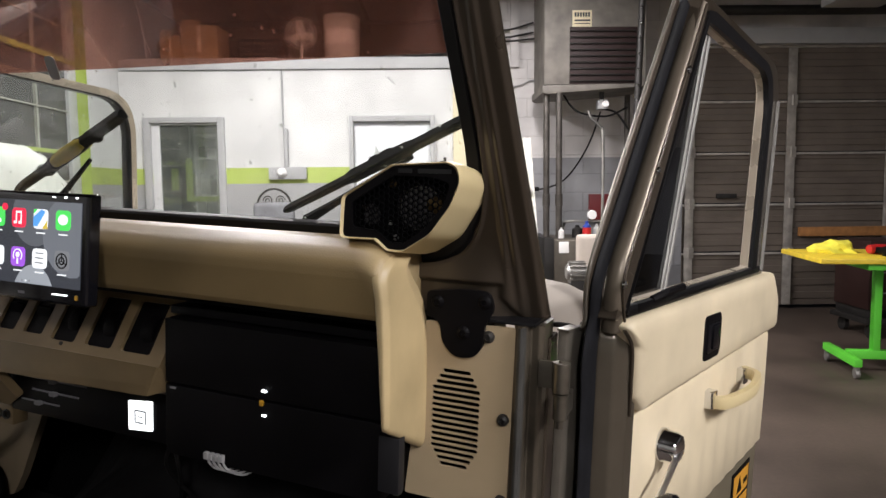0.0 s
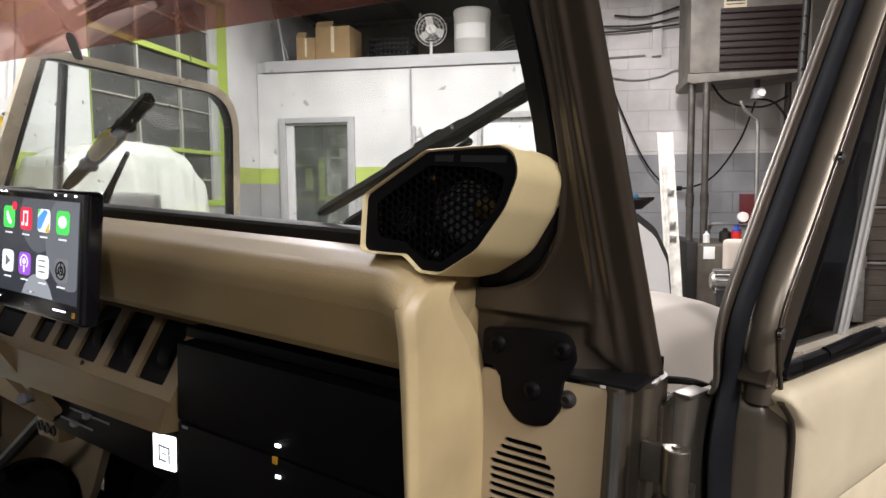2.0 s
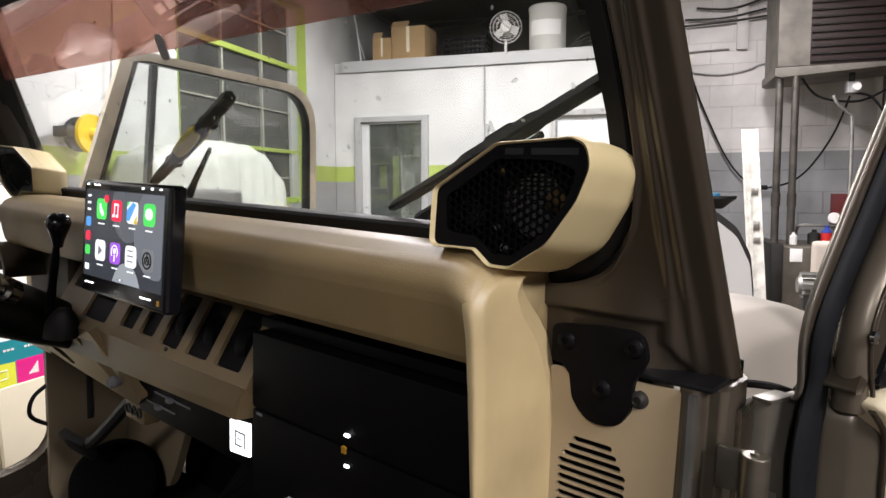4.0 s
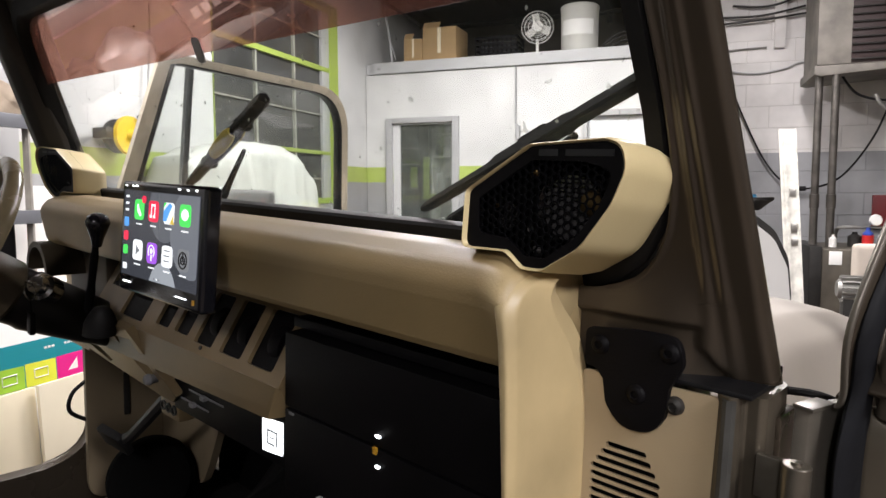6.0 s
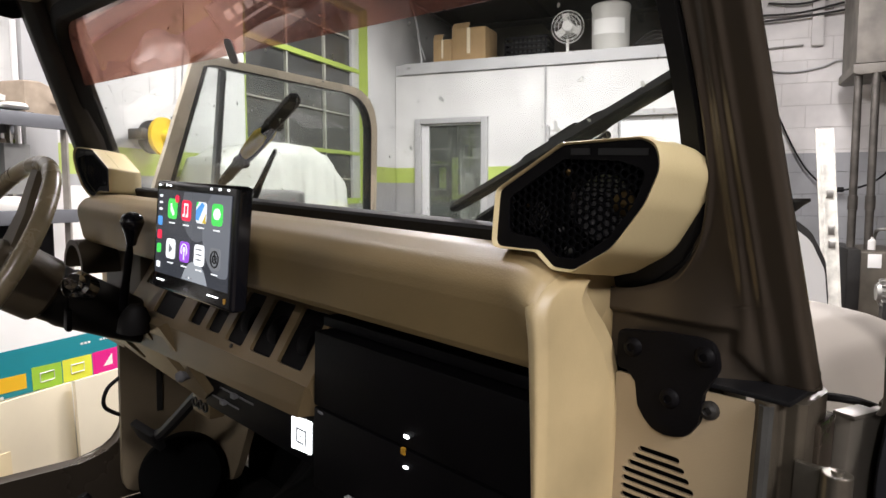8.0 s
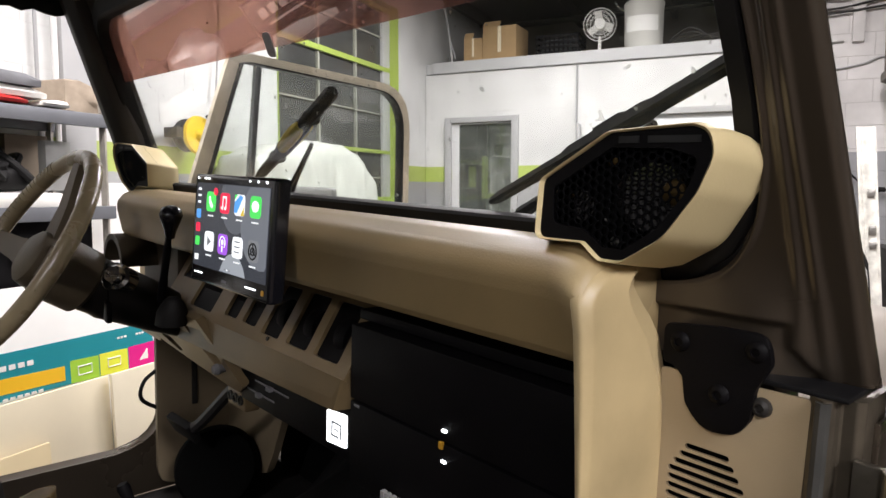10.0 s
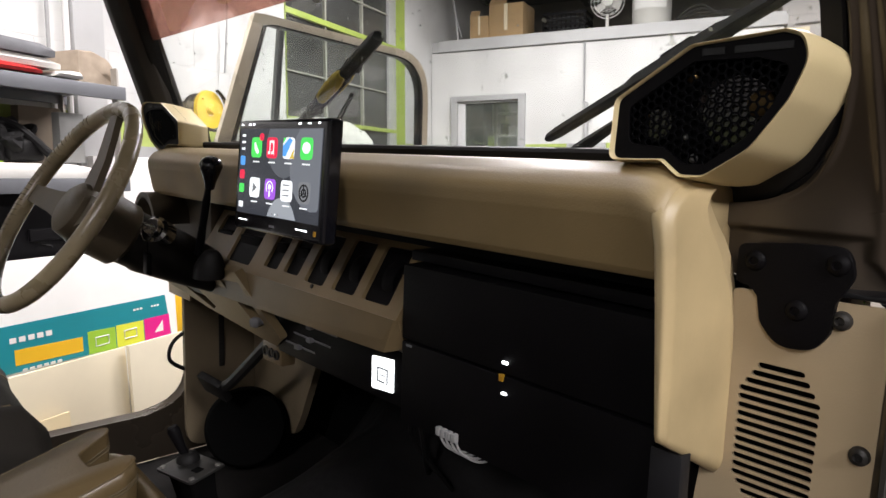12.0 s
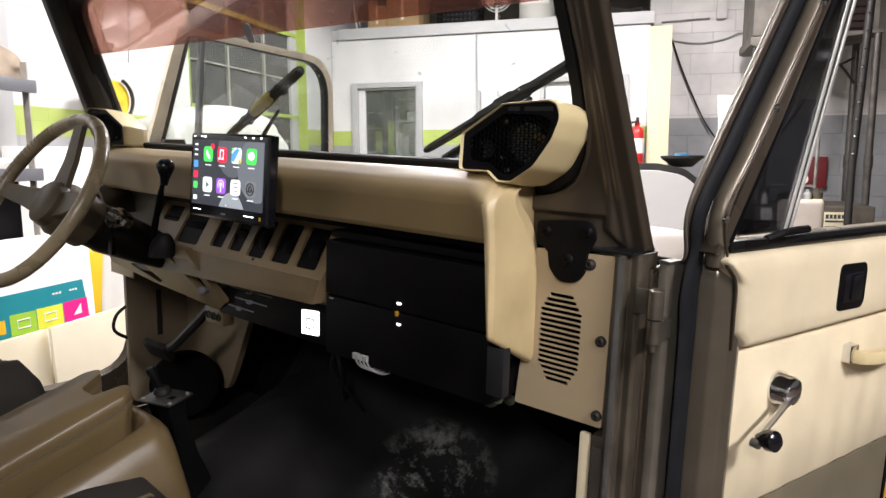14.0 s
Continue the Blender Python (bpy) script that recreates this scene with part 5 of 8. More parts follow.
bm = B()
km = Matrix.Translation(kc) @ pose(0, 0, 0, 66, 0, 40)
lathe(bm, [(0.0, 0.018), (0.014, 0.018), (0.018, 0.012), (0.018, 0.004), (0.024, 0.0), (0.024, -0.03)], km, 18)
part("ignition_lock", bm, M_chrome, col, "chrome ignition lock")
bm = B()
box(bm, -0.009, 0.009, -0.0014, 0.0014, 0.018, 0.034, 0.001, 1, km)
hang = km @ Vector((0.0, 0.0, 0.032)) + Vector((0.0, 0.0, -0.016))
tube(bm, [hang + Vector((0.0155 * math.cos(a), 0.004 * math.cos(a), 0.0155 * math.sin(a))) for a in [2 * math.pi * k / 20 for k in range(20)]], 0.0011, 5, True)
part("key", bm, M_chrome, col, "key with split ring")
bm = B()
tube(bm, [hang + Vector((0.002, 0, -0.015)), hang + Vector((0.003, 0, -0.035))], 0.0013, 5)
box(bm, -0.010, 0.010, -0.005, 0.005, -0.040, 0.0, 0.004, 2, Matrix.Translation(hang + Vector((0.003, 0, -0.035))) @ pose(0, 0, 0, 0, 6, 0))
part("key_fob", bm, M_black, col, "black key fob")
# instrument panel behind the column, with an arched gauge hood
# Fascia brown carries the shade behind the column in its colour.
M_dash_shade = mat("shaded_brown_fascia", (0.042, 0.032, 0.020), 0.45, 0, 0.25, 9, 0.1, 400)
part("instrument_panel", slab(-0.765, -0.56, 0.0, 0.045, 0.975, 1.19, 0.008), M_dash_shade, jeep, "dark brown instrument panel behind the steering column")
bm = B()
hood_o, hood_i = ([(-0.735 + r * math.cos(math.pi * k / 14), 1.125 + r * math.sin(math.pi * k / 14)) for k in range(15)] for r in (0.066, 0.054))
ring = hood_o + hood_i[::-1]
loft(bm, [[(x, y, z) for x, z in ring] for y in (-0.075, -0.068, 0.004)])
part("gauge_hood", bm, M_dash_shade, jeep, "dark brown arched gauge hood", 50)
part("gauge_face", prism(B(), hood_i, lambda x, z: (x, -0.03, z), lambda x, z: (x, 0.0, z)), M_gloss, jeep, "black gauge glass")
bm = B()
tube(bm, smooth_path([(-0.428, -0.080, 1.095), (-0.400, -0.084, 1.145), (-0.360, -0.090, 1.212), (-0.340, -0.094, 1.245)], 5), [0.008] * 5 + [0.007] * 5 + [0.0055] * 3 + [0.006, 0.010, 0.012], 10)
lever = part("selector_lever", bm, M_black, jeep, "black selector lever with ball knob")
bm = lathe(B(), [(0.0, -0.042), (0.008, -0.040), (0.0105, -0.026), (0.0165, -0.008), (0.0195, 0.003), (0.0165, 0.012), (0.009, 0.017), (0.0, 0.018)], pose(-0.334, -0.094, 1.258, 4, 20, 0), 20)
part("ball_knob", bm, M_gloss, lever, "glossy black ball knob")
bm = B()
loft(bm, [[(x + (z - 1.05) * 0.3, y, z) for x, y in [(-0.42 + r * math.cos(a), -0.066 + 0.8 * r * math.sin(a)) for a in [2 * math.pi * k / 16 for k in range(16)]]] for z, r in ((1.05, 0.034), (1.075, 0.033), (1.088, 0.027), (1.098, 0.020), (1.104, 0.012))])
part("lever_boot", bm, M_soft, jeep, "black rubber lever boot", 60)

# lower dashboard by the driver
bm = holed(B(), [(-0.80, 1.07), (-0.82, 0.972), (-0.62, 0.945), (-0.36, 0.922), (-0.335, 0.922), (-0.296, 0.945), (-0.325, 1.02), (-0.345, 1.07)], [[(-0.446, 1.040), (-0.356, 1.048), (-0.338, 0.966), (-0.378, 0.952)], [(-0.70, 0.985), (-0.63, 1.000), (-0.562, 0.958), (-0.585, 0.950)]],
           lambda x, z: (x, -0.029 + 0.53 * (1.031 - z), z), lambda x, z: (x, -0.014 + 0.53 * (1.031 - z), z + 0.006))
knee = part("knee_panel", bm, M_tan_shade, jeep, "tan knee panel with cut-outs below the column")
# Near-black sheet stands in for the shade behind the cut-outs.
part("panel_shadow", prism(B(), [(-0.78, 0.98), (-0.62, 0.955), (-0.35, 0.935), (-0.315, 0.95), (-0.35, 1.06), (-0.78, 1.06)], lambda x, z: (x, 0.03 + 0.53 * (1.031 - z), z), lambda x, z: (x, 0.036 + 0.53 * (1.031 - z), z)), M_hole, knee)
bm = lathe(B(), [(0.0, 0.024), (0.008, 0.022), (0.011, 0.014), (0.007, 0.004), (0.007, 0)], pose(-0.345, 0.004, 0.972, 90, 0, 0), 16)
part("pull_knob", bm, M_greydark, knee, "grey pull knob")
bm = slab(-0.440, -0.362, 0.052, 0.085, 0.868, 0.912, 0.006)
sock = part("socket_block", bm, M_tan_shade, jeep, "tan block with two round sockets")
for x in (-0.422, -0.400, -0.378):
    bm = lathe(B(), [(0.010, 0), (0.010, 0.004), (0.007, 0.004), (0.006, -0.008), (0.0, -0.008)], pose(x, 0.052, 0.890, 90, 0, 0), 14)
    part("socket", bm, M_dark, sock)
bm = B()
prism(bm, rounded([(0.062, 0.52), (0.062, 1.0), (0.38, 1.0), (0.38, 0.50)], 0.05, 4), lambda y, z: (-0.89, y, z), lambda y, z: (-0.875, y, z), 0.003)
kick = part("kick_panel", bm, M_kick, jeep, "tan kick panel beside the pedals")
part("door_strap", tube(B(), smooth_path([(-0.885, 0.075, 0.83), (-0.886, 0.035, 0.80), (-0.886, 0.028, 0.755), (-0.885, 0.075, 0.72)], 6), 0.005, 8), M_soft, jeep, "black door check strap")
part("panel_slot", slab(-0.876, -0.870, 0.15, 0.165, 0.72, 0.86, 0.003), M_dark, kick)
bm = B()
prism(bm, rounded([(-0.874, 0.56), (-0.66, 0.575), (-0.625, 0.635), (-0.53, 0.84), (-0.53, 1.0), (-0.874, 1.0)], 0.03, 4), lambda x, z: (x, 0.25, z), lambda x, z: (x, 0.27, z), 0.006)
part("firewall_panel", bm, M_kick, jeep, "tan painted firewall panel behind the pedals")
bm = B()
tube(bm, smooth_path([(-0.385, 0.075, 0.94), (-0.44, 0.070, 0.90), (-0.535, 0.066, 0.825), (-0.625, 0.066, 0.760), (-0.665, 0.062, 0.742)], 4), 0.013, 8)
ped = part("brake_pedal", bm, M_dark, jeep, "black brake pedal hanging from its arm")
part("pedal_pad", slab(-0.048, 0.048, -0.010, 0.010, -0.026, 0.026, 0.006, 2, pose(-0.690, 0.058, 0.736, 30, 4, 8)), M_soft, ped)
bm = lathe(B(), [(0.0, 0.012), (0.045, 0.014), (0.074, 0.022), (0.090, 0.018), (0.098, 0.0), (0.100, -0.09)], pose(-0.70, 0.14, 0.612, 70, 0, 62), 36)
part("footwell_speaker", bm, M_hole, jeep, "round black speaker in the footwell")
for x, dx in ((-0.02, 0.03), (0.03, -0.05)):
    bm = tube(B(), smooth_path([(x, 0.10, 0.93), (x + dx, 0.10, 0.84), (x - 0.02, 0.16, 0.74), (x - 0.08, 0.25, 0.66)], 6), 0.004, 6)
    part("wire", bm, M_soft, jeep, "black wire hanging in the footwell")
bm = B()
for k, (x, y, z, r) in enumerate(((0.43, 0.06, 0.905, 0.016), (0.450, 0.05, 0.915, 0.012), (0.462, 0.07, 0.908, 0.010))):
    lathe(bm, [(0.0, -r), (r * 0.8, -r * 0.6), (r, 0), (r * 0.7, r * 0.7), (0, r)], pose(x, y, z, 20 * k, 35, 0), 10)
part("plug_cluster", bm, mat("faded_green_plug", (0.09, 0.11, 0.075), 0.6), jeep, "faded green connectors below the dashboard")

# console, shifter and seats
def console_loop(half_w, x_mid, y_front, r, z, y_back=-1.0):
    """A flat outline with two rounded corners at its front end, at one height."""
    o = rounded([(x_mid - half_w, y_back), (x_mid + half_w, y_back), (x_mid + half_w, y_front), (x_mid - half_w, y_front)], [0, 0, r, r], 8)
    return [(x, y, z - (0.30 * max(0, -0.30 - y) if z > 0.6 else 0)) for x, y in o]


bm = B()
XM = -0.137
loft(bm, [console_loop(w, XM, y, r, z, -0.72) for w, y, r, z in ((0.215, -0.250, 0.04, 0.505), (0.178, -0.258, 0.04, 0.712), (0.150, -0.264, 0.045, 0.790), (0.137, -0.268, 0.05, 0.818), (0.127, -0.275, 0.05, 0.829), (0.119, -0.281, 0.048, 0.832), (0.112, -0.285, 0.046, 0.836), (0.104, -0.290, 0.042, 0.837), (0.097, -0.296, 0.038, 0.832), (0.093, -0.300, 0.034, 0.818), (0.091, -0.302, 0.032, 0.79))])
cons = part("console", bm, M_console, jeep, "brown vinyl centre console with a rolled rim", 75)
# lid with a scooped thumb notch in its front edge
half = [(0.081, -0.72), (0.081, -0.328), (0.066, -0.307), (0.047, -0.311), (0.038, -0.332), (0.026, -0.356)]
plan = [(XM - 0.004 + x, y) for x, y in half] + [(XM - 0.004 - x, y) for x, y in reversed(half)]
plan = rounded(plan, [0, 0.016, 0.014, 0.014, 0.02, 0.018, 0.018, 0.02, 0.014, 0.014, 0.016, 0], 4)
mid_x, mid_y = XM - 0.004, -0.52
bm = B()
loops = []
for z, k in ((0.800, 0.95), (0.842, 0.975), (0.850, 0.99), (0.868, 1.0), (0.871, 0.985), (0.874, 1.0), (0.884, 0.995), (0.891, 0.97), (0.895, 0.92)):
    loops.append([(mid_x + (x - mid_x) * k, mid_y + (y - mid_y) * (1 - (1 - k) * 0.25), z - 0.30 * max(0, -0.30 - y)) for x, y in plan])
loft(bm, loops)
lid_o = part("lid", bm, M_console, cons, "padded brown armrest lid with a scooped front notch", 60)
for z in (0.8685, 0.8735):
    bm = tube(B(), [(x, y, z - 0.30 * max(0, -0.30 - y)) for x, y in plan], 0.0013, 6)
    part("seam", bm, M_stitch, lid_o, "stitched seam")
bm = tube(B(), [(mid_x + (x - mid_x) * 0.955, mid_y + (y - mid_y) * 0.99, 0.8935 - 0.30 * max(0, -0.30 - y)) for x, y in plan], 0.0016, 6)
part("piping", bm, M_console, lid_o, "piped edge")
bm = B()
SHIFT = pose(-0.131, -0.219, 0.830, 8, -6, 10)
plan = [(-0.047, -0.028), (0.047, -0.030), (0.047, 0.028), (-0.047, 0.030)]
prism(bm, rounded(plan, 0.006, 3), lambda x, y: SHIFT @ Vector((x, y, 0.0)), lambda x, y: SHIFT @ Vector((x, y, 0.004)), 0.001)
plate = part("shift_plate", bm, M_shiftplate, jeep, "worn metal transfer case shift plate with bright rubbed edges")
bm = B()
loft(bm, [[SHIFT @ Vector((x * k, y * k, z)) for x, y in rounded(plan, 0.01, 3)] for z, k in ((-0.20, 1.1), (-0.12, 0.72), (-0.04, 0.62), (0.0, 0.72))])
part("shift_tower", bm, M_hole, plate, "black rubber tower under the plate")
bm = B()
for x, y in ((-0.039, -0.020), (0.039, -0.022), (0.039, 0.020), (-0.039, 0.022)):
    lathe(bm, [(0.004, 0), (0.0036, 0.0022), (0.0, 0.0026)], SHIFT @ pose(x, y, 0.004), 8)
part("plate_screw", bm, M_steel, plate, "small screw")
bm = B()
tube(bm, [(-0.15, -0.215, 0.836), (-0.154, -0.223, 0.855), (-0.158, -0.232, 0.882), (-0.159, -0.234, 0.888)], [0.006, 0.0065, 0.0095, 0.007], 12)
part("shift_lever", bm, M_black, plate, "short black shift lever")
bm = B()
lathe(bm, [(0.017, 0), (0.0165, 0.006), (0.012, 0.012), (0.008, 0.014)], pose(-0.15, -0.215, 0.834), 16)
part("shift_boot", bm, M_soft, plate)
part("plate_hole", slab(0.014, 0.030, -0.008, 0.004, 0.0035, 0.0046, 0, 2, SHIFT), M_hole, plate)


def bucket_seat(x0, label, dy, zz):
    bm = B()
    sec = rounded([(-0.24, -0.02), (-0.25, 0.10), (-0.20, 0.155), (-0.13, 0.125), (0.13, 0.125), (0.20, 0.155), (0.25, 0.10), (0.24, -0.02)], [0.01, 0.04, 0.04, 0.03, 0.03, 0.04, 0.04, 0.01], 4)
    loops = []
    for y, k, dz in ((-0.30, 0.9, -0.015), (-0.26, 1, 0), (0.12, 1, 0.01), (0.20, 0.98, 0.0), (0.235, 0.93, -0.035), (0.24, 0.85, -0.07)):
        loops.append([(x * k, y, z * (0.9 if k < 0.95 else 1) + dz * (z > 0.03)) for x, z in sec])
    loft(bm, loops)
    s = part("seat", bm, M_seat, jeep, label, 85)
    s.matrix_local = pose(x0, -0.74 + dy, zz)
    bm = B()
    loops = []
    for z, k, dy in ((0.05, 0.95, 0), (0.12, 1, -0.01), (0.45, 0.98, -0.09), (0.58, 0.85, -0.125), (0.62, 0.7, -0.14)):
        loops.append([(x * k, -0.30 + dy - 0.9 * (y0 - 0.0), z) for x, y0 in sec])
    loft(bm, loops)
    part("seat_back", bm, M_seat, s, "dark fabric backrest", 60)
    for x in (-0.15, 0.15):
        part("seat_seam", tube(B(), [(x, -0.26, 0.13), (x, 0.19, 0.138), (x, 0.235, 0.09)], 0.003, 6), M_stitch, s)
    part("seat_rail", slab(-0.2, 0.2, -0.25, 0.2, 0.505 - zz, -0.02, 0.006), M_dark, s)


bucket_seat(0.27, "dark olive fabric passenger seat", 0.17, 0.655)
bucket_seat(-0.58, "dark olive fabric driver seat", 0.16, 0.735)

# doors
M_strip = mat("worn_bronze_strip", (0.17, 0.143, 0.108), 0.38, 0.4, 0.2, 12, 0.05)
# Reveal bronze made pale in place of the highlight on it.
M_reveal = mat("lit_bronze_reveal", (0.40, 0.35, 0.275), 0.28, 0.4, 0.2, 12, 0.05)
def door(m, inner, name_label, narrow):
    """A full door lying along its local x from the hinge end, inner face towards local -y (inner=-1) or +y (inner=1)."""
    def yy(v):
        return -inner * v           # v grows from the inner face outwards
    bm = B()
    low = rounded([(0.03, 0.50), (0.80, 0.50), (0.86, 0.60), (0.865, 1.165), (0.82, 1.185), (0.03, 1.185)], [0.05, 0.10, 0.06, 0.03, 0.02, 0.01], 4)
    if narrow:
        low = [(a * 1.115, b) for a, b in low]
    prism(bm, low, lambda s, z: (s, yy(0.024), z), lambda s, z: (s, yy(0.068), z), 0.008)
    sh = part("door", bm, M_bronze, jeep, name_label)
    sh.matrix_local = m
    vd = 0.045 if narrow else 0.024
    if narrow:
        o = rounded([(0.040, 1.185), (0.205, 1.655), (0.240, 1.657), (0.957, 1.636), (0.960, 1.185)], [0.004, 0.010, 0.012, 0.16, 0.004], 8)
        i = rounded([(0.088, 1.205), (0.230, 1.626), (0.258, 1.630), (0.902, 1.608), (0.905, 1.205)], [0.004, 0.008, 0.012, 0.14, 0.004], 8)
        i2 = rounded([(0.094, 1.208), (0.234, 1.622), (0.260, 1.626), (0.897, 1.604), (0.900, 1.208)], [0.004, 0.008, 0.012, 0.135, 0.004], 8)
    else:
        o = rounded([(0.002, 1.190), (0.262, 1.664), (0.31, 1.670), (0.795, 1.632), (0.765, 1.185)], [0.004, 0.012, 0.015, 0.085, 0.004], 6)
        i = rounded([(0.024, 1.205), (0.279, 1.632), (0.310, 1.632), (0.690, 1.602), (0.655, 1.205)], [0.004, 0.006, 0.01, 0.07, 0.004], 6)
        i2 = rounded([(0.029, 1.210), (0.283, 1.628), (0.313, 1.628), (0.686, 1.599), (0.651, 1.210)], [0.004, 0.006, 0.01, 0.06, 0.004], 6)
    bm = B()
    if narrow:
        def tw(k):
            return [(a[0] + (b[0] - a[0]) * k, a[1] + (b[1] - a[1]) * k) for a, b in zip(o, i)]
        loft(bm, [[(s, yy(v), z) for s, z in lp] for lp, v in ((o, 0.012), (tw(0.04), 0.004), (tw(0.16), 0.0), (tw(0.42), 0.0), (tw(0.52), 0.004), (tw(0.60), 0.010), (tw(0.68), 0.006), (tw(0.92), 0.006), (i, 0.012), (i, 0.024), (o, 0.022))], ring=True)
    else:
        loft(bm, [[(s, yy(v), z) for s, z in lp] for lp, v in ((o, 0.004), (i, 0.0), (i, vd), (o, 0.045))], ring=True)
    part("window_frame", bm, M_litdoor if narrow else M_bronze, sh, "bronze window surround", 30)
    bm = B()
    loft(bm, [[(s, yy(v), z) for s, z in lp] for lp, v in ((i, 0.003), (i2, vd * 0.3), (i2, vd * 0.85), (i, vd * 0.95))], ring=True)
    part("window_seal", bm, M_dimseal if narrow else M_reveal, sh, "black window channel rubber" if narrow else "bronze window reveal with its highlight put into the colour", 30)
    return sh, yy


P_ANG = math.degrees(math.atan2(0.963, 0.27))
pdoor, yy = door(pose(0.765, 0.10, 0, 0, 0, P_ANG), -1, "bronze passenger door with cream vinyl lining, swung wide open", False)
# front edge of the surround: outer strip, blue-grey seal, inner strip
def strip(name, a, b, w, v0, v1, m, label="", bev=0.003):
    a, b = Vector(a), Vector(b)
    d = (b - a).normalized()
    n = Vector((-d.y, d.x))
    pts = [tuple(a + n * w / 2), tuple(a - n * w / 2), tuple(b - n * w / 2), tuple(b + n * w / 2)]
    return part(name, prism(B(), pts, lambda s, z: (s, yy(v0), z), lambda s, z: (s, yy(v1), z), bev), m, pdoor, label)


M_flange = mat("rubbed_grey_bronze", (0.15, 0.135, 0.112), 0.36, 0.5, 0.2, 14, 0.05)
M_brightbar = mat("bright_trim", (0.62, 0.61, 0.58), 0.22, 0.35, 0.1, 20, 0.03)
# hinge edge: a slanting end face below, layered strips along the window post above
def edge_line(rows, w, h, m, name, label, low=1.0):
    """A flat rounded band along (s, v, z) rows: w half its width across the door's plane, h half its thickness."""
    p = smooth_path(rows, 6)
    loops = []
    for k, c in enumerate(p):
        d = p[min(k + 1, len(p) - 1)] - p[max(k - 1, 0)]
        n = Vector((d.z, 0, -d.x)).normalized() * (low + (1 - low) * smooth01(1.12, 1.21, c.z))
        loops.append([(c.x + n.x * w * math.cos(a), yy(c.y + h * math.sin(a)), c.z + n.z * w * math.cos(a)) for a in [2 * math.pi * q / 14 for q in range(14)]])
    bm = B()
    loft(bm, loops)
    return part(name, bm, m, pdoor, label, 50)


def post(ds, v, top=1.655):
    return [(-0.034 + ds + (z - 1.185) * 0.627, v, z) for z in (1.25, 1.34, 1.45, 1.56, top)]


edge_line([(0.006, 0.050, 1.176), (0.002, 0.044, 1.19), (-0.014, 0.034, 1.25)] + post(-0.034, 0.032)[1:], 0.0085, 0.004, M_bronze, "door_edge", "bronze outer strip of the window post")
edge_line([(-0.005, 0.048, 1.176), (-0.009, 0.042, 1.19), (-0.026, 0.033, 1.25)] + post(-0.046, 0.031)[1:], 0.0022, 0.003, M_flange, "door_edge", "thin bright outer lip of the window post")
edge_line([(0.014, 0.040, 0.52), (0.014, 0.040, 0.80), (0.013, 0.040, 1.04), (0.008, 0.040, 1.13), (0.008, 0.037, 1.19)] + post(-0.010, 0.028), 0.0145, 0.007, M_bluerub, "door_seal", "dark blue rubber door seal", 1.6)
edge_line([(0.026, 0.018, 1.172)] + post(0.010, 0.012), 0.0105, 0.014, M_strip, "door_edge", "bronze inner strip of the window post")
edge_line([(0.026, 0.000, 1.185)] + post(0.006, -0.001), 0.002, 0.002, M_bronze, "door_edge", "dark inner lip of the window post")
prof = rounded([(0.085, 0.016), (0.082, 0.002), (0.064, -0.005), (0.044, -0.002), (0.026, 0.012), (0.016, 0.034), (0.020, 0.052), (0.085, 0.052)], [0.004, 0.008, 0.010, 0.018, 0.018, 0.012, 0.004, 0.004], 6)
bm = B()
loops = []
for z, k in ((0.50, 1), (1.135, 1), (1.155, 0.985), (1.168, 0.94), (1.175, 0.85)):
    loops.append([(0.085 + (a - 0.085) * k, yy(0.052 + (v - 0.052) * k), z) for a, v in prof])
loft(bm, loops)
# Edge bronze lightened for the light running along it.
part("edge_panel", bm, mat("lit_bronze_edge", (0.105, 0.089, 0.067), 0.30, 0.5, 0.15, 10, 0.04, coat=0.2), pdoor, "bronze rounded door edge", 60)
fl = rounded([(0.024, 0.052), (-0.010, 0.058), (-0.020, 0.062), (-0.026, 0.072), (-0.018, 0.075), (-0.008, 0.068), (0.030, 0.068)], 0.002, 2)
bm = B()
loft(bm, [[(a, yy(v), z) for a, v in fl] for z in (0.50, 1.172)])
box(bm, -0.026, 0.010, 0.056, 0.074, 1.171, 1.1745, 0.001)
part("outer_flange", bm, M_flange, pdoor, "folded bronze flange of the door skin", 30)
for s, z in ((0.008, 1.240), (0.103, 1.392), (0.199, 1.545)):
    bm = lathe(B(), [(0.006, 0), (0.0055, 0.003), (0.0, 0.0045)], pose(s, yy(-0.0030), z, 90, 0, 0), 12)
    part("screw", bm, M_chrome, pdoor, "bright screw")
for x0, x1 in ((0.196, 0.326), (0.211, 0.345)):
    strip("division_bar", (x0, 1.208), (x1, 1.622), 0.0034, 0.014, 0.018, M_brightbar, "bright vent window bar")
gi = rounded([(0.027, 1.200), (0.282, 1.630), (0.312, 1.630), (0.687, 1.600), (0.652, 1.200)], [0.004, 0.006, 0.01, 0.07, 0.004], 6)
go = rounded([(0.025, 1.196), (0.280, 1.648), (0.312, 1.652), (0.722, 1.617), (0.686, 1.196)], [0.004, 0.006, 0.01, 0.08, 0.004], 6)
bm = B()
loft(bm, [[(s, yy(v), z) for s, z in lp] for lp, v in ((go, 0.004), (go, -0.003), (gi, -0.003), (gi, 0.008))], ring=True)
part("window_gasket", bm, M_dimseal, pdoor, "black rubber of the window channel", 30)
strip("channel_trim", (0.738, 1.196), (0.772, 1.560), 0.0028, -0.004, 0.002, M_brightbar, "thin bright trim of the window channel")
bm = prism(B(), [(0.027, 1.208), (0.282, 1.628), (0.346, 1.628), (0.212, 1.208)], lambda s, z: (s, yy(0.0185), z), lambda s, z: (s, yy(0.0215), z))
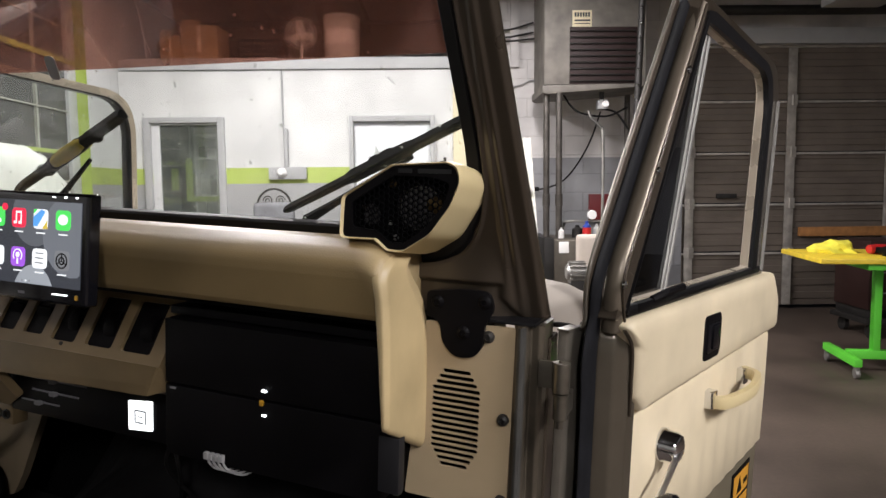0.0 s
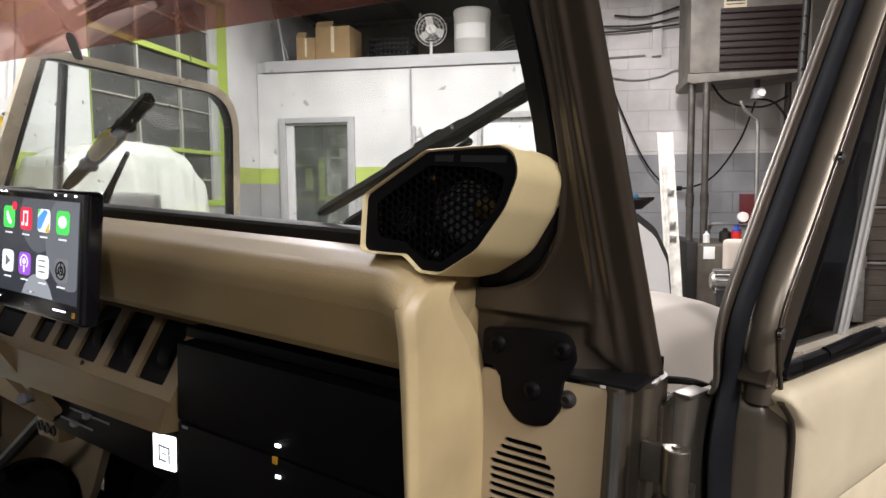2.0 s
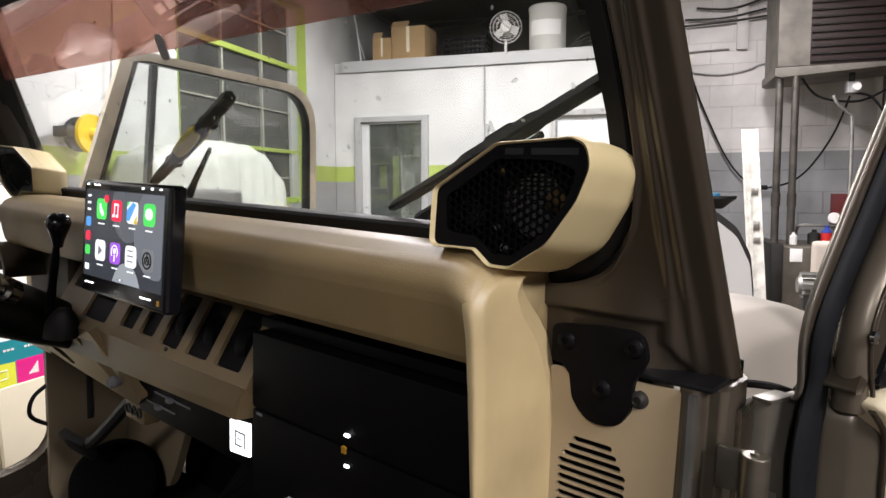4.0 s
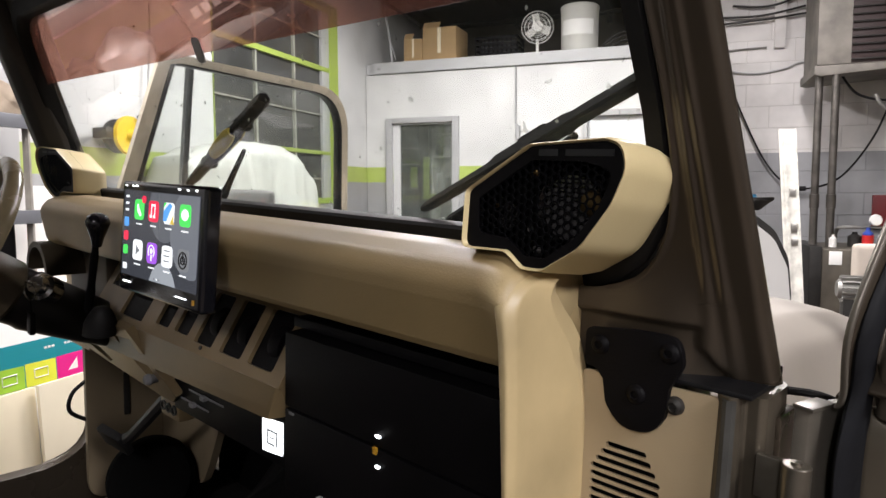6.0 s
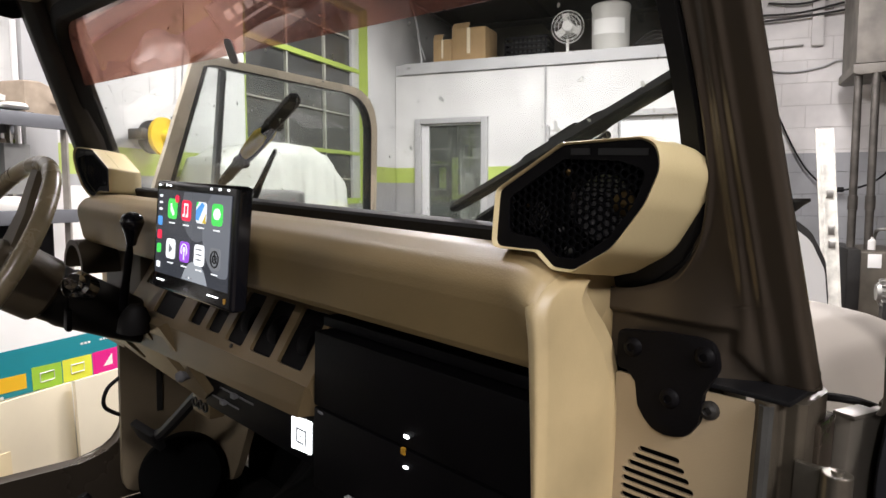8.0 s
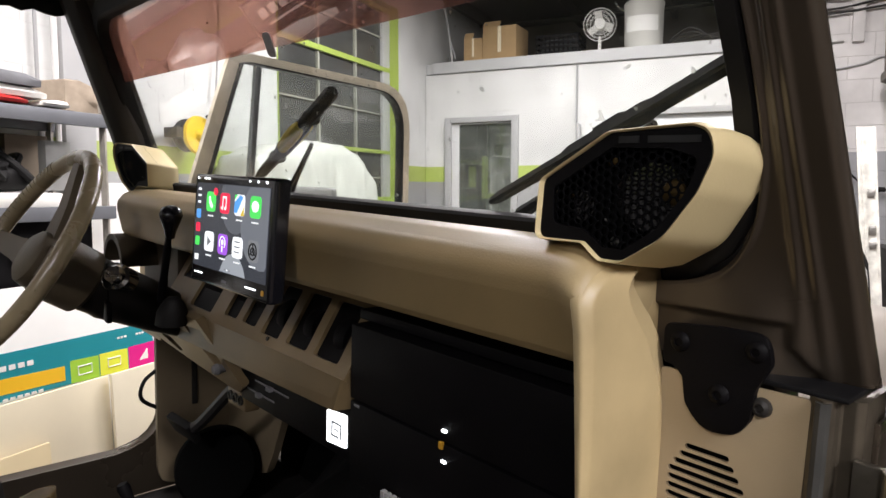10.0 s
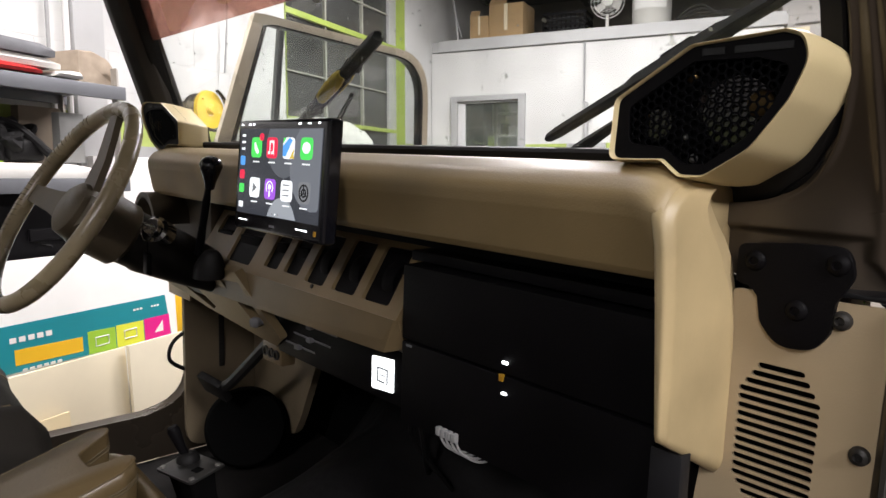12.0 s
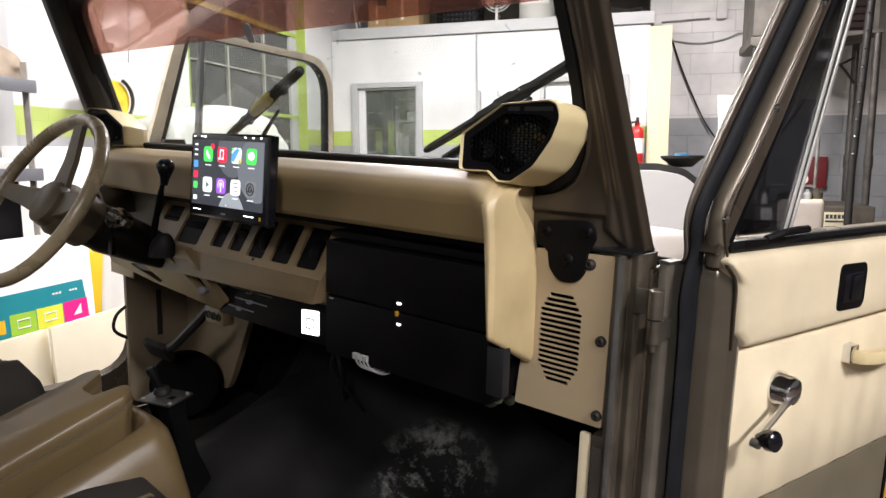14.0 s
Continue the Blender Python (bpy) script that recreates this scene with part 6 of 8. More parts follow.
vg = part("vent_glass", bm, M_smoke, pdoor, "smoked vent window glass")
vg.visible_shadow = False
bm = B()
tube(bm, smooth_path([(0.12, yy(0.0), 1.206), (0.15, yy(-0.012), 1.216), (0.205, yy(-0.014), 1.218)], 5), 0.006, 8)
box(bm, 0.06, 0.17, -0.004, 0.012, 1.194, 1.208, 0.004)
part("vent_latch", bm, M_black, pdoor, "black vent window latch")
part("belt_moulding", slab(0.03, 0.72, -0.003, 0.016, 1.192, 1.208, 0.004), M_dimseal, pdoor, "black belt line rubber")
LINING = []
# Thin dark strip drawn as the shadow line between pad and door edge.
edge_line([(0.050, -0.004, 1.05), (0.047, -0.005, 1.10), (0.043, -0.005, 1.150), (0.020, -0.003, 1.176)], 0.0022, 0.0030, M_bronze, "pad_shadow_strip", "dark strip standing in for the shadow beside the lining")
# upper pad
bm = B()
up = rounded([(0.016, 1.182), (0.046, 1.150), (0.053, 1.075), (0.078, 1.050), (0.872, 1.052), (0.868, 1.120), (0.815, 1.186), (0.03, 1.190)], [0.008, 0.02, 0.015, 0.010, 0.012, 0.03, 0.03, 0.008], 5)
cs, cz = 0.45, 1.12
loft(bm, [[(cs + (s - cs) * k, yy(v), cz + (z - cz) * kz) for s, z in up] for k, kz, v in ((0.99, 0.97, 0.01), (1.0, 1.0, 0.0), (1.0, 1.0, -0.014), (0.993, 0.96, -0.021), (0.975, 0.85, -0.025), (0.9, 0.5, -0.026))])
LINING.append(part("upper_pad", bm, M_cream, pdoor, "cream vinyl upper door pad", 60))
# pleated lower card
bm = B()
n = 44
loops = []
for k in range(n + 1):
    s = 0.076 + (0.868 - 0.076) * k / n
    w = 0.0016 * math.cos(2 * math.pi * k / 4.4) if 0.12 < s < 0.82 else 0
    e = 0.004 if k in (0, n) else 0.0
    loops.append([(s, yy(-0.004 + e), 0.775), (s, yy(-0.011 - w + e), 0.785), (s, yy(-0.012 - w + e), 0.90), (s, yy(-0.011 - w + e), 1.035), (s, yy(-0.005 + e), 1.046), (s, yy(0.012), 1.046), (s, yy(0.012), 0.775)])
loft(bm, loops)
LINING.append(part("lower_card", bm, M_cream, pdoor, "cream pleated vinyl door card", 60))
LINING.append(part("lower_plate", slab(0.076, 0.86, -0.002, 0.012, 0.53, 0.772, 0.006), mat("olive_bronze_door", (0.17, 0.147, 0.10), 0.40, 0.2, 0.15, 9, 0.05), pdoor, "olive bronze bare lower door"))
bm = slab(0.665, 0.80, -0.0045, -0.001, 0.62, 0.752, 0.001)
M_orange = mat("orange_print", (0.62, 0.30, 0.03), 0.5, 0, 0.08, 10, 0)
stk = part("warning_sticker", bm, M_black, pdoor, "black and orange sticker with unreadable lines")
for z0, z1 in ((0.690, 0.743), (0.630, 0.682)):
    field = part("sticker_field", slab(0.676, 0.790, -0.0052, -0.0043, z0, z1, 0), M_orange, stk, "orange printed field")
    part("print_symbol", prism(B(), [(0.70, z0 + 0.008), (0.74, z0 + 0.008), (0.72, z1 - 0.008)], lambda x, z: (x, -0.0052, z), lambda x, z: (x, -0.0058, z)), M_black, field)
    part("print_bar", slab(0.752, 0.782, -0.0058, -0.0052, z0 + 0.016, z0 + 0.028, 0), M_black, field)
# latch, pull, winder
lb = part("latch_bezel", prism(B(), rounded([(0.356, 1.076), (0.447, 1.074), (0.447, 1.152), (0.356, 1.154)], 0.012, 5), lambda s, z: (s, -0.020, z), lambda s, z: (s, -0.028, z), 0.003), M_black, pdoor, "black door release bezel")
bm = B()
box(bm, 0.370, 0.434, -0.0295, -0.0275, 1.088, 1.138, 0.001)
box(bm, 0.392, 0.430, -0.0325, -0.029, 1.092, 1.134, 0.003)
part("release_lever", bm, M_gloss, lb, "black release lever")
bm = B()
hp = smooth_path([(0.445, -0.018, 0.986), (0.46, -0.045, 0.986), (0.55, -0.062, 0.990), (0.64, -0.050, 0.994), (0.662, -0.018, 0.996)], 5)
loops = []
for k, p in enumerate(hp):
    a = hp[max(k - 1, 0)]
    b = hp[min(k + 1, len(hp) - 1)]
    d = (b - a).normalized()
    nn = Vector((-d.y, d.x, 0))
    loops.append([p + nn * 0.006 + Vector((0, 0, 0.011)), p + nn * 0.009, p + nn * 0.006 - Vector((0, 0, 0.011)), p - nn * 0.006 - Vector((0, 0, 0.011)), p - nn * 0.009, p - nn * 0.006 + Vector((0, 0, 0.011))])
loft(bm, loops)
pull = part("pull_handle", bm, M_pod, pdoor, "cream strap pull handle", 60)
for s in (0.445, 0.655):
    part("end_cap", slab(s - 0.014, s + 0.012, -0.028, -0.010, 0.974, 1.006, 0.003), M_chrome, pull, "chrome end cap")
bm = lathe(B(), [(0.027, 0.0), (0.027, 0.006), (0.024, 0.010), (0.0235, 0.024), (0.020, 0.030), (0.012, 0.033), (0.0, 0.034)], pose(0.243, -0.012, 0.968, 90, 0, 0), 28)
wind = part("window_winder", bm, M_chrome, pdoor, "chrome window winder")
bm = B()
a, b = Vector((0.243, -0.040, 0.966)), Vector((0.145, -0.046, 0.924))
loft(bm, [[p + Vector((w, 0, 0)), p + Vector((w * 0.6, -0.006, 0)), p - Vector((w * 0.6, 0.006, 0)), p - Vector((w, 0, 0)), p + Vector((0, 0.004, 0))] for p, w in ((a, 0.013), (a.lerp(b, 0.4), 0.007), (a.lerp(b, 0.9), 0.006), (b, 0.008))])
part("winder_arm", bm, mat("satin_chrome", (0.75, 0.75, 0.76), 0.3, 1, 0.05, 12, 0.02), wind)
bm = lathe(B(), [(0.007, 0.0), (0.010, 0.006), (0.0155, 0.018), (0.015, 0.029), (0.009, 0.034), (0.0, 0.035)], pose(0.141, -0.047, 0.921, 78, 0, -8), 20)
part("winder_knob", bm, M_gloss, wind, "black winder knob")
bm = lathe(B(), [(0.007, 0), (0.007, 0.012), (0.0, 0.012)], pose(0.131, -0.044, 0.916, 90, -60, 0), 10)
part("winder_pin", bm, M_steel, wind)

for ob in LINING + [stk]:
    ob.matrix_local = pose(0, 0.010, 0)
lb.matrix_local = pose(-0.035, 0.010, 0)
pull.matrix_local = pose(-0.037, 0.010, 0)
wind.matrix_local = pose(-0.053, 0.010, 0)

# hinges on the passenger side
M_hinge = mat("worn_hinge_metal", (0.16, 0.145, 0.118), 0.30, 0.75, 0.3, 20, 0.08, 150)
for z in (1.10, 0.68):
    bm = B()
    lathe(bm, [(0.0, 0.0), (0.0105, 0.0), (0.0112, 0.0008), (0.0112, 0.0392), (0.0105, 0.040), (0.0045, 0.040), (0.0045, 0.0425), (0.0, 0.043)], pose(0.706, 0.049, z), 20)
    box(bm, 0.674, 0.706, 0.053, 0.060, z + 0.002, z + 0.038, 0.001)
    h = part("door_hinge", bm, M_hinge, jeep, "worn bronze door hinge barrel", 30)
    bm = lathe(B(), [(0.0, -0.036), (0.0085, -0.036), (0.0092, -0.0352), (0.0092, -0.0045), (0.0105, -0.004), (0.0105, -0.0018), (0.006, -0.0015), (0.006, 0.0)], pose(0.706, 0.049, z), 20)
    box(bm, 0.702, 0.714, 0.052, 0.092, z - 0.034, z - 0.005, 0.001)
    part("hinge_leaf", bm, M_hinge, h)
    bm = lathe(B(), [(0.0, -0.048), (0.004, -0.048), (0.005, -0.046), (0.005, -0.036), (0.0, -0.036)], pose(0.706, 0.049, z), 12)
    part("pin_tip", bm, M_hinge, h, "hinge pin tip")
bm = tube(B(), smooth_path([(0.66, 0.16, 1.165), (0.69, 0.20, 1.155), (0.74, 0.24, 1.125), (0.78, 0.22, 1.09)], 6), 0.004, 7)
part("door_cable", bm, M_soft, jeep, "black cable to the door")

D_ANG = math.degrees(math.atan2(0.984, -0.18))
ddoor, yy = door(pose(-0.95, 0.10, 0, 0, 0, D_ANG), 1, "bronze driver door swung fully open towards the front", True)
bm = prism(B(), rounded([(0.092, 1.208), (0.232, 1.624), (0.259, 1.628), (0.900, 1.606), (0.903, 1.208)], [0.004, 0.006, 0.01, 0.135, 0.004], 6), lambda s, z: (s, yy(0.022), z), lambda s, z: (s, yy(0.026), z))
dg = part("door_glass", bm, M_doorglass, ddoor, "clear side window glass")
dg.visible_shadow = False
M_ventbar = mat("grey_blue_bar", (0.21, 0.22, 0.22), 0.45, 0.2, 0.15, 12, 0.05)
pts = [(0.250, 1.208), (0.270, 1.208), (0.305, 1.622), (0.285, 1.624)]
part("division_bar", prism(B(), pts, lambda s, z: (s, yy(0.010), z), lambda s, z: (s, yy(0.026), z), 0.003), M_ventbar, ddoor, "grey vent window bar")
part("mirror_bracket", prism(B(), [(0.02, 1.195), (0.21, 1.195), (0.17, 1.31), (0.10, 1.31)], lambda s, z: (s, yy(0.056), z), lambda s, z: (s, yy(0.075), z), 0.006), M_bronze, ddoor, "bronze mirror sail plate")

# ---- things in the workshop ----
# storage rack along the left wall
rack = thing("storage_rack", at(-3.0, 0.55), "blue-grey steel storage rack loaded with sheets and parts", "rack")
for x in (0.02, 0.38):
    for y in (0.02, 1.95):
        bm = B()
        prism(bm, [(x - 0.018, y - 0.018), (x + 0.018, y - 0.018), (x + 0.018, y - 0.013), (x - 0.013, y - 0.013), (x - 0.013, y + 0.018), (x - 0.018, y + 0.018)], lambda a, b: (a, b, 0), lambda a, b: (a, b, 1.74))
        for k in range(28):
            box(bm, x - 0.006, x + 0.006, y - 0.0195, y - 0.0175, 0.10 + 0.058 * k, 0.125 + 0.058 * k)
        part("upright", bm, M_gstile, rack, "perforated steel upright")
for z in (0.30, 0.78, 1.235, 1.645):
    bm = B()
    box(bm, 0.0, 0.405, 0.0, 1.97, z - 0.005, z + 0.012)
    box(bm, 0.385, 0.41, 0.0, 1.97, z - 0.045, z + 0.014, 0.003)
    box(bm, 0.0, 0.02, 0.0, 1.97, z - 0.045, z + 0.012, 0.003)
    part("shelf", bm, M_rackgrey, rack)


def sheet_stack(u, o, z, w, l, layers, seed):
    rnd = random.Random(seed)
    for m, h, label in layers:
        bm = B()
        n = 10
        a, b = rnd.uniform(-0.015, 0.015), rnd.uniform(-0.03, 0.03)
        loops = []
        for k in range(n + 1):
            y = l * k / n
            e = 0.35 if k in (0, n) else 1.0
            sag = 0.006 * math.sin(3.1 * k / n + seed)
            loops.append([(0, y + b, 0), (w + a, y + b, 0), (w + a + 0.01 * e, y + b, h * 0.5), (w + a, y + b, h * e + sag), (0, y + b, h * e)])
        loft(bm, loops)
        solid("folded_sheet", bm, m, at(u, o, z), label, "sheet", "sheets on the rack", angle=50)
        z += h + 0.003


M_wht = mat("white_felt", (0.72, 0.70, 0.66), 0.9, 0, 0.05, 8, 0.2, 100)
sheet_stack(-2.98, 1.55, 1.659, 0.36, 0.80, [(M_soft, 0.010, "black rubber sheet on the rack")], 3)
sheet_stack(-2.98, 1.56, 1.672, 0.355, 0.16, [(M_wht, 0.018, "narrow white folded strip on the rack")], 2)
sheet_stack(-2.98, 1.78, 1.672, 0.37, 0.34, [(M_red, 0.024, "red folded vinyl sheet on the rack")], 1)
sheet_stack(-2.98, 2.18, 1.672, 0.36, 0.12, [(M_wht, 0.020, "narrow white folded strip on the rack")], 6)
sheet_stack(-2.98, 1.55, 1.700, 0.36, 0.66, [(M_wht, 0.04, "white folded felt sheet on the rack"), (M_greydark, 0.05, "grey folded carpet sheet on the rack")], 1)
sheet_stack(-2.98, 0.65, 1.659, 0.36, 0.80, [(M_wht, 0.05, "white folded felt sheet on the rack"), (M_greydark, 0.06, "grey folded carpet sheet on the rack")], 4)
bm = B()
sec = rounded([(0, 0), (0.20, 0), (0.205, 0.06), (0.16, 0.125), (0.08, 0.15), (0, 0.145)], [0, 0.01, 0.04, 0.06, 0.06, 0.01], 5)
loft(bm, [[(x, y * k, z * k) for y, z in sec] for x, k in ((0, 0.97), (0.01, 1), (0.15, 1.02), (0.30, 1), (0.315, 0.95))])
solid("folded_carpet", bm, mat("tan_carpet", (0.36, 0.29, 0.22), 0.95, 0, 0.15, 20, 0.5, 200), at(-2.97, 2.335, 1.6585), "tan carpet piece folded over at the rack's end", "carpet", angle=60)
sheet_stack(-2.98, 0.70, 1.25, 0.37, 1.75, [(M_wht, 0.06, "thick white foam board on the rack")], 7)
bm = B()
box(bm, 0, 0.28, 0, 0.36, 0, 0.05, 0.008, 2, pose(0, 0, 0, 0, 6, 8))
solid("printed_packet", bm, M_lime, at(-2.93, 1.62, 1.325), "lime and brown printed packet lying on foam", "packet")
bm = B()
box(bm, 0, 0.24, 0, 0.20, 0, 0.03, 0.006, 2, pose(0, 0, 0, 8, 10, 20))
solid("cardboard_flap", bm, M_card, at(-2.90, 1.55, 1.385), "torn brown cardboard on the packet", "cardboard")
rnd = random.Random(5)
for k in range(6):
    bm = B()
    w, d, h = rnd.uniform(0.12, 0.3), rnd.uniform(0.15, 0.3), rnd.uniform(0.1, 0.2)
    box(bm, 0, w, 0, d, 0, h, 0.02, 3)
    tube(bm, smooth_path([(w * 0.2, 0.02, h), (w * 0.5, d * 0.3, h + 0.05), (w * 0.7, d * 0.8, h)], 5), 0.012, 7)
    solid("machine_part", bm, M_black, at(-2.97 + rnd.uniform(0, 0.06), 0.62 + 0.29 * k, 0.797 if k % 2 else 0.316, 0), "black boxed machine part with a hose on the rack", "machine part", "parts on the rack")
for k, (o, w, h) in enumerate(((1.55, 0.28, 0.17), (1.98, 0.2, 0.16))):
    bm = B()
    tube(bm, smooth_path([(0.05, 0, 0.0), (0.1, 0.05, h), (0.25, w * 0.5, h * 0.9), (0.33, w, 0.02)], 6), 0.018, 8)
    box(bm, 0.05, 0.3, 0.04, w, 0, h * 0.6, 0.03, 3)
    solid("engine_hose", bm, M_soft, at(-2.97, o, 1.318 + 0.0), "black rubber hose and bracket on foam", "hose", "parts on the rack")
bm = B()
box(bm, 0, 0.05, 0, 0.20, 0, 0.25, 0.003)
solid("card_box", bm, mat("dull_card", (0.2, 0.16, 0.12), 0.85, 0, 0.15, 9), at(-2.95, 2.22, 1.318), "small brown cardboard box on the rack", "box")
bm = B()
box(bm, 0, 0.05, 0, 0.12, 0, 0.22, 0.002)
solid("white_folder", bm, mat("grey_plastic_sheet", (0.3, 0.3, 0.29), 0.4, 0, 0.12, 9), at(-2.80, 2.30, 1.318), "grey plastic folder standing on the rack", "folder")
# black printed carton further along
ct = thing("printed_carton", at(-2.80, 0.72, 1.318), "black carton with pale lettering on the rack", "carton")
part("carton", slab(0, 0.18, 0, 0.30, 0, 0.16, 0.003), M_ink, ct)
bm = B()
for k in range(5):
    box(bm, 0.18, 0.182, 0.03 + 0.048 * k, 0.065 + 0.048 * k, 0.075, 0.115)
box(bm, 0.18, 0.182, 0.06, 0.24, 0.04, 0.05)
part("print_bars", bm, M_paper, ct, "pale lettering bars")
bm = B()
bmesh.ops.create_icosphere(bm, subdivisions=3, radius=0.12)
for v in bm.verts:
    v.co *= 1 + 0.35 * noise.noise(v.co * 14)
    v.co.z = max(v.co.z * 0.9, -0.08)
solid("plastic_bag", bm, M_white, at(-2.76, 1.30, 1.40), "crumpled white plastic bag on the rack", "bag", angle=20)

# flat television carton leaning on the rack, boards in front
tv = thing("television_carton", at(-2.585, 0.75) @ pose(0, 0, 0, 0, -2, 0), "white television carton with teal print leaning on the rack", "carton")
part("carton", slab(0.0, 0.13, 0.0, 1.90, 0.01, 0.93, 0.004), M_paper, tv)
def tvq(name, pts, m, d=0.0, label=""):
    return part(name, prism(B(), pts, lambda y, z: (0.1305 + d, y - 0.75, z), lambda y, z: (0.1325 + d, y - 0.75, z)), m, tv, label)


tvq("print_band", [(1.35, 0.53), (2.61, 0.505), (2.585, 0.70), (1.33, 0.70)], M_teal, 0, "teal printed band")
tvq("print_bar", [(1.855, 0.545), (2.14, 0.535), (2.14, 0.595), (1.855, 0.605)], M_yellow, 0.001, "yellow bar")
tvq("print_tile", [(2.165, 0.515), (2.30, 0.51), (2.30, 0.605), (2.165, 0.61)], M_lime, 0.001, "green tile")
tvq("print_tile", [(2.305, 0.512), (2.45, 0.507), (2.45, 0.605), (2.305, 0.608)], M_citron, 0.001, "yellow-green tile")
tvq("print_tile", [(2.455, 0.507), (2.605, 0.502), (2.60, 0.608), (2.455, 0.607)], M_pink, 0.001, "magenta tile")
for y0, y1, z0, z1, n in ((1.84, 2.02, 0.632, 0.652, 5), (2.40, 2.455, 0.655, 0.664, 3), (2.50, 2.55, 0.655, 0.664, 3), (1.88, 2.05, 0.515, 0.527, 6)):
    w = (y1 - y0) / n
    bm = B()
    for k in range(n):
        box(bm, 0.1325, 0.1338, y0 - 0.75 + k * w, y0 - 0.75 + k * w + w * 0.7, z0, z1)
    part("print_lettering", bm, M_paper, tv, "small white printed lettering")
for cy, m in ((2.232, M_paper), (2.377, M_paper)):
    bm = B()
    tube(bm, [(0.1338, cy - 0.75 + a, 0.56 + b) for a, b in ((-0.032, -0.018), (0.032, -0.018), (0.032, 0.018), (-0.032, 0.018))], 0.003, 5, True)
    part("print_symbol", bm, m, tv)
tvq("print_symbol", [(2.51, 0.535), (2.56, 0.535), (2.56, 0.585)], M_paper, 0.002)
bm = slab(0.0, 0.018, 0.0, 1.35, 0.0, 0.525, 0.002)
solid("board", bm, M_ply, at(-2.41, 0.95) @ pose(0, 0, 0, 0, -3, 0), "pale plywood board leaning low against cartons", "board", "leaning boards")
bm = slab(0.0, 0.018, 0.0, 0.62, 0.0, 0.535, 0.002)
solid("board", bm, M_creamcard, at(-2.375, 2.29) @ pose(0, 0, 0, 0, -3, 0), "cream board leaning low against cartons", "board", "leaning boards")
bm = slab(0.0, 0.012, 0.0, 0.57, 0.0, 0.345, 0.002)
solid("board", bm, M_tanoff, at(-2.36, 1.42) @ pose(0, 0, 0, 0, -4, 0), "small tan offcut leaning on the boards", "board", "leaning boards")
bm = tube(B(), [(0, 0, 0), (0.02, 0.02, 0.5), (0.05, 0.05, 1.0)], 0.055, 16)
solid("paper_roll", bm, M_paper, at(-2.52, 2.78), "white paper roll leaning beside the rack", "roll")
bm = slab(0, 0.13, 0, 0.20, 0.40, 0.78, 0.006)
box(bm, 0, 0.13, 0, 0.20, 0.0, 0.39, 0.006)
solid("parts_bin", bm, M_yellow, at(-2.90, 2.86), "yellow stacked parts bins by the wall", "bin")
bm = slab(0, 0.05, 0, 0.60, 0.0, 1.36, 0.004)
solid("display_board", bm, M_paper, at(-3.0, 2.62), "white board standing against the wall", "board")
bm = slab(0, 0.30, 0, 0.55, 0, 0.41, 0.02, 3)
box(bm, 0.30, 0.315, 0.16, 0.40, 0.20, 0.25, 0.006)
solid("equipment_case", bm, M_black, at(-2.97, 1.91, 0.7925), "black equipment case on the lower rack shelf", "case")
# black castings crammed on the rack
for k, (o, z, r, sx, sy, sz) in enumerate(((1.78, 1.40, 0.16, 0.9, 1.2, 0.75), (2.06, 1.39, 0.15, 1.0, 1.0, 0.8), (1.45, 1.40, 0.15, 0.9, 1.0, 0.7), (1.40, 0.97, 0.20, 0.85, 1.3, 0.95), (1.85, 0.97, 0.21, 0.8, 1.2, 0.95), (2.27, 0.95, 0.19, 0.9, 1.15, 0.95))):
    bm = B()
    bmesh.ops.create_icosphere(bm, subdivisions=4, radius=r)
    for v in bm.verts:
        d = v.co.normalized()
        v.co *= 0.85 + 0.35 * noise.noise(d * 2.3 + Vector((k, 0, 0))) + 0.16 * noise.noise(d * 7 + Vector((0, k, 0)))
        v.co = Vector((v.co.x * sx, v.co.y * sy, max(v.co.z * sz, -r * sz * 0.55)))
    low_z = min(v.co.z for v in bm.verts)
    rest = 1.3185 if z > 1.2 else 0.7925
    for j in range(3):
        a0 = 2.1 * j + k
        tube(bm, smooth_path([(r * 0.5 * math.cos(a0), r * 0.6 * math.sin(a0), 0), (r * 0.8 * math.cos(a0), r * 0.9 * math.sin(a0), r * 0.5), (r * 0.4 * math.cos(a0 + 1), r * math.sin(a0 + 1), r * 0.55)], 5), 0.013, 7)
    solid("engine_casting", bm, M_soft, at(-2.80, o, rest - low_z), "black engine casting with brackets on the rack", "engine part", "parts on the rack", angle=45)
# pilaster and conduit on the left wall
bm = B()
box(bm, WL - 0.004, WL + 0.03, 2.585, 2.755, 1.30, 3.5, 0.004)
structure("pilaster", bm, M_fascia, "grey painted flat pilaster on the block wall", "pilaster")
bm = tube(B(), [(0, 0, 0), (0, 0, 2.1)], 0.009, 8)
solid("wall_conduit", bm, M_grey, at(WL + 0.012, 2.462, 1.38), "thin grey conduit running up the wall", "conduit", "wall conduits")
bm = tube(B(), [(0, 0, 0), (0, 0, 2.1)], 0.014, 8)
solid("wall_conduit", bm, M_white, at(WL + 0.016, 2.555, 1.38), "white painted conduit running up the wall", "conduit", "wall conduits")
# hose reel on the wall
reel = thing("hose_reel", at(-2.98, 3.345, 1.645) @ Matrix.Diagonal((1, 0.72, 0.72, 1)), "yellow hose reel with dark rim on the wall", "reel")
bm = lathe(B(), [(0.0, 0.0), (0.13, 0.0), (0.135, 0.01), (0.135, 0.03), (0.12, 0.04), (0.12, 0.07), (0.0, 0.07)], pose(0, 0, 0, 0, 90, 0), 28)
part("back_disc", bm, M_dark, reel, "dark back disc")
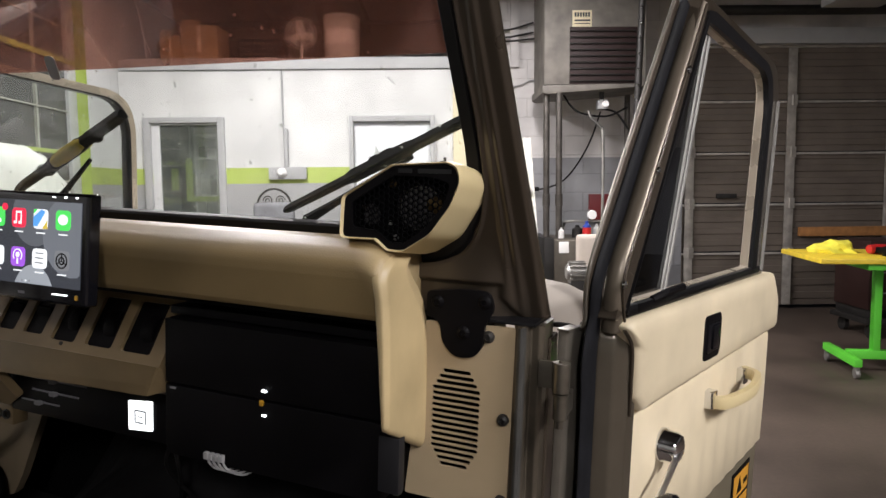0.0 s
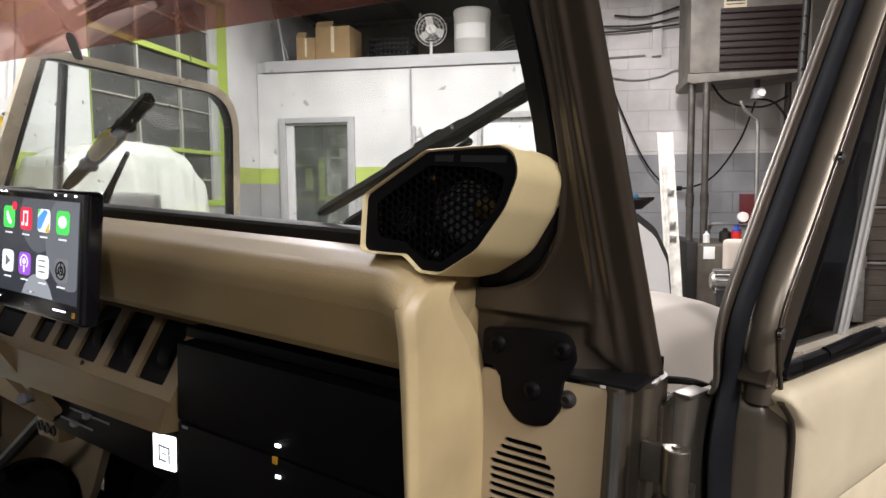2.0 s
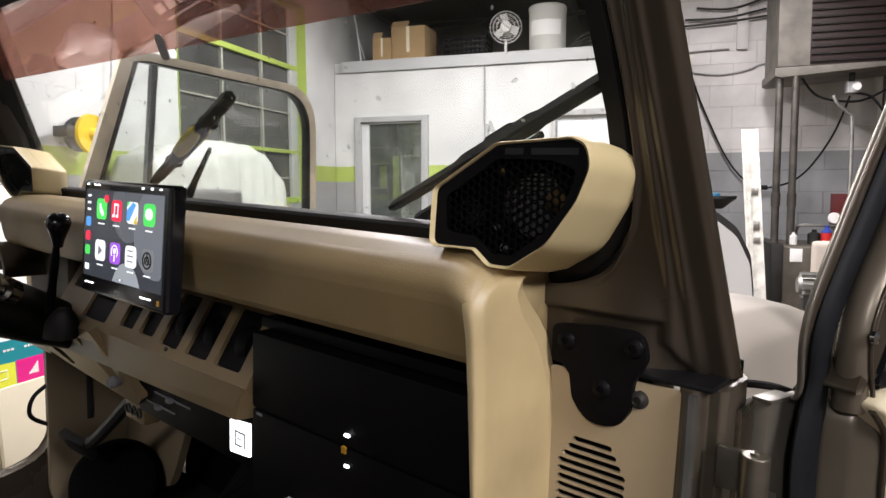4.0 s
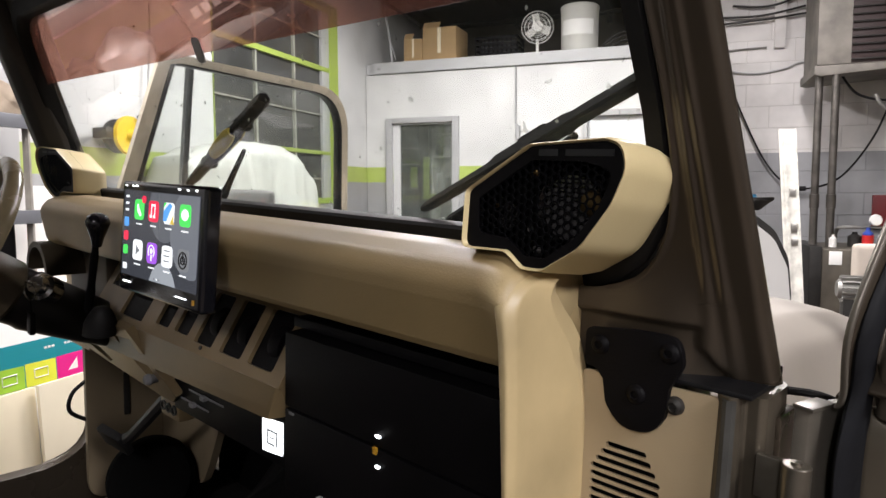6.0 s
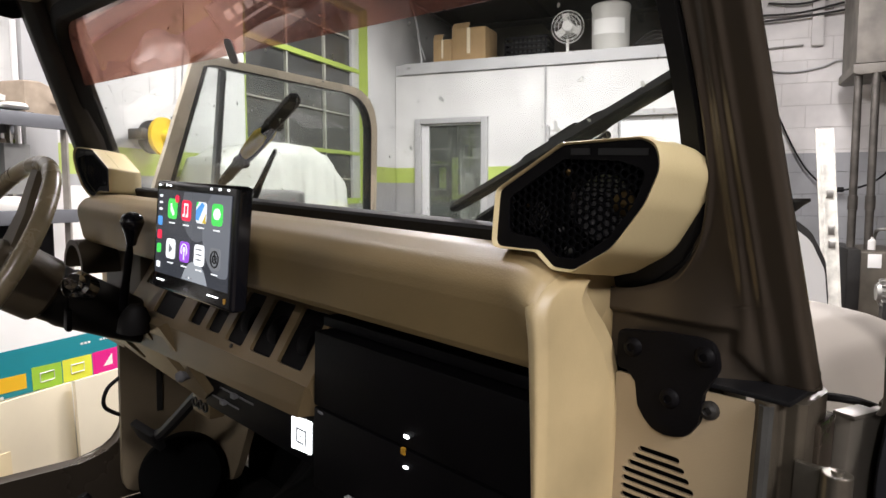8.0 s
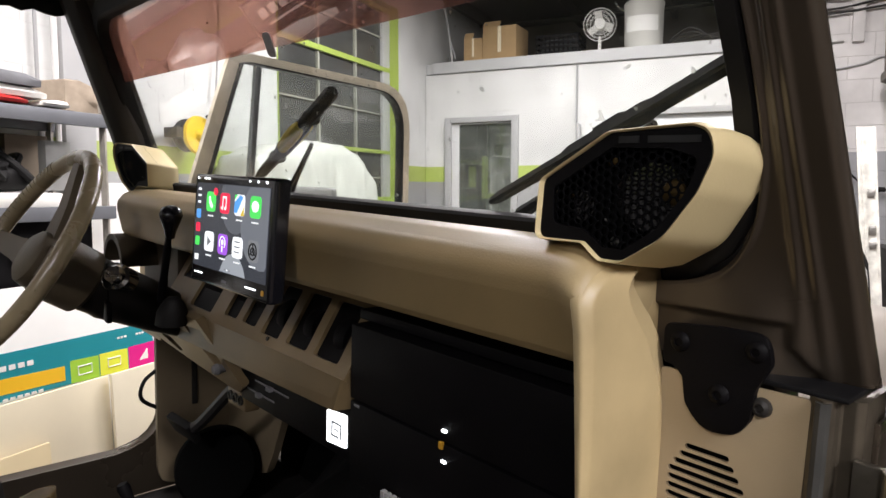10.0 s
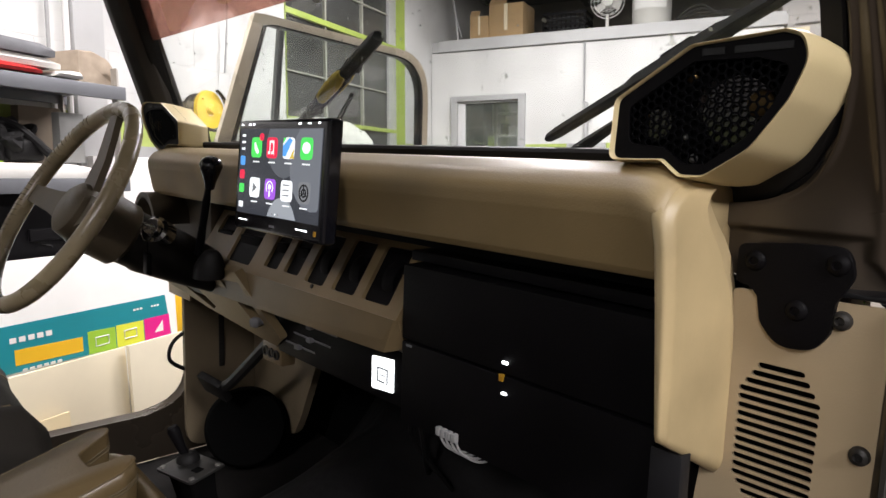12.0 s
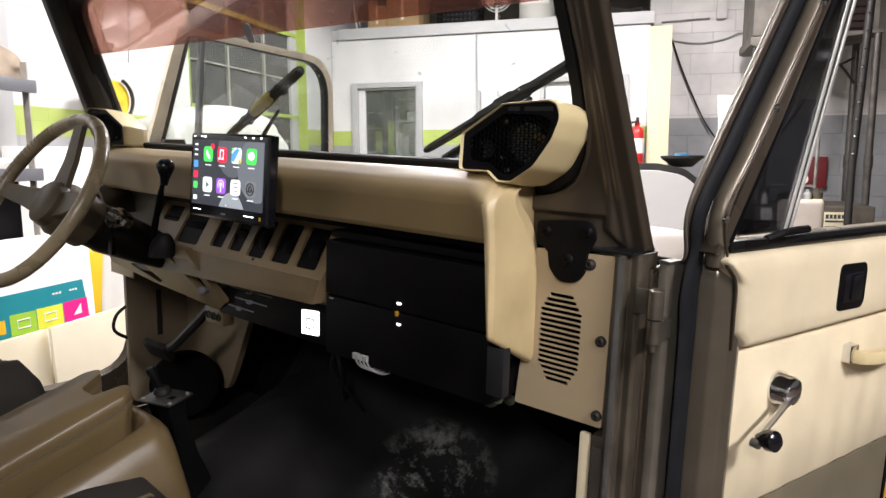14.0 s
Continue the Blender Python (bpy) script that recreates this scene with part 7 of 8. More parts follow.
bm = lathe(B(), [(0.0, 0.072), (0.04, 0.09), (0.14, 0.085), (0.155, 0.10), (0.15, 0.12), (0.05, 0.12), (0.03, 0.14), (0.0, 0.142)], pose(0, 0, 0, 0, 90, 0), 28)
part("front_disc", bm, mat("reel_yellow", (0.8, 0.55, 0.03), 0.5, 0, 0.08), reel, "yellow front disc")
bm = tube(B(), [(0.135, 0.165 * math.cos(a), 0.165 * math.sin(a)) for a in [radians(-110 + 12 * q) for q in range(16)]], 0.013, 8)
part("outer_rim", bm, M_dark, reel, "dark half rim in front")
part("wall_bracket", slab(0.0, 0.10, -0.22, -0.06, -0.03, 0.05, 0.005), M_jamb, reel, "brown steel wall bracket")
bm = tube(B(), smooth_path([(0.06, 0.05, -0.15), (0.05, 0.10, -0.4), (0.06, 0.06, -0.7), (0.05, 0.0, -0.95)], 6), 0.008, 7)
part("hose", bm, M_dark, reel, "dark hanging hose")
bm = tube(B(), smooth_path([(0.02, 0, 0), (0.03, 0.03, 0.4), (0.02, 0.05, 0.9), (0.02, 0.02, 1.5)], 6), 0.006, 6)
solid("wall_cable", bm, M_grey, at(-3.01, 3.62, 1.9), "thin grey cable running up the wall", "cable")

# machine under a plastic sheet by the window
TOPS = [(1.66, 0.98), (1.60, 1.22), (1.50, 1.45), (1.36, 1.60), (1.10, 1.655), (0.65, 1.645), (0.30, 1.60), (0.08, 1.54), (0.0, 1.30)]


def sheet_point(y, k, n):
    """A point of the draped sheet: y along the wall, k of n from the wall over the top to the floor in front."""
    top = along(TOPS, y) + 0.02 * noise.noise(Vector((y * 3, 0.4, 2.2)))
    path = [(-0.36, 0.02), (-0.36, top - 0.10), (-0.31, top), (-0.09, top + 0.01), (-0.015, top - 0.07), (0.03, top - 0.45), (0.07, 0.55), (0.09, 0.01)]
    t = k / n * (len(path) - 1)
    a = min(int(t), len(path) - 2)
    x = path[a][0] + (path[a + 1][0] - path[a][0]) * (t - a)
    z = path[a][1] + (path[a + 1][1] - path[a][1]) * (t - a)
    fold = 0.022 * noise.noise(Vector((y * 9, z * 2.2, 5.0))) + 0.010 * noise.noise(Vector((y * 23, z * 7, 1.0)))
    return (x + fold * (1.4 if k > n / 2 else 0.3), y + 0.012 * noise.noise(Vector((z * 8, y * 4, 9.0))), max(0.0, z + 0.6 * fold))


bm = B()
loft(bm, [[sheet_point(1.66 * q / 60, k, 48) for k in range(49)] for q in range(61)], cap=True)
solid("covered_machine", bm, mat("white_plastic_sheet", (0.60, 0.61, 0.56), 0.32, 0, 0.08, 6, 0.2, 90), at(-2.64, 3.52), "machine draped in crumpled white plastic sheeting", "machine", angle=60)
# grey chair near the driver's door
ch = thing("workshop_chair", JEEP @ pose(-1.66, 0.98, 0.0, 0, 0, 30), "grey padded workshop chair with high back", "chair")
part("backrest", slab(-0.11, 0.11, -0.03, 0.03, 0.85, 1.262, 0.028, 4), mat("grey_vinyl", (0.30, 0.29, 0.28), 0.6), ch)
part("seat", slab(-0.2, 0.2, -0.36, 0.04, 0.58, 0.66, 0.03, 3), M_greydark, ch)
bm = B()
tube(bm, [(0, -0.16, 0.12), (0, -0.16, 0.58)], 0.025, 10)
tube(bm, [(0, 0.03, 0.62), (0, 0.04, 0.9)], 0.015, 8)
part("post", bm, M_dark, ch)
for k in range(5):
    a = radians(72 * k)
    bm = tube(B(), [(0, -0.16, 0.13), (0.26 * math.cos(a), -0.16 + 0.26 * math.sin(a), 0.045), (0.27 * math.cos(a), -0.16 + 0.27 * math.sin(a), 0.03)], [0.02, 0.014, 0.03], 8)
    part("leg", bm, M_dark, ch)

# things stored on the office roof
RZ = 2.642
def carton(u, o, w, d, h, yaw, label):
    c = thing("cardboard_box", at(u, o, RZ, yaw), label, "box", "boxes on the office roof")
    part("carton", slab(0, w, 0, d, 0, h, 0.003), M_card, c)
    part("tape", slab(w * 0.45, w * 0.55, -0.001, 0.001, h * 0.3, h, 0), M_ply, c, "tape strip")
    bm = slab(0.0, w * 0.5, 0, 0.004, 0, 0.08, 0, 2, pose(0, 0, h, -35, 0, 0))
    part("flap", bm, M_card, c)


carton(-2.69, 6.98, 0.20, 0.3, 0.27, 3, "small brown cardboard box on the office roof")
carton(-2.487, 7.0, 0.37, 0.35, 0.37, -3, "large brown cardboard box on the office roof")
cr = thing("plastic_crate", at(-1.92, 7.0, RZ), "black lattice plastic crate on the office roof", "crate")
bm = B()
for z in (0, 0.05, 0.10, 0.15, 0.21):
    box(bm, 0, 0.44, 0, 0.012, z, z + 0.025)
    box(bm, 0, 0.012, 0, 0.32, z, z + 0.025)
    box(bm, 0.428, 0.44, 0, 0.32, z, z + 0.025)
for k in range(10):
    box(bm, 0.046 * k, 0.046 * k + 0.014, 0, 0.012, 0, 0.235)
box(bm, 0, 0.44, 0.3, 0.32, 0, 0.23)
box(bm, 0.01, 0.43, 0.02, 0.3, 0, 0.02)
part("lattice", bm, M_black, cr)
part("contents", slab(0.05, 0.40, 0.05, 0.28, 0.02, 0.20, 0.03, 3), M_greydark, cr, "dark grey contents")
fan = thing("desk_fan", at(-1.28, 7.0, RZ, 10), "white desk fan with wire cage on the office roof", "fan")
bm = B()
for y in (-0.05, 0.03):
    for r in (0.05, 0.09, 0.125, 0.155):
        tube(bm, [(r * math.cos(a), y * (1 - (r / 0.17) ** 3) , 0.285 + r * math.sin(a)) for a in [2 * math.pi * k / 28 for k in range(28)]], 0.0028, 5, True)
for k in range(16):
    a = 2 * math.pi * k / 16
    tube(bm, [(r * math.cos(a), -0.05 * (1 - (r / 0.17) ** 3), 0.285 + r * math.sin(a)) for r in (0.04, 0.08, 0.12, 0.155)], 0.002, 4)
part("cage", bm, M_fan, fan)
bm = lathe(B(), [(0.0, 0.058), (0.045, 0.056), (0.05, 0.05), (0.05, 0.02), (0.06, -0.03), (0.05, -0.10), (0.0, -0.11)], pose(0, 0, 0.285, 90, 0, 0), 20)
part("motor", bm, M_fan, fan)
bm = B()
for k in range(3):
    a = radians(120 * k + 20)
    m = pose(0, -0.01, 0.285) @ Matrix.Rotation(a, 4, "Y") @ pose(0.08, 0, 0, 28, 0, 0)
    box(bm, -0.045, 0.05, -0.0015, 0.0015, -0.04, 0.04, 0.001, 1, m)
part("blade", bm, M_fan, fan)
bm = lathe(B(), [(0.0, 0.0), (0.10, 0.0), (0.10, 0.015), (0.03, 0.03), (0.016, 0.05), (0.014, 0.17)], None, 20)
part("stand", bm, M_fan, fan)
dr = thing("plastic_drum", at(-0.87, 7.02, RZ), "pale plastic drum with a label on the office roof", "drum")
bm = lathe(B(), [(0.0, 0.0), (0.165, 0.0), (0.175, 0.02), (0.18, 0.40), (0.185, 0.41), (0.185, 0.44), (0.17, 0.455), (0.0, 0.455)], None, 28)
part("body", bm, mat("milky_plastic", (0.55, 0.54, 0.50), 0.5, 0, 0.06), dr)
bm = lathe(B(), [(0.1815, 0.16), (0.1825, 0.17), (0.1825, 0.29), (0.1815, 0.30)], None, 28)
geom = [v for v in bm.verts if v.co.y > -0.09]
bmesh.ops.delete(bm, geom=geom, context="VERTS")
part("label", bm, M_paper, dr, "white label")
bm = B()
for k in range(4):
    tube(bm, smooth_path([(0.0, 0, 0.02 * k), (0.2, 0.03, 0.06 + 0.04 * k), (0.45, 0, 0.10 - 0.02 * k), (0.8, 0.05, 0.03 + 0.02 * k)], 6), 0.008, 6)
solid("cable_bundle", bm, M_dark, at(-0.65, 7.0, RZ + 0.01), "dark loose cables lying on the office roof", "cable")
for k, pts in enumerate(([(-2.95, 7.1, 3.48), (-2.9, 7.0, 3.2), (-2.84, 6.95, 2.95), (-2.76, 6.93, 2.70)], [(-2.95, 6.95, 3.4), (-2.86, 6.9, 3.15), (-2.80, 6.86, 2.9), (-2.77, 6.86, 2.65)])):
    bm = tube(B(), smooth_path([Vector(p) - Vector((-2.8, 7.0, 2.65)) for p in pts], 6), 0.012 if k else 0.006, 7)
    solid("hanging_cable", bm, M_grey, at(-2.8, 7.0, 2.65), "pale cable hanging down in the office corner", "cable", "corner cables")
for k in range(3):
    bm = tube(B(), [(0, 0, 0), (3.2, 0.0, 0.02 * k)], 0.014 + 0.006 * k, 8)
    solid("ceiling_pipe", bm, M_dark, at(-2.9, 8.0 + 0.2 * k, 3.28 + 0.03 * k), "dark pipe running under the ceiling", "pipe", "ceiling pipes")

# conduit, bell box and iron chair at the office front
bell = thing("call_bell", at(-1.45, WO - 0.006), "white bell on grey box fed by a conduit", "bell")
part("back_box", slab(-0.13, 0.24, -0.035, 0.0, 1.46, 1.58, 0.004), M_grey, bell)
bm = lathe(B(), [(0.0, 0.05), (0.02, 0.05), (0.035, 0.035), (0.048, 0.012), (0.05, 0.0)], pose(0.0, -0.036, 1.525, 90, 0, 0), 20)
part("bell_dome", bm, M_white, bell)
bm = tube(B(), [(0.045, -0.02, 1.58), (0.045, -0.02, 1.95), (0.02, -0.016, 1.97), (0.018, -0.016, 2.52)], [0.024, 0.024, 0.009, 0.009], 8)
part("conduit", bm, M_grey, bell)
ir = thing("iron_chair", at(-1.42, 6.2), "black wrought iron chair with scrolled back", "chair")
bm = B()
tube(bm, [(0.155 * math.cos(a), 0, 1.20 + 0.165 * math.sin(a)) for a in [math.pi * k / 18 for k in range(19)]], 0.010, 7)
for s in (-1, 1):
    for cx, cz, r in ((0.055, 1.26, 0.045), (0.10, 1.20, 0.035), (0.04, 1.17, 0.03)):
        tube(bm, [(s * (cx + r * (1 - k / 26) * math.cos(0.5 * k)), 0, cz + r * (1 - k / 26) * math.sin(0.5 * k)) for k in range(22)], 0.006, 5)
tube(bm, [(-0.155, 0, 1.20), (0.155, 0, 1.20)], 0.008, 6)
part("scrolled_back", bm, M_dark, ir)
part("seat", slab(-0.2, 0.2, -0.38, 0.02, 0.72, 0.75, 0.008), M_dark, ir)
for x in (-0.17, 0.17):
    for y in (-0.35, 0.0):
        bm = tube(B(), [(x, y, 0.0), (x * 0.95, y, 0.72)] + ([(x * 0.92, y, 1.2)] if y == 0 else []), 0.011, 7)
        part("leg", bm, M_dark, ir)
bm = slab(-0.17, 0.2, -0.12, -0.03, 0.76, 1.245, 0.05, 4)
solid("grey_coat", bm, M_greydark, at(-1.42, 6.2), "grey cloth hung over the iron chair", "cloth")

# right end of the office: board, extinguisher, plank
bm = slab(0, 0.20, 0, 0.02, 0, 2.50, 0.002)
solid("tall_board", bm, M_boardcream, at(0.235, WO - 0.10) @ pose(0, 0, 0, -2.2, 0, 0), "tall cream board leaning at the office corner", "board")
ex = thing("fire_extinguisher", at(0.15, WO - 0.085, 1.16) @ Matrix.Scale(1.15, 4), "red fire extinguisher hung on the office front", "extinguisher")
bm = lathe(B(), [(0.0, 0.0), (0.05, 0.0), (0.055, 0.02), (0.055, 0.30), (0.045, 0.34), (0.02, 0.36), (0.02, 0.39), (0.0, 0.39)], None, 20)
part("cylinder", bm, M_red, ex)
bm = slab(-0.012, 0.012, -0.06, 0.03, 0.39, 0.43, 0.004)
part("valve", bm, M_dark, ex)
bm = tube(B(), smooth_path([(0.0, -0.03, 0.40), (-0.07, -0.03, 0.36), (-0.068, -0.03, 0.15)], 5), 0.008, 7)
part("hose", bm, M_dark, ex)
bm = B()
lathe(bm, [(0.0556, 0.14), (0.0562, 0.15), (0.0562, 0.25), (0.0556, 0.26)], None, 20)
part("label", bm, M_paper, ex, "white label")
bm = B()
sec = [(0, 0), (0.125, 0), (0.125, 0.02), (0.11, 0.02), (0.11, 0.008), (0.045, 0.008), (0.045, 0.022), (0.03, 0.022), (0.03, 0.008), (0.012, 0.008), (0.012, 0.02), (0, 0.02)]
loft(bm, [[(x + 0.115, -y, 0.0) for x, y in sec], [(x, -y + 0.15, 1.80) for x, y in sec]])
pk = thing("white_track", at(0.795, 6.05), "scuffed white metal track leaning on the wall", "track")
part("profile", bm, mat("scuffed_white", (0.66, 0.64, 0.58), 0.5, 0, 0.25, 14, 0.1, 60), pk)
for z, h in ((1.28, 0.06), (1.0, 0.07), (0.9, 0.05)):
    x = 0.115 * (1 - z / 1.8)
    part("clip", slab(x + 0.055, x + 0.10, 0.15 * z / 1.8 - 0.022, 0.15 * z / 1.8 - 0.008, z, z + h, 0.002), M_alu, pk)

# white machine with a black top dish
mc = thing("wheel_balancer", at(0.20, 3.55), "white rounded wheel balancer with black hood edge", "machine")
prof = [(-0.34, 0.02), (0.325, 0.02), (0.33, 0.85), (0.315, 1.00), (0.26, 1.12), (0.17, 1.195), (0.05, 1.22), (-0.34, 1.22)]
po = rounded(prof, [0.02, 0.02, 0.2, 0.12, 0.12, 0.12, 0.12, 0.05], 5)
part("housing", prism(B(), po, lambda x, z: (x, -0.12, z), lambda x, z: (x, 0.25, z), 0.012), M_white, mc)
po2 = [(x * 1.06 if x > 0 else x, z * 1.028) for x, z in po]
part("hood_edge", prism(B(), po2, lambda x, z: (x, 0.0, z), lambda x, z: (x, 0.30, z), 0.01), M_dark, mc, "black hood edge")
bm = lathe(B(), [(0.0, 0.0), (0.05, 0.0), (0.085, 0.030), (0.108, 0.045), (0.108, 0.058), (0.09, 0.058), (0.04, 0.045), (0.0, 0.045)], pose(0.172, 0.10, 1.235), 24)
part("dish", bm, M_dark, mc, "black round tray")
bm = lathe(B(), [(0.0, 0.0), (0.04, 0.0), (0.035, 0.018), (0.0, 0.02)], pose(0.17, 0.10, 1.288), 14)
part("cap", bm, mat("blue_cap", (0.05, 0.25, 0.45), 0.4), mc, "blue cap")

# waste oil heater on posts over its tank
ht = thing("unit_heater", at(1.08, 6.4), "stained grey unit heater with dark louvres on posts", "heater")
bm = B()
box(bm, 0.0, 0.95, 0.0, 0.62, 2.31, 3.32, 0.006)
part("cabinet", bm, M_heater, ht)
part("drip_tray", prism(B(), [(-0.02, 2.235), (0.02, 2.22), (0.99, 2.29), (0.99, 2.31), (-0.02, 2.30)], lambda x, z: (x, -0.03, z), lambda x, z: (x, 0.64, z), 0.002), M_heater, ht, "bent tray lip")
part("outlet", slab(0.235, 0.90, -0.004, 0.02, 2.315, 2.835, 0.004), mat("red_black_recess", (0.02, 0.008, 0.007), 0.6), ht, "dark reddish outlet")
for k in range(9):
    bm = slab(0.235, 0.90, -0.02, 0.012, -0.003, 0.003, 0.001, 1, pose(0, -0.005, 2.345 + 0.057 * k, 28, 0, 0))
    part("louvre", bm, M_dark, ht)
pl = part("maker_plate", slab(0.26, 0.44, -0.006, 0.002, 2.835, 2.985, 0.002), M_boardcream, ht, "pale maker's plate with unreadable print")
bm = B()
for k in range(6):
    box(bm, 0.278 + 0.025 * k, 0.296 + 0.025 * k, -0.008, -0.005, 2.925, 2.965)
box(bm, 0.278, 0.424, -0.008, -0.005, 2.885, 2.90)
box(bm, 0.278, 0.424, -0.008, -0.005, 2.86, 2.868)
part("plate_bars", bm, M_ink, pl)
for x, y in ((0.03, 0.05), (0.14, -0.0), (0.95, 0.0), (0.95, 0.58)):
    bm = B()
    tube(bm, [(x, y, 0.87), (x, y, 1.18), (x, y, 1.181), (x, y, 1.29), (x, y, 1.291), (x, y, 2.30)], [0.030, 0.030, 0.036, 0.036, 0.029, 0.029], 14)
    part("post", bm, mat("pipe_steel", (0.10, 0.09, 0.08), 0.42, 0.6, 0.3, 12), ht, "dark pipe post")
tk = thing("oil_tank", at(1.08, 6.22), "oily grey steel oil tank under the heater", "tank")
part("tank", slab(0.0, 0.98, 0.0, 0.75, 0.0, 0.87, 0.015, 3), M_tank, tk)
part("front_frame", slab(-0.03, 0.06, -0.02, 0.75, 0.0, 0.885, 0.006), M_dark, tk, "black end frame")
part("tag", slab(0.11, 0.20, -0.006, 0.001, 0.745, 0.85, 0.001), M_paper, tk, "white tag")
sg = part("maker_plate", slab(0.60, 0.80, -0.006, 0.001, 0.67, 0.82, 0.001), M_boardcream, tk, "pale maker's plate with dark bars")
bm = B()
for k in range(6):
    box(bm, 0.612 + 0.03 * k, 0.634 + 0.03 * k, -0.008, -0.005, 0.765, 0.80)
box(bm, 0.61, 0.79, -0.008, -0.005, 0.735, 0.75)
box(bm, 0.61, 0.79, -0.008, -0.005, 0.69, 0.70)
part("plate_bars", bm, M_ink, sg)
bm = B()
tube(bm, smooth_path([(0.20, 0.3, 0.87), (0.20, 0.25, 0.99), (0.24, 0.2, 1.03), (0.52, 0.2, 1.03), (0.56, 0.2, 1.07), (0.56, 0.2, 1.82), (0.53, 0.2, 1.92), (0.45, 0.2, 2.0), (0.42, 0.2, 2.07)], 6), 0.014, 8)
part("fuel_line", bm, M_steel, tk, "bent steel fuel line")
bm = lathe(B(), [(0.0, 0.03), (0.04, 0.03), (0.045, 0.02), (0.045, 0.0), (0.0, 0.0)], pose(0.45, 0.16, 1.09, 90, 0, 0), 18)
part("gauge", bm, M_white, tk, "round white gauge")
for k, (x, y, r, h, m) in enumerate(((0.16, 0.16, 0.03, 0.10, M_paper), (0.40, 0.14, 0.04, 0.16, mat("blue_bottle", (0.03, 0.06, 0.3), 0.3)), (0.50, 0.16, 0.035, 0.13, M_grey), (0.33, 0.24, 0.05, 0.12, M_dark), (0.58, 0.2, 0.05, 0.14, M_tank))):
    bm = lathe(B(), [(0.0, 0), (r, 0), (r, h * 0.7), (r * 0.4, h * 0.85), (r * 0.4, h), (0, h)], None, 14)
    solid("oil_bottle", bm, m, at(1.08 + x, 6.22 + y, 0.872), "small oil bottle standing on the tank", "bottle", "bottles on the tank")
bm = B()
lathe(bm, [(0.0415, 0.03), (0.0415, 0.10)], None, 14)
solid("bottle_label", bm, M_red, at(1.08 + 0.40, 6.22 + 0.14, 0.872), "red bottle label band", "label")
bm = B()
bmesh.ops.create_icosphere(bm, subdivisions=3, radius=0.075)
for v in bm.verts:
    v.co *= 1 + 0.4 * noise.noise(v.co * 22)
    v.co.z = max(v.co.z * 0.45, -0.02)
solid("rag", bm, M_cloth, at(1.62, 6.27, 0.892), "crumpled yellow rag on the tank", "rag", angle=30)
bm = B()
box(bm, -0.045, 0.045, -0.05, 0.05, -0.045, 0.045, 0.006)
sw_t = thing("burner_control", at(1.66, 6.55, 2.14), "grey control box with white dial under the heater", "control box")
part("body", bm, M_grey, sw_t)
bm = lathe(B(), [(0.0, 0.02), (0.03, 0.02), (0.035, 0.0)], pose(0.02, -0.05, 0.0, 90, 0, 0), 16)
part("dial", bm, M_white, sw_t, "white dial")
part("hanger", slab(-0.02, 0.02, 0.0, 0.03, 0.045, 0.17, 0.002), M_dark, sw_t)


def cable(name, pts, r, m, label, group=""):
    base = Vector(pts[0])
    bm = tube(B(), smooth_path([Vector(p) - base for p in pts], 7), r, 7)
    return solid(name, bm, m, at(*base), label, "cable", group)


cable("power_cable", [(0.45, WG - 0.03, 2.46), (0.58, WG - 0.04, 2.10), (0.80, WG - 0.05, 1.62), (0.99, WG - 0.06, 1.39), (1.17, WG - 0.1, 1.34), (1.38, 6.9, 1.44), (1.56, 6.7, 1.75), (1.66, 6.6, 2.08)], 0.0085, M_soft, "black power cable sagging along the block wall", "wall cables")
bm = lathe(B(), [(0.0, -0.03), (0.022, -0.025), (0.022, 0.025), (0.0, 0.03)], pose(0, 0, 0, 0, 90, 0), 12)
solid("cable_joint", bm, M_soft, at(1.13, WG - 0.085, 1.34), "black plug joint in the cable", "plug")
cable("power_cable", [(0.40, WG - 0.02, 2.45), (0.70, WG - 0.02, 2.40), (0.95, WG - 0.02, 2.43), (1.10, WG - 0.02, 2.48), (1.30, WG - 0.02, 2.40)], 0.008, M_grey, "thin grey cable along the block wall", "wall cables")
cable("power_cable", [(1.28, 6.55, 2.25), (1.42, 6.55, 2.08), (1.70, 6.55, 2.03), (1.92, 6.6, 2.12)], 0.010, M_soft, "black cable looped under the heater", "wall cables")
cable("power_cable", [(1.66, 6.55, 2.1), (1.80, 6.55, 2.06), (1.92, 6.55, 1.9)], 0.010, M_soft, "black cable looped under the heater", "wall cables")
for k, (u0, u1, z) in enumerate(((0.5, 1.1, 3.02), (0.4, 1.1, 2.92), (0.3, 1.15, 2.86))):
    cable("power_cable", [(u0, WG - 0.05, z), ((u0 + u1) / 2, WG - 0.06, z - 0.03 + 0.02 * k), (u1, WG - 0.05, z + 0.05)], 0.010, M_dark, "dark cable high on the block wall", "wall cables")
bm = slab(0, 0.09, -0.05, 0, 2.62, 3.3, 0.003)
solid("junction_duct", bm, M_blockgar, at(0.86, WG), "pale painted cable duct on the block wall", "duct")
bm = tube(B(), [(0, 0, 0), (0.45, 0, 0.012)], 0.009, 8)
solid("wall_pipe", bm, M_steel, at(0.35, WG - 0.015, 2.62), "thin bright pipe on the block wall", "pipe")
st = thing("threaded_hanger", at(1.80, 6.0), "dark slotted steel post with bright bolts", "post")
part("post", tube(B(), [(0, 0, 0), (0.0, 0, 1.2), (0.11, 0.1, 3.36)], 0.03, 10), M_dark, st)
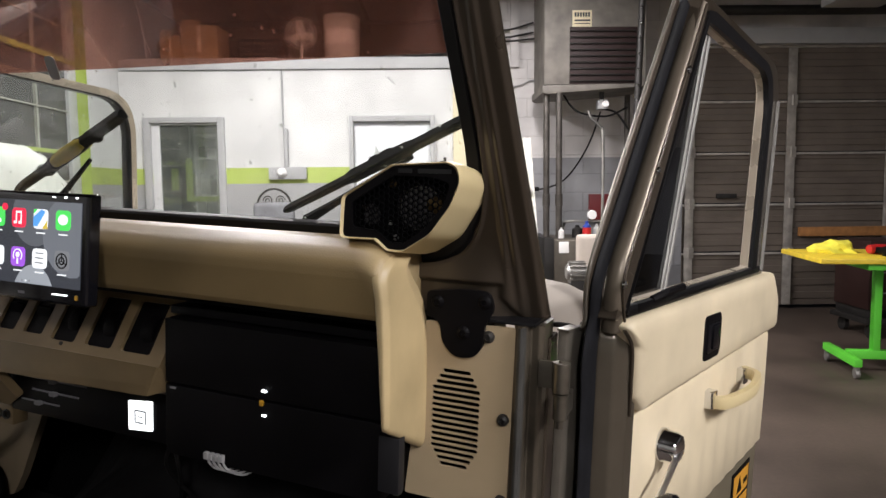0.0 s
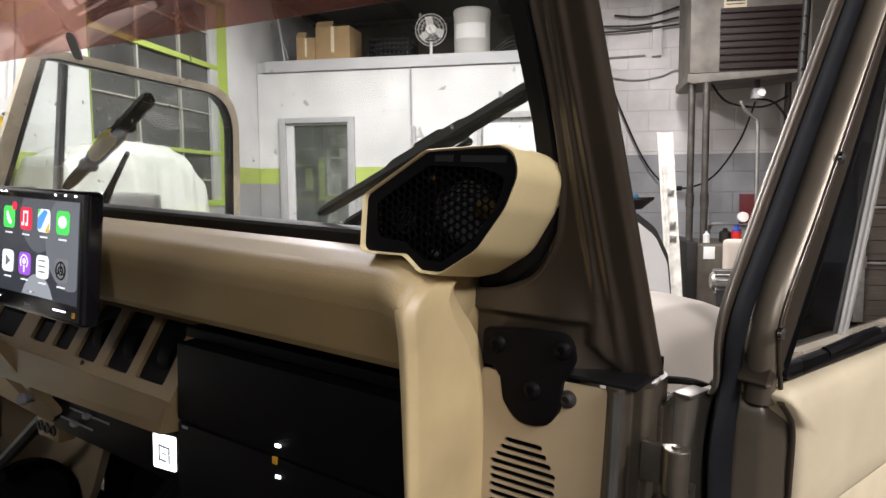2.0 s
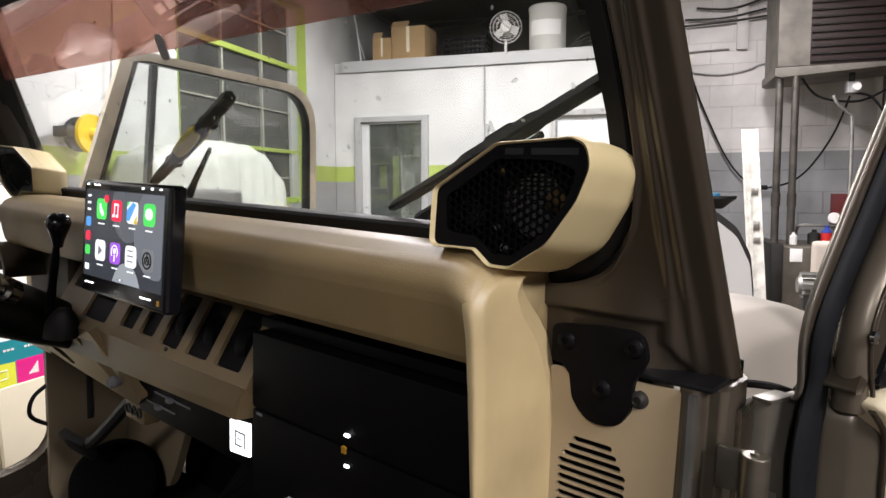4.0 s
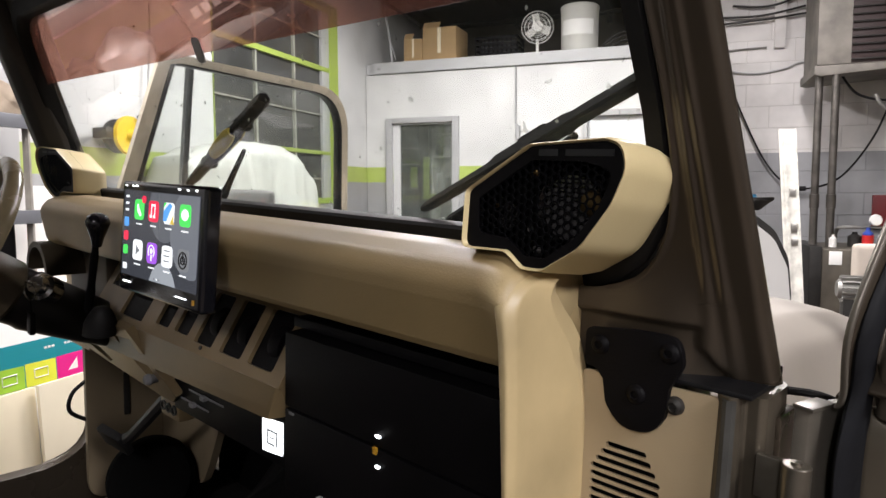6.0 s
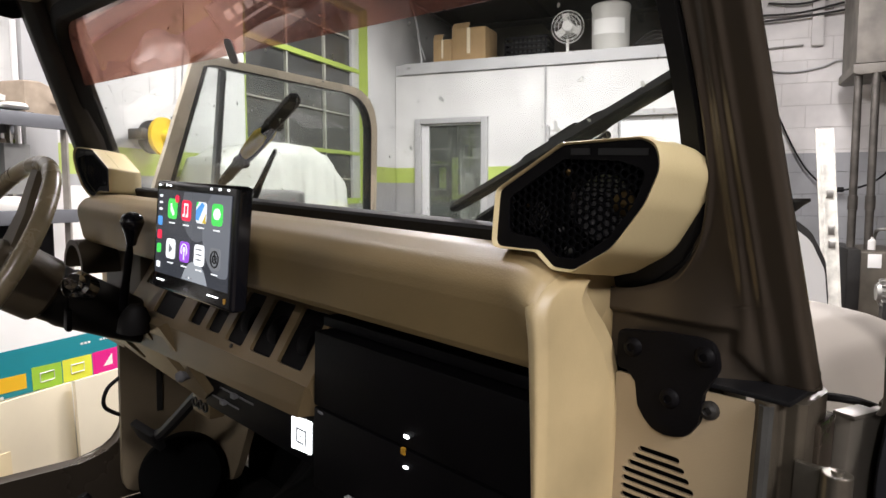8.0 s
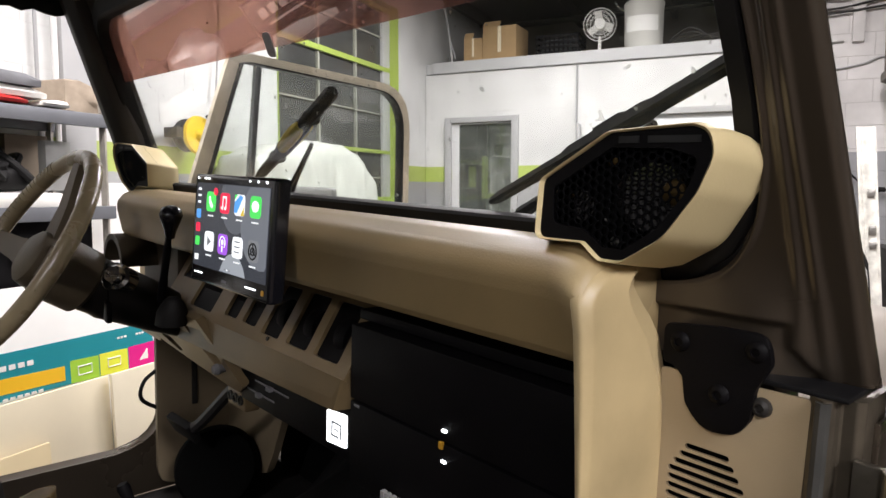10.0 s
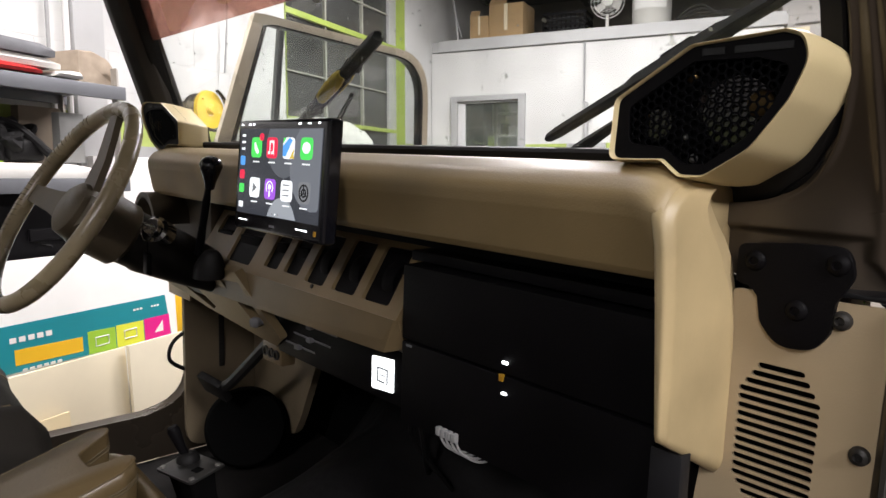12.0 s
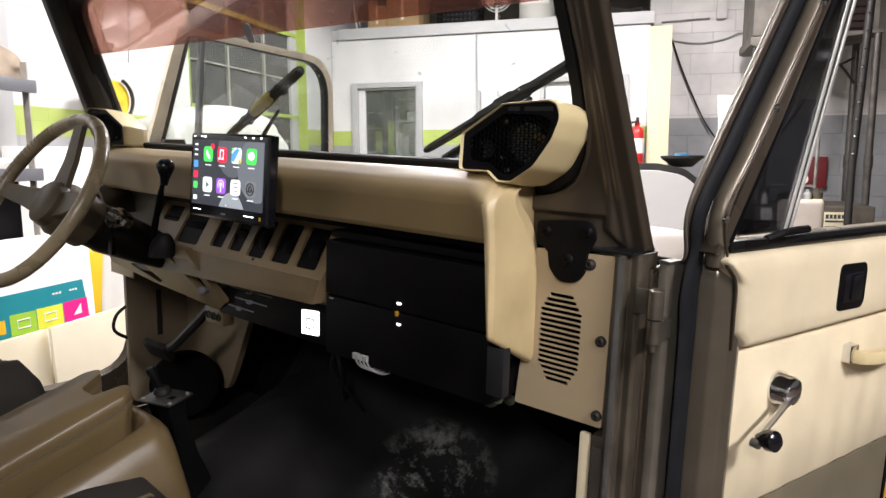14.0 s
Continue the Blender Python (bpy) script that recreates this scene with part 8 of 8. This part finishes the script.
for k in range(15):
    z = 1.3 + 0.135 * k
    x = 0.11 * (z - 1.2) / 2.16
    bm = lathe(B(), [(0.010, 0), (0.010, 0.008), (0, 0.01)], pose(x - 0.012, 0.1 * (z - 1.2) / 2.16 - 0.028, z, 90, 0, 0), 8)
    part("bolt", bm, M_chrome, st)
# padded seat and work lamp by the tank
sq = thing("padded_stool", at(1.30, 5.3), "beige padded stool back beside the tank", "stool")
part("backrest", slab(-0.14, 0.16, 0.0, 0.09, 0.58, 0.975, 0.04, 4), mat("beige_vinyl", (0.48, 0.42, 0.36), 0.6), sq)
part("seat", slab(-0.2, 0.22, -0.34, 0.05, 0.45, 0.55, 0.03, 3), mat("beige_seat", (0.44, 0.38, 0.32), 0.6), sq)
for x in (-0.16, 0.18):
    for y in (-0.3, 0.03):
        part("leg", tube(B(), [(x, y, 0), (x, y, 0.46)], 0.014, 8), M_dark, sq)
wl = thing("electric_motor", at(1.10, 5.05), "finned dark electric motor on a pedestal", "motor")
bm = lathe(B(), [(0.0, -0.08), (0.05, -0.08), (0.06, -0.06), (0.06, 0.06), (0.05, 0.08), (0.0, 0.08)], pose(0, 0, 0.71, 0, 90, 0), 20)
case = part("motor_case", bm, M_steel, wl)
for k in range(14):
    a = 2 * math.pi * k / 14
    bm = B()
    box(bm, -0.06, 0.06, -0.004, 0.004, 0.055, 0.085, 0, 1, pose(0, 0, 0.71) @ Matrix.Rotation(a, 4, "X"))
    part("fin", bm, M_steel, case)
part("pedestal", slab(-0.05, 0.05, -0.05, 0.05, 0.0, 0.66, 0.006), M_dark, wl)
bm = slab(0, 0.22, 0, 0.04, 0.0, 0.30, 0.004)
solid("red_machine", bm, mat("dark_red_enamel", (0.12, 0.008, 0.01), 0.5), at(1.70, WG - 0.045, 0.98), "dark red panel fixed to the block wall", "panel")

# green workbench with tools
bench = thing("work_table", pose(1.19, 5.70, 0, 0, 0, 14), "lime green wheeled work table with yellow top", "table")
part("tabletop", slab(-0.73, 1.05, -0.40, 0.40, 0.815, 0.85, 0.006), M_benchtop, bench)
part("apron", slab(-0.42, 0.85, -0.36, 0.36, 0.77, 0.814, 0.006), M_benchgreen, bench)
for x, ux in ((-0.42, -0.20), (0.82, 0.62)):
    part("upright", slab(ux - 0.026, ux + 0.026, -0.03, 0.03, 0.09, 0.77, 0.006), M_benchgreen, bench)
    part("foot", slab(x - 0.026, x + 0.026, -0.28, 0.28, 0.085, 0.140, 0.006), M_benchgreen, bench)
    for y in (-0.25, 0.25):
        bm = lathe(B(), [(0.0, -0.014), (0.034, -0.014), (0.036, 0.0), (0.034, 0.014), (0.0, 0.014)], pose(x, y, 0.036, 0, 90, 0), 16)
        box(bm, x - 0.018, x + 0.018, y - 0.014, y + 0.014, 0.055, 0.09, 0.002)
        part("castor", bm, M_steel, bench, "grey castor")
part("stretcher", slab(-0.385, 0.785, -0.032, 0.032, 0.087, 0.15, 0.006), M_benchgreen, bench)
BT = pose(1.19, 5.70, 0.852, 0, 0, 14)
bm = B()
bmesh.ops.create_icosphere(bm, subdivisions=3, radius=0.16)
for v in bm.verts:
    v.co *= 1 + 0.35 * noise.noise(v.co * 11)
    v.co.z = max(v.co.z * 0.55, 0.0)
solid("yellow_cloth", bm, M_cloth, BT @ pose(-0.46, 0.12, 0.0), "crumpled yellow cloth on the work table", "cloth", angle=30)
for k, (x, y, m, yaw) in enumerate(((-0.22, -0.05, M_red, 20), (-0.02, 0.08, M_dark, -15), (0.12, -0.02, M_red, 40), (0.32, 0.1, M_dark, 10), (0.5, 0.0, M_red, -30))):
    tl = thing("power_drill", BT @ pose(x, y, 0, 0, 0, yaw), "red and black cordless power tool lying on the table", "power tool", "tools on the table")
    bm = lathe(B(), [(0.0, -0.09), (0.03, -0.085), (0.036, -0.02), (0.033, 0.05), (0.018, 0.07), (0.016, 0.11), (0.0, 0.115)], pose(0, 0, 0.037, 0, 90, 0), 16)
    part("motor_body", bm, m, tl)
    part("grip", slab(-0.06, -0.02, -0.13, 0.0, 0.012, 0.055, 0.012), M_black, tl)
    part("battery", slab(-0.085, 0.0, -0.18, -0.11, 0.0, 0.065, 0.008), M_black, tl)
tc = thing("tool_chest", at(4.24, 5.98), "dark brown steel tool chest on castors", "tool chest")
part("chest", slab(-0.45, 0.45, -0.25, 0.25, 0.26, 0.86, 0.008), M_chest, tc)
part("dolly_frame", slab(-0.47, 0.47, -0.27, 0.27, 0.135, 0.185, 0.006), M_dark, tc, "dark steel dolly frame")
for x in (-0.40, 0.40):
    part("skid", slab(x - 0.03, x + 0.03, -0.25, 0.25, 0.185, 0.26, 0.004), M_dark, tc)
for k in range(3):
    d = part("drawer", slab(-0.42, 0.42, -0.262, -0.248, 0.30 + 0.18 * k, 0.465 + 0.18 * k, 0.004), M_chest, tc)
    part("drawer_pull", slab(-0.38, -0.2, -0.275, -0.262, 0.40 + 0.18 * k, 0.415 + 0.18 * k, 0.003), M_chrome, d, "bright drawer pull")
for x in (-0.38, 0.38):
    for y in (-0.2, 0.2):
        bm = lathe(B(), [(0.0, -0.02), (0.06, -0.02), (0.06, 0.02), (0.0, 0.02)], pose(x, y, 0.06, 0, 90, 0), 16)
        box(bm, x - 0.025, x + 0.025, y - 0.02, y + 0.02, 0.06, 0.14)
        part("castor", bm, M_dark, tc)
# roller gear above the garage door
bm = B()
tube(bm, [(0, 0, 0), (3.4, 0, 0)], 0.05, 14)
solid("spring_shaft", bm, M_dark, at(2.75, 6.95, 3.12), "dark torsion spring shaft over the garage door", "shaft")
part_m = thing("door_opener", at(3.72, 6.2, 3.02), "pale boxed door opener hung from the ceiling", "opener")
part("case", slab(0, 0.55, 0, 0.3, 0, 0.20, 0.01), M_grey, part_m)
part("strap", slab(0.25, 0.29, 0.13, 0.17, 0.20, 0.36, 0.002), M_steel, part_m)

# shelves close behind the glazed office door
sh2 = thing("supply_shelf", at(-2.47, 7.20), "white supply shelf with lime green edging behind the glazed door", "shelf")
part("back_panel", slab(0.0, 0.24, 0.26, 0.275, 0.0, 2.0, 0.002), M_grey, sh2)
for x in (0.0, 0.225):
    part("side_panel", slab(x, x + 0.015, 0.0, 0.26, 0.0, 2.0, 0.002), M_paper, sh2)
for z in (0.3, 0.8, 1.29, 1.69, 1.93):
    part("shelf_board", slab(0.015, 0.225, 0.0, 0.26, z, z + 0.018, 0.002), M_paper, sh2)
part("edging", slab(-0.02, 0.26, -0.012, -0.001, 1.245, 1.30, 0.002), M_greenpaint, sh2, "lime green edging")
part("edging", slab(-0.09, -0.02, -0.012, -0.001, 1.245, 1.70, 0.002), M_greenpaint, sh2, "lime green edging")
for x, z, w, h, m in ((0.03, 1.711, 0.07, 0.12, M_ink), (0.12, 1.711, 0.08, 0.09, M_paper), (0.04, 1.311, 0.10, 0.22, M_grey), (0.15, 1.311, 0.06, 0.17, M_ink)):
    solid("supply_box", slab(x, x + w, 0.05, 0.20, z, z + h, 0.004), m, at(-2.47, 7.20), "small box kept on the supply shelf", "box", "supplies behind the glass")
rk2 = thing("dark_cabinet", at(-2.98, 7.35), "dark office cabinet with pale shelf edges", "cabinet")
part("body", slab(0.0, 0.30, 0.02, 0.32, 0.0, 2.1, 0.004), M_ink, rk2)
for z in (1.35, 1.62, 1.80):
    part("shelf_edge", slab(0.0, 0.30, 0.0, 0.018, z, z + 0.014, 0.002), M_grey, rk2)
part("notice", slab(0.20, 0.28, 0.010, 0.019, 1.37, 1.60, 0.001), M_greenpaint, rk2, "lime green notice")


# ---- masonry blocks, last ----
def blocks(parent, material, a0, a1, z0, z1, to, skip, seed, proud=0.0012):
    """Running bond of painted blocks, one object each on shared meshes; to(a, z) gives the pose of a block's lower corner."""
    rnd = random.Random(seed)
    kinds = {}
    for row in range(int((z1 - z0) / 0.2 + 0.99)):
        z = z0 + row * 0.2
        a = a0 - (0.2 if row % 2 else 0.0)
        while a < a1 - 0.02:
            s, e = max(a, a0), min(a + 0.4, a1)
            a += 0.4
            w, h = round(e - s, 2), round(min(0.2, z1 - z), 2)
            if w < 0.05 or h < 0.04 or skip(s, e, z, z + h):
                continue
            if (w, h) not in kinds:
                bm = bmesh.new()
                g, c = (0.0022, 0.003) if proud > 0.003 else (0.0014, 0.002)
                f = [bm.verts.new((x, -proud, y)) for x, y in ((g + c, g + c), (w - g - c, g + c), (w - g - c, h - g - c), (g + c, h - g - c))]
                b = [bm.verts.new((x, 0.004, y)) for x, y in ((g, g), (w - g, g), (w - g, h - g), (g, h - g))]
                bm.faces.new(f)
                for k in range(4):
                    bm.faces.new((b[k - 1], b[k], f[k], f[k - 1]))
                kinds[(w, h)] = mesh_of("block", bm, material, 20)
            ob = new("block", kinds[(w, h)])
            ob.parent = parent
            ob.matrix_local = to(s, z) @ pose(0, rnd.uniform(-0.0008, 0.0008), 0)


blocks(wall_office, M_blockmain, WL, 0.24, 0.92, 2.52, lambda a, z: pose(a, WO + 0.006, z),
       lambda s, e, z, t: any(e > d[0] - 0.06 and s < d[1] + 0.06 and z < 2.07 for d in (D1, D2)), 1)
blocks(wall_left, M_blockmain, 2.2, 6.74, 1.1, 3.5, lambda a, z: pose(WL - 0.006, a, z, 0, 0, 90),
       lambda s, e, z, t: e > W0 and s < W1 and t > WZ0 and z < WZ1, 2)
blocks(wall_garage, M_blockgar, 0.24, G0, 0.5, 3.5, lambda a, z: pose(a, WG + 0.006, z), lambda s, e, z, t: False, 3, 0.004)
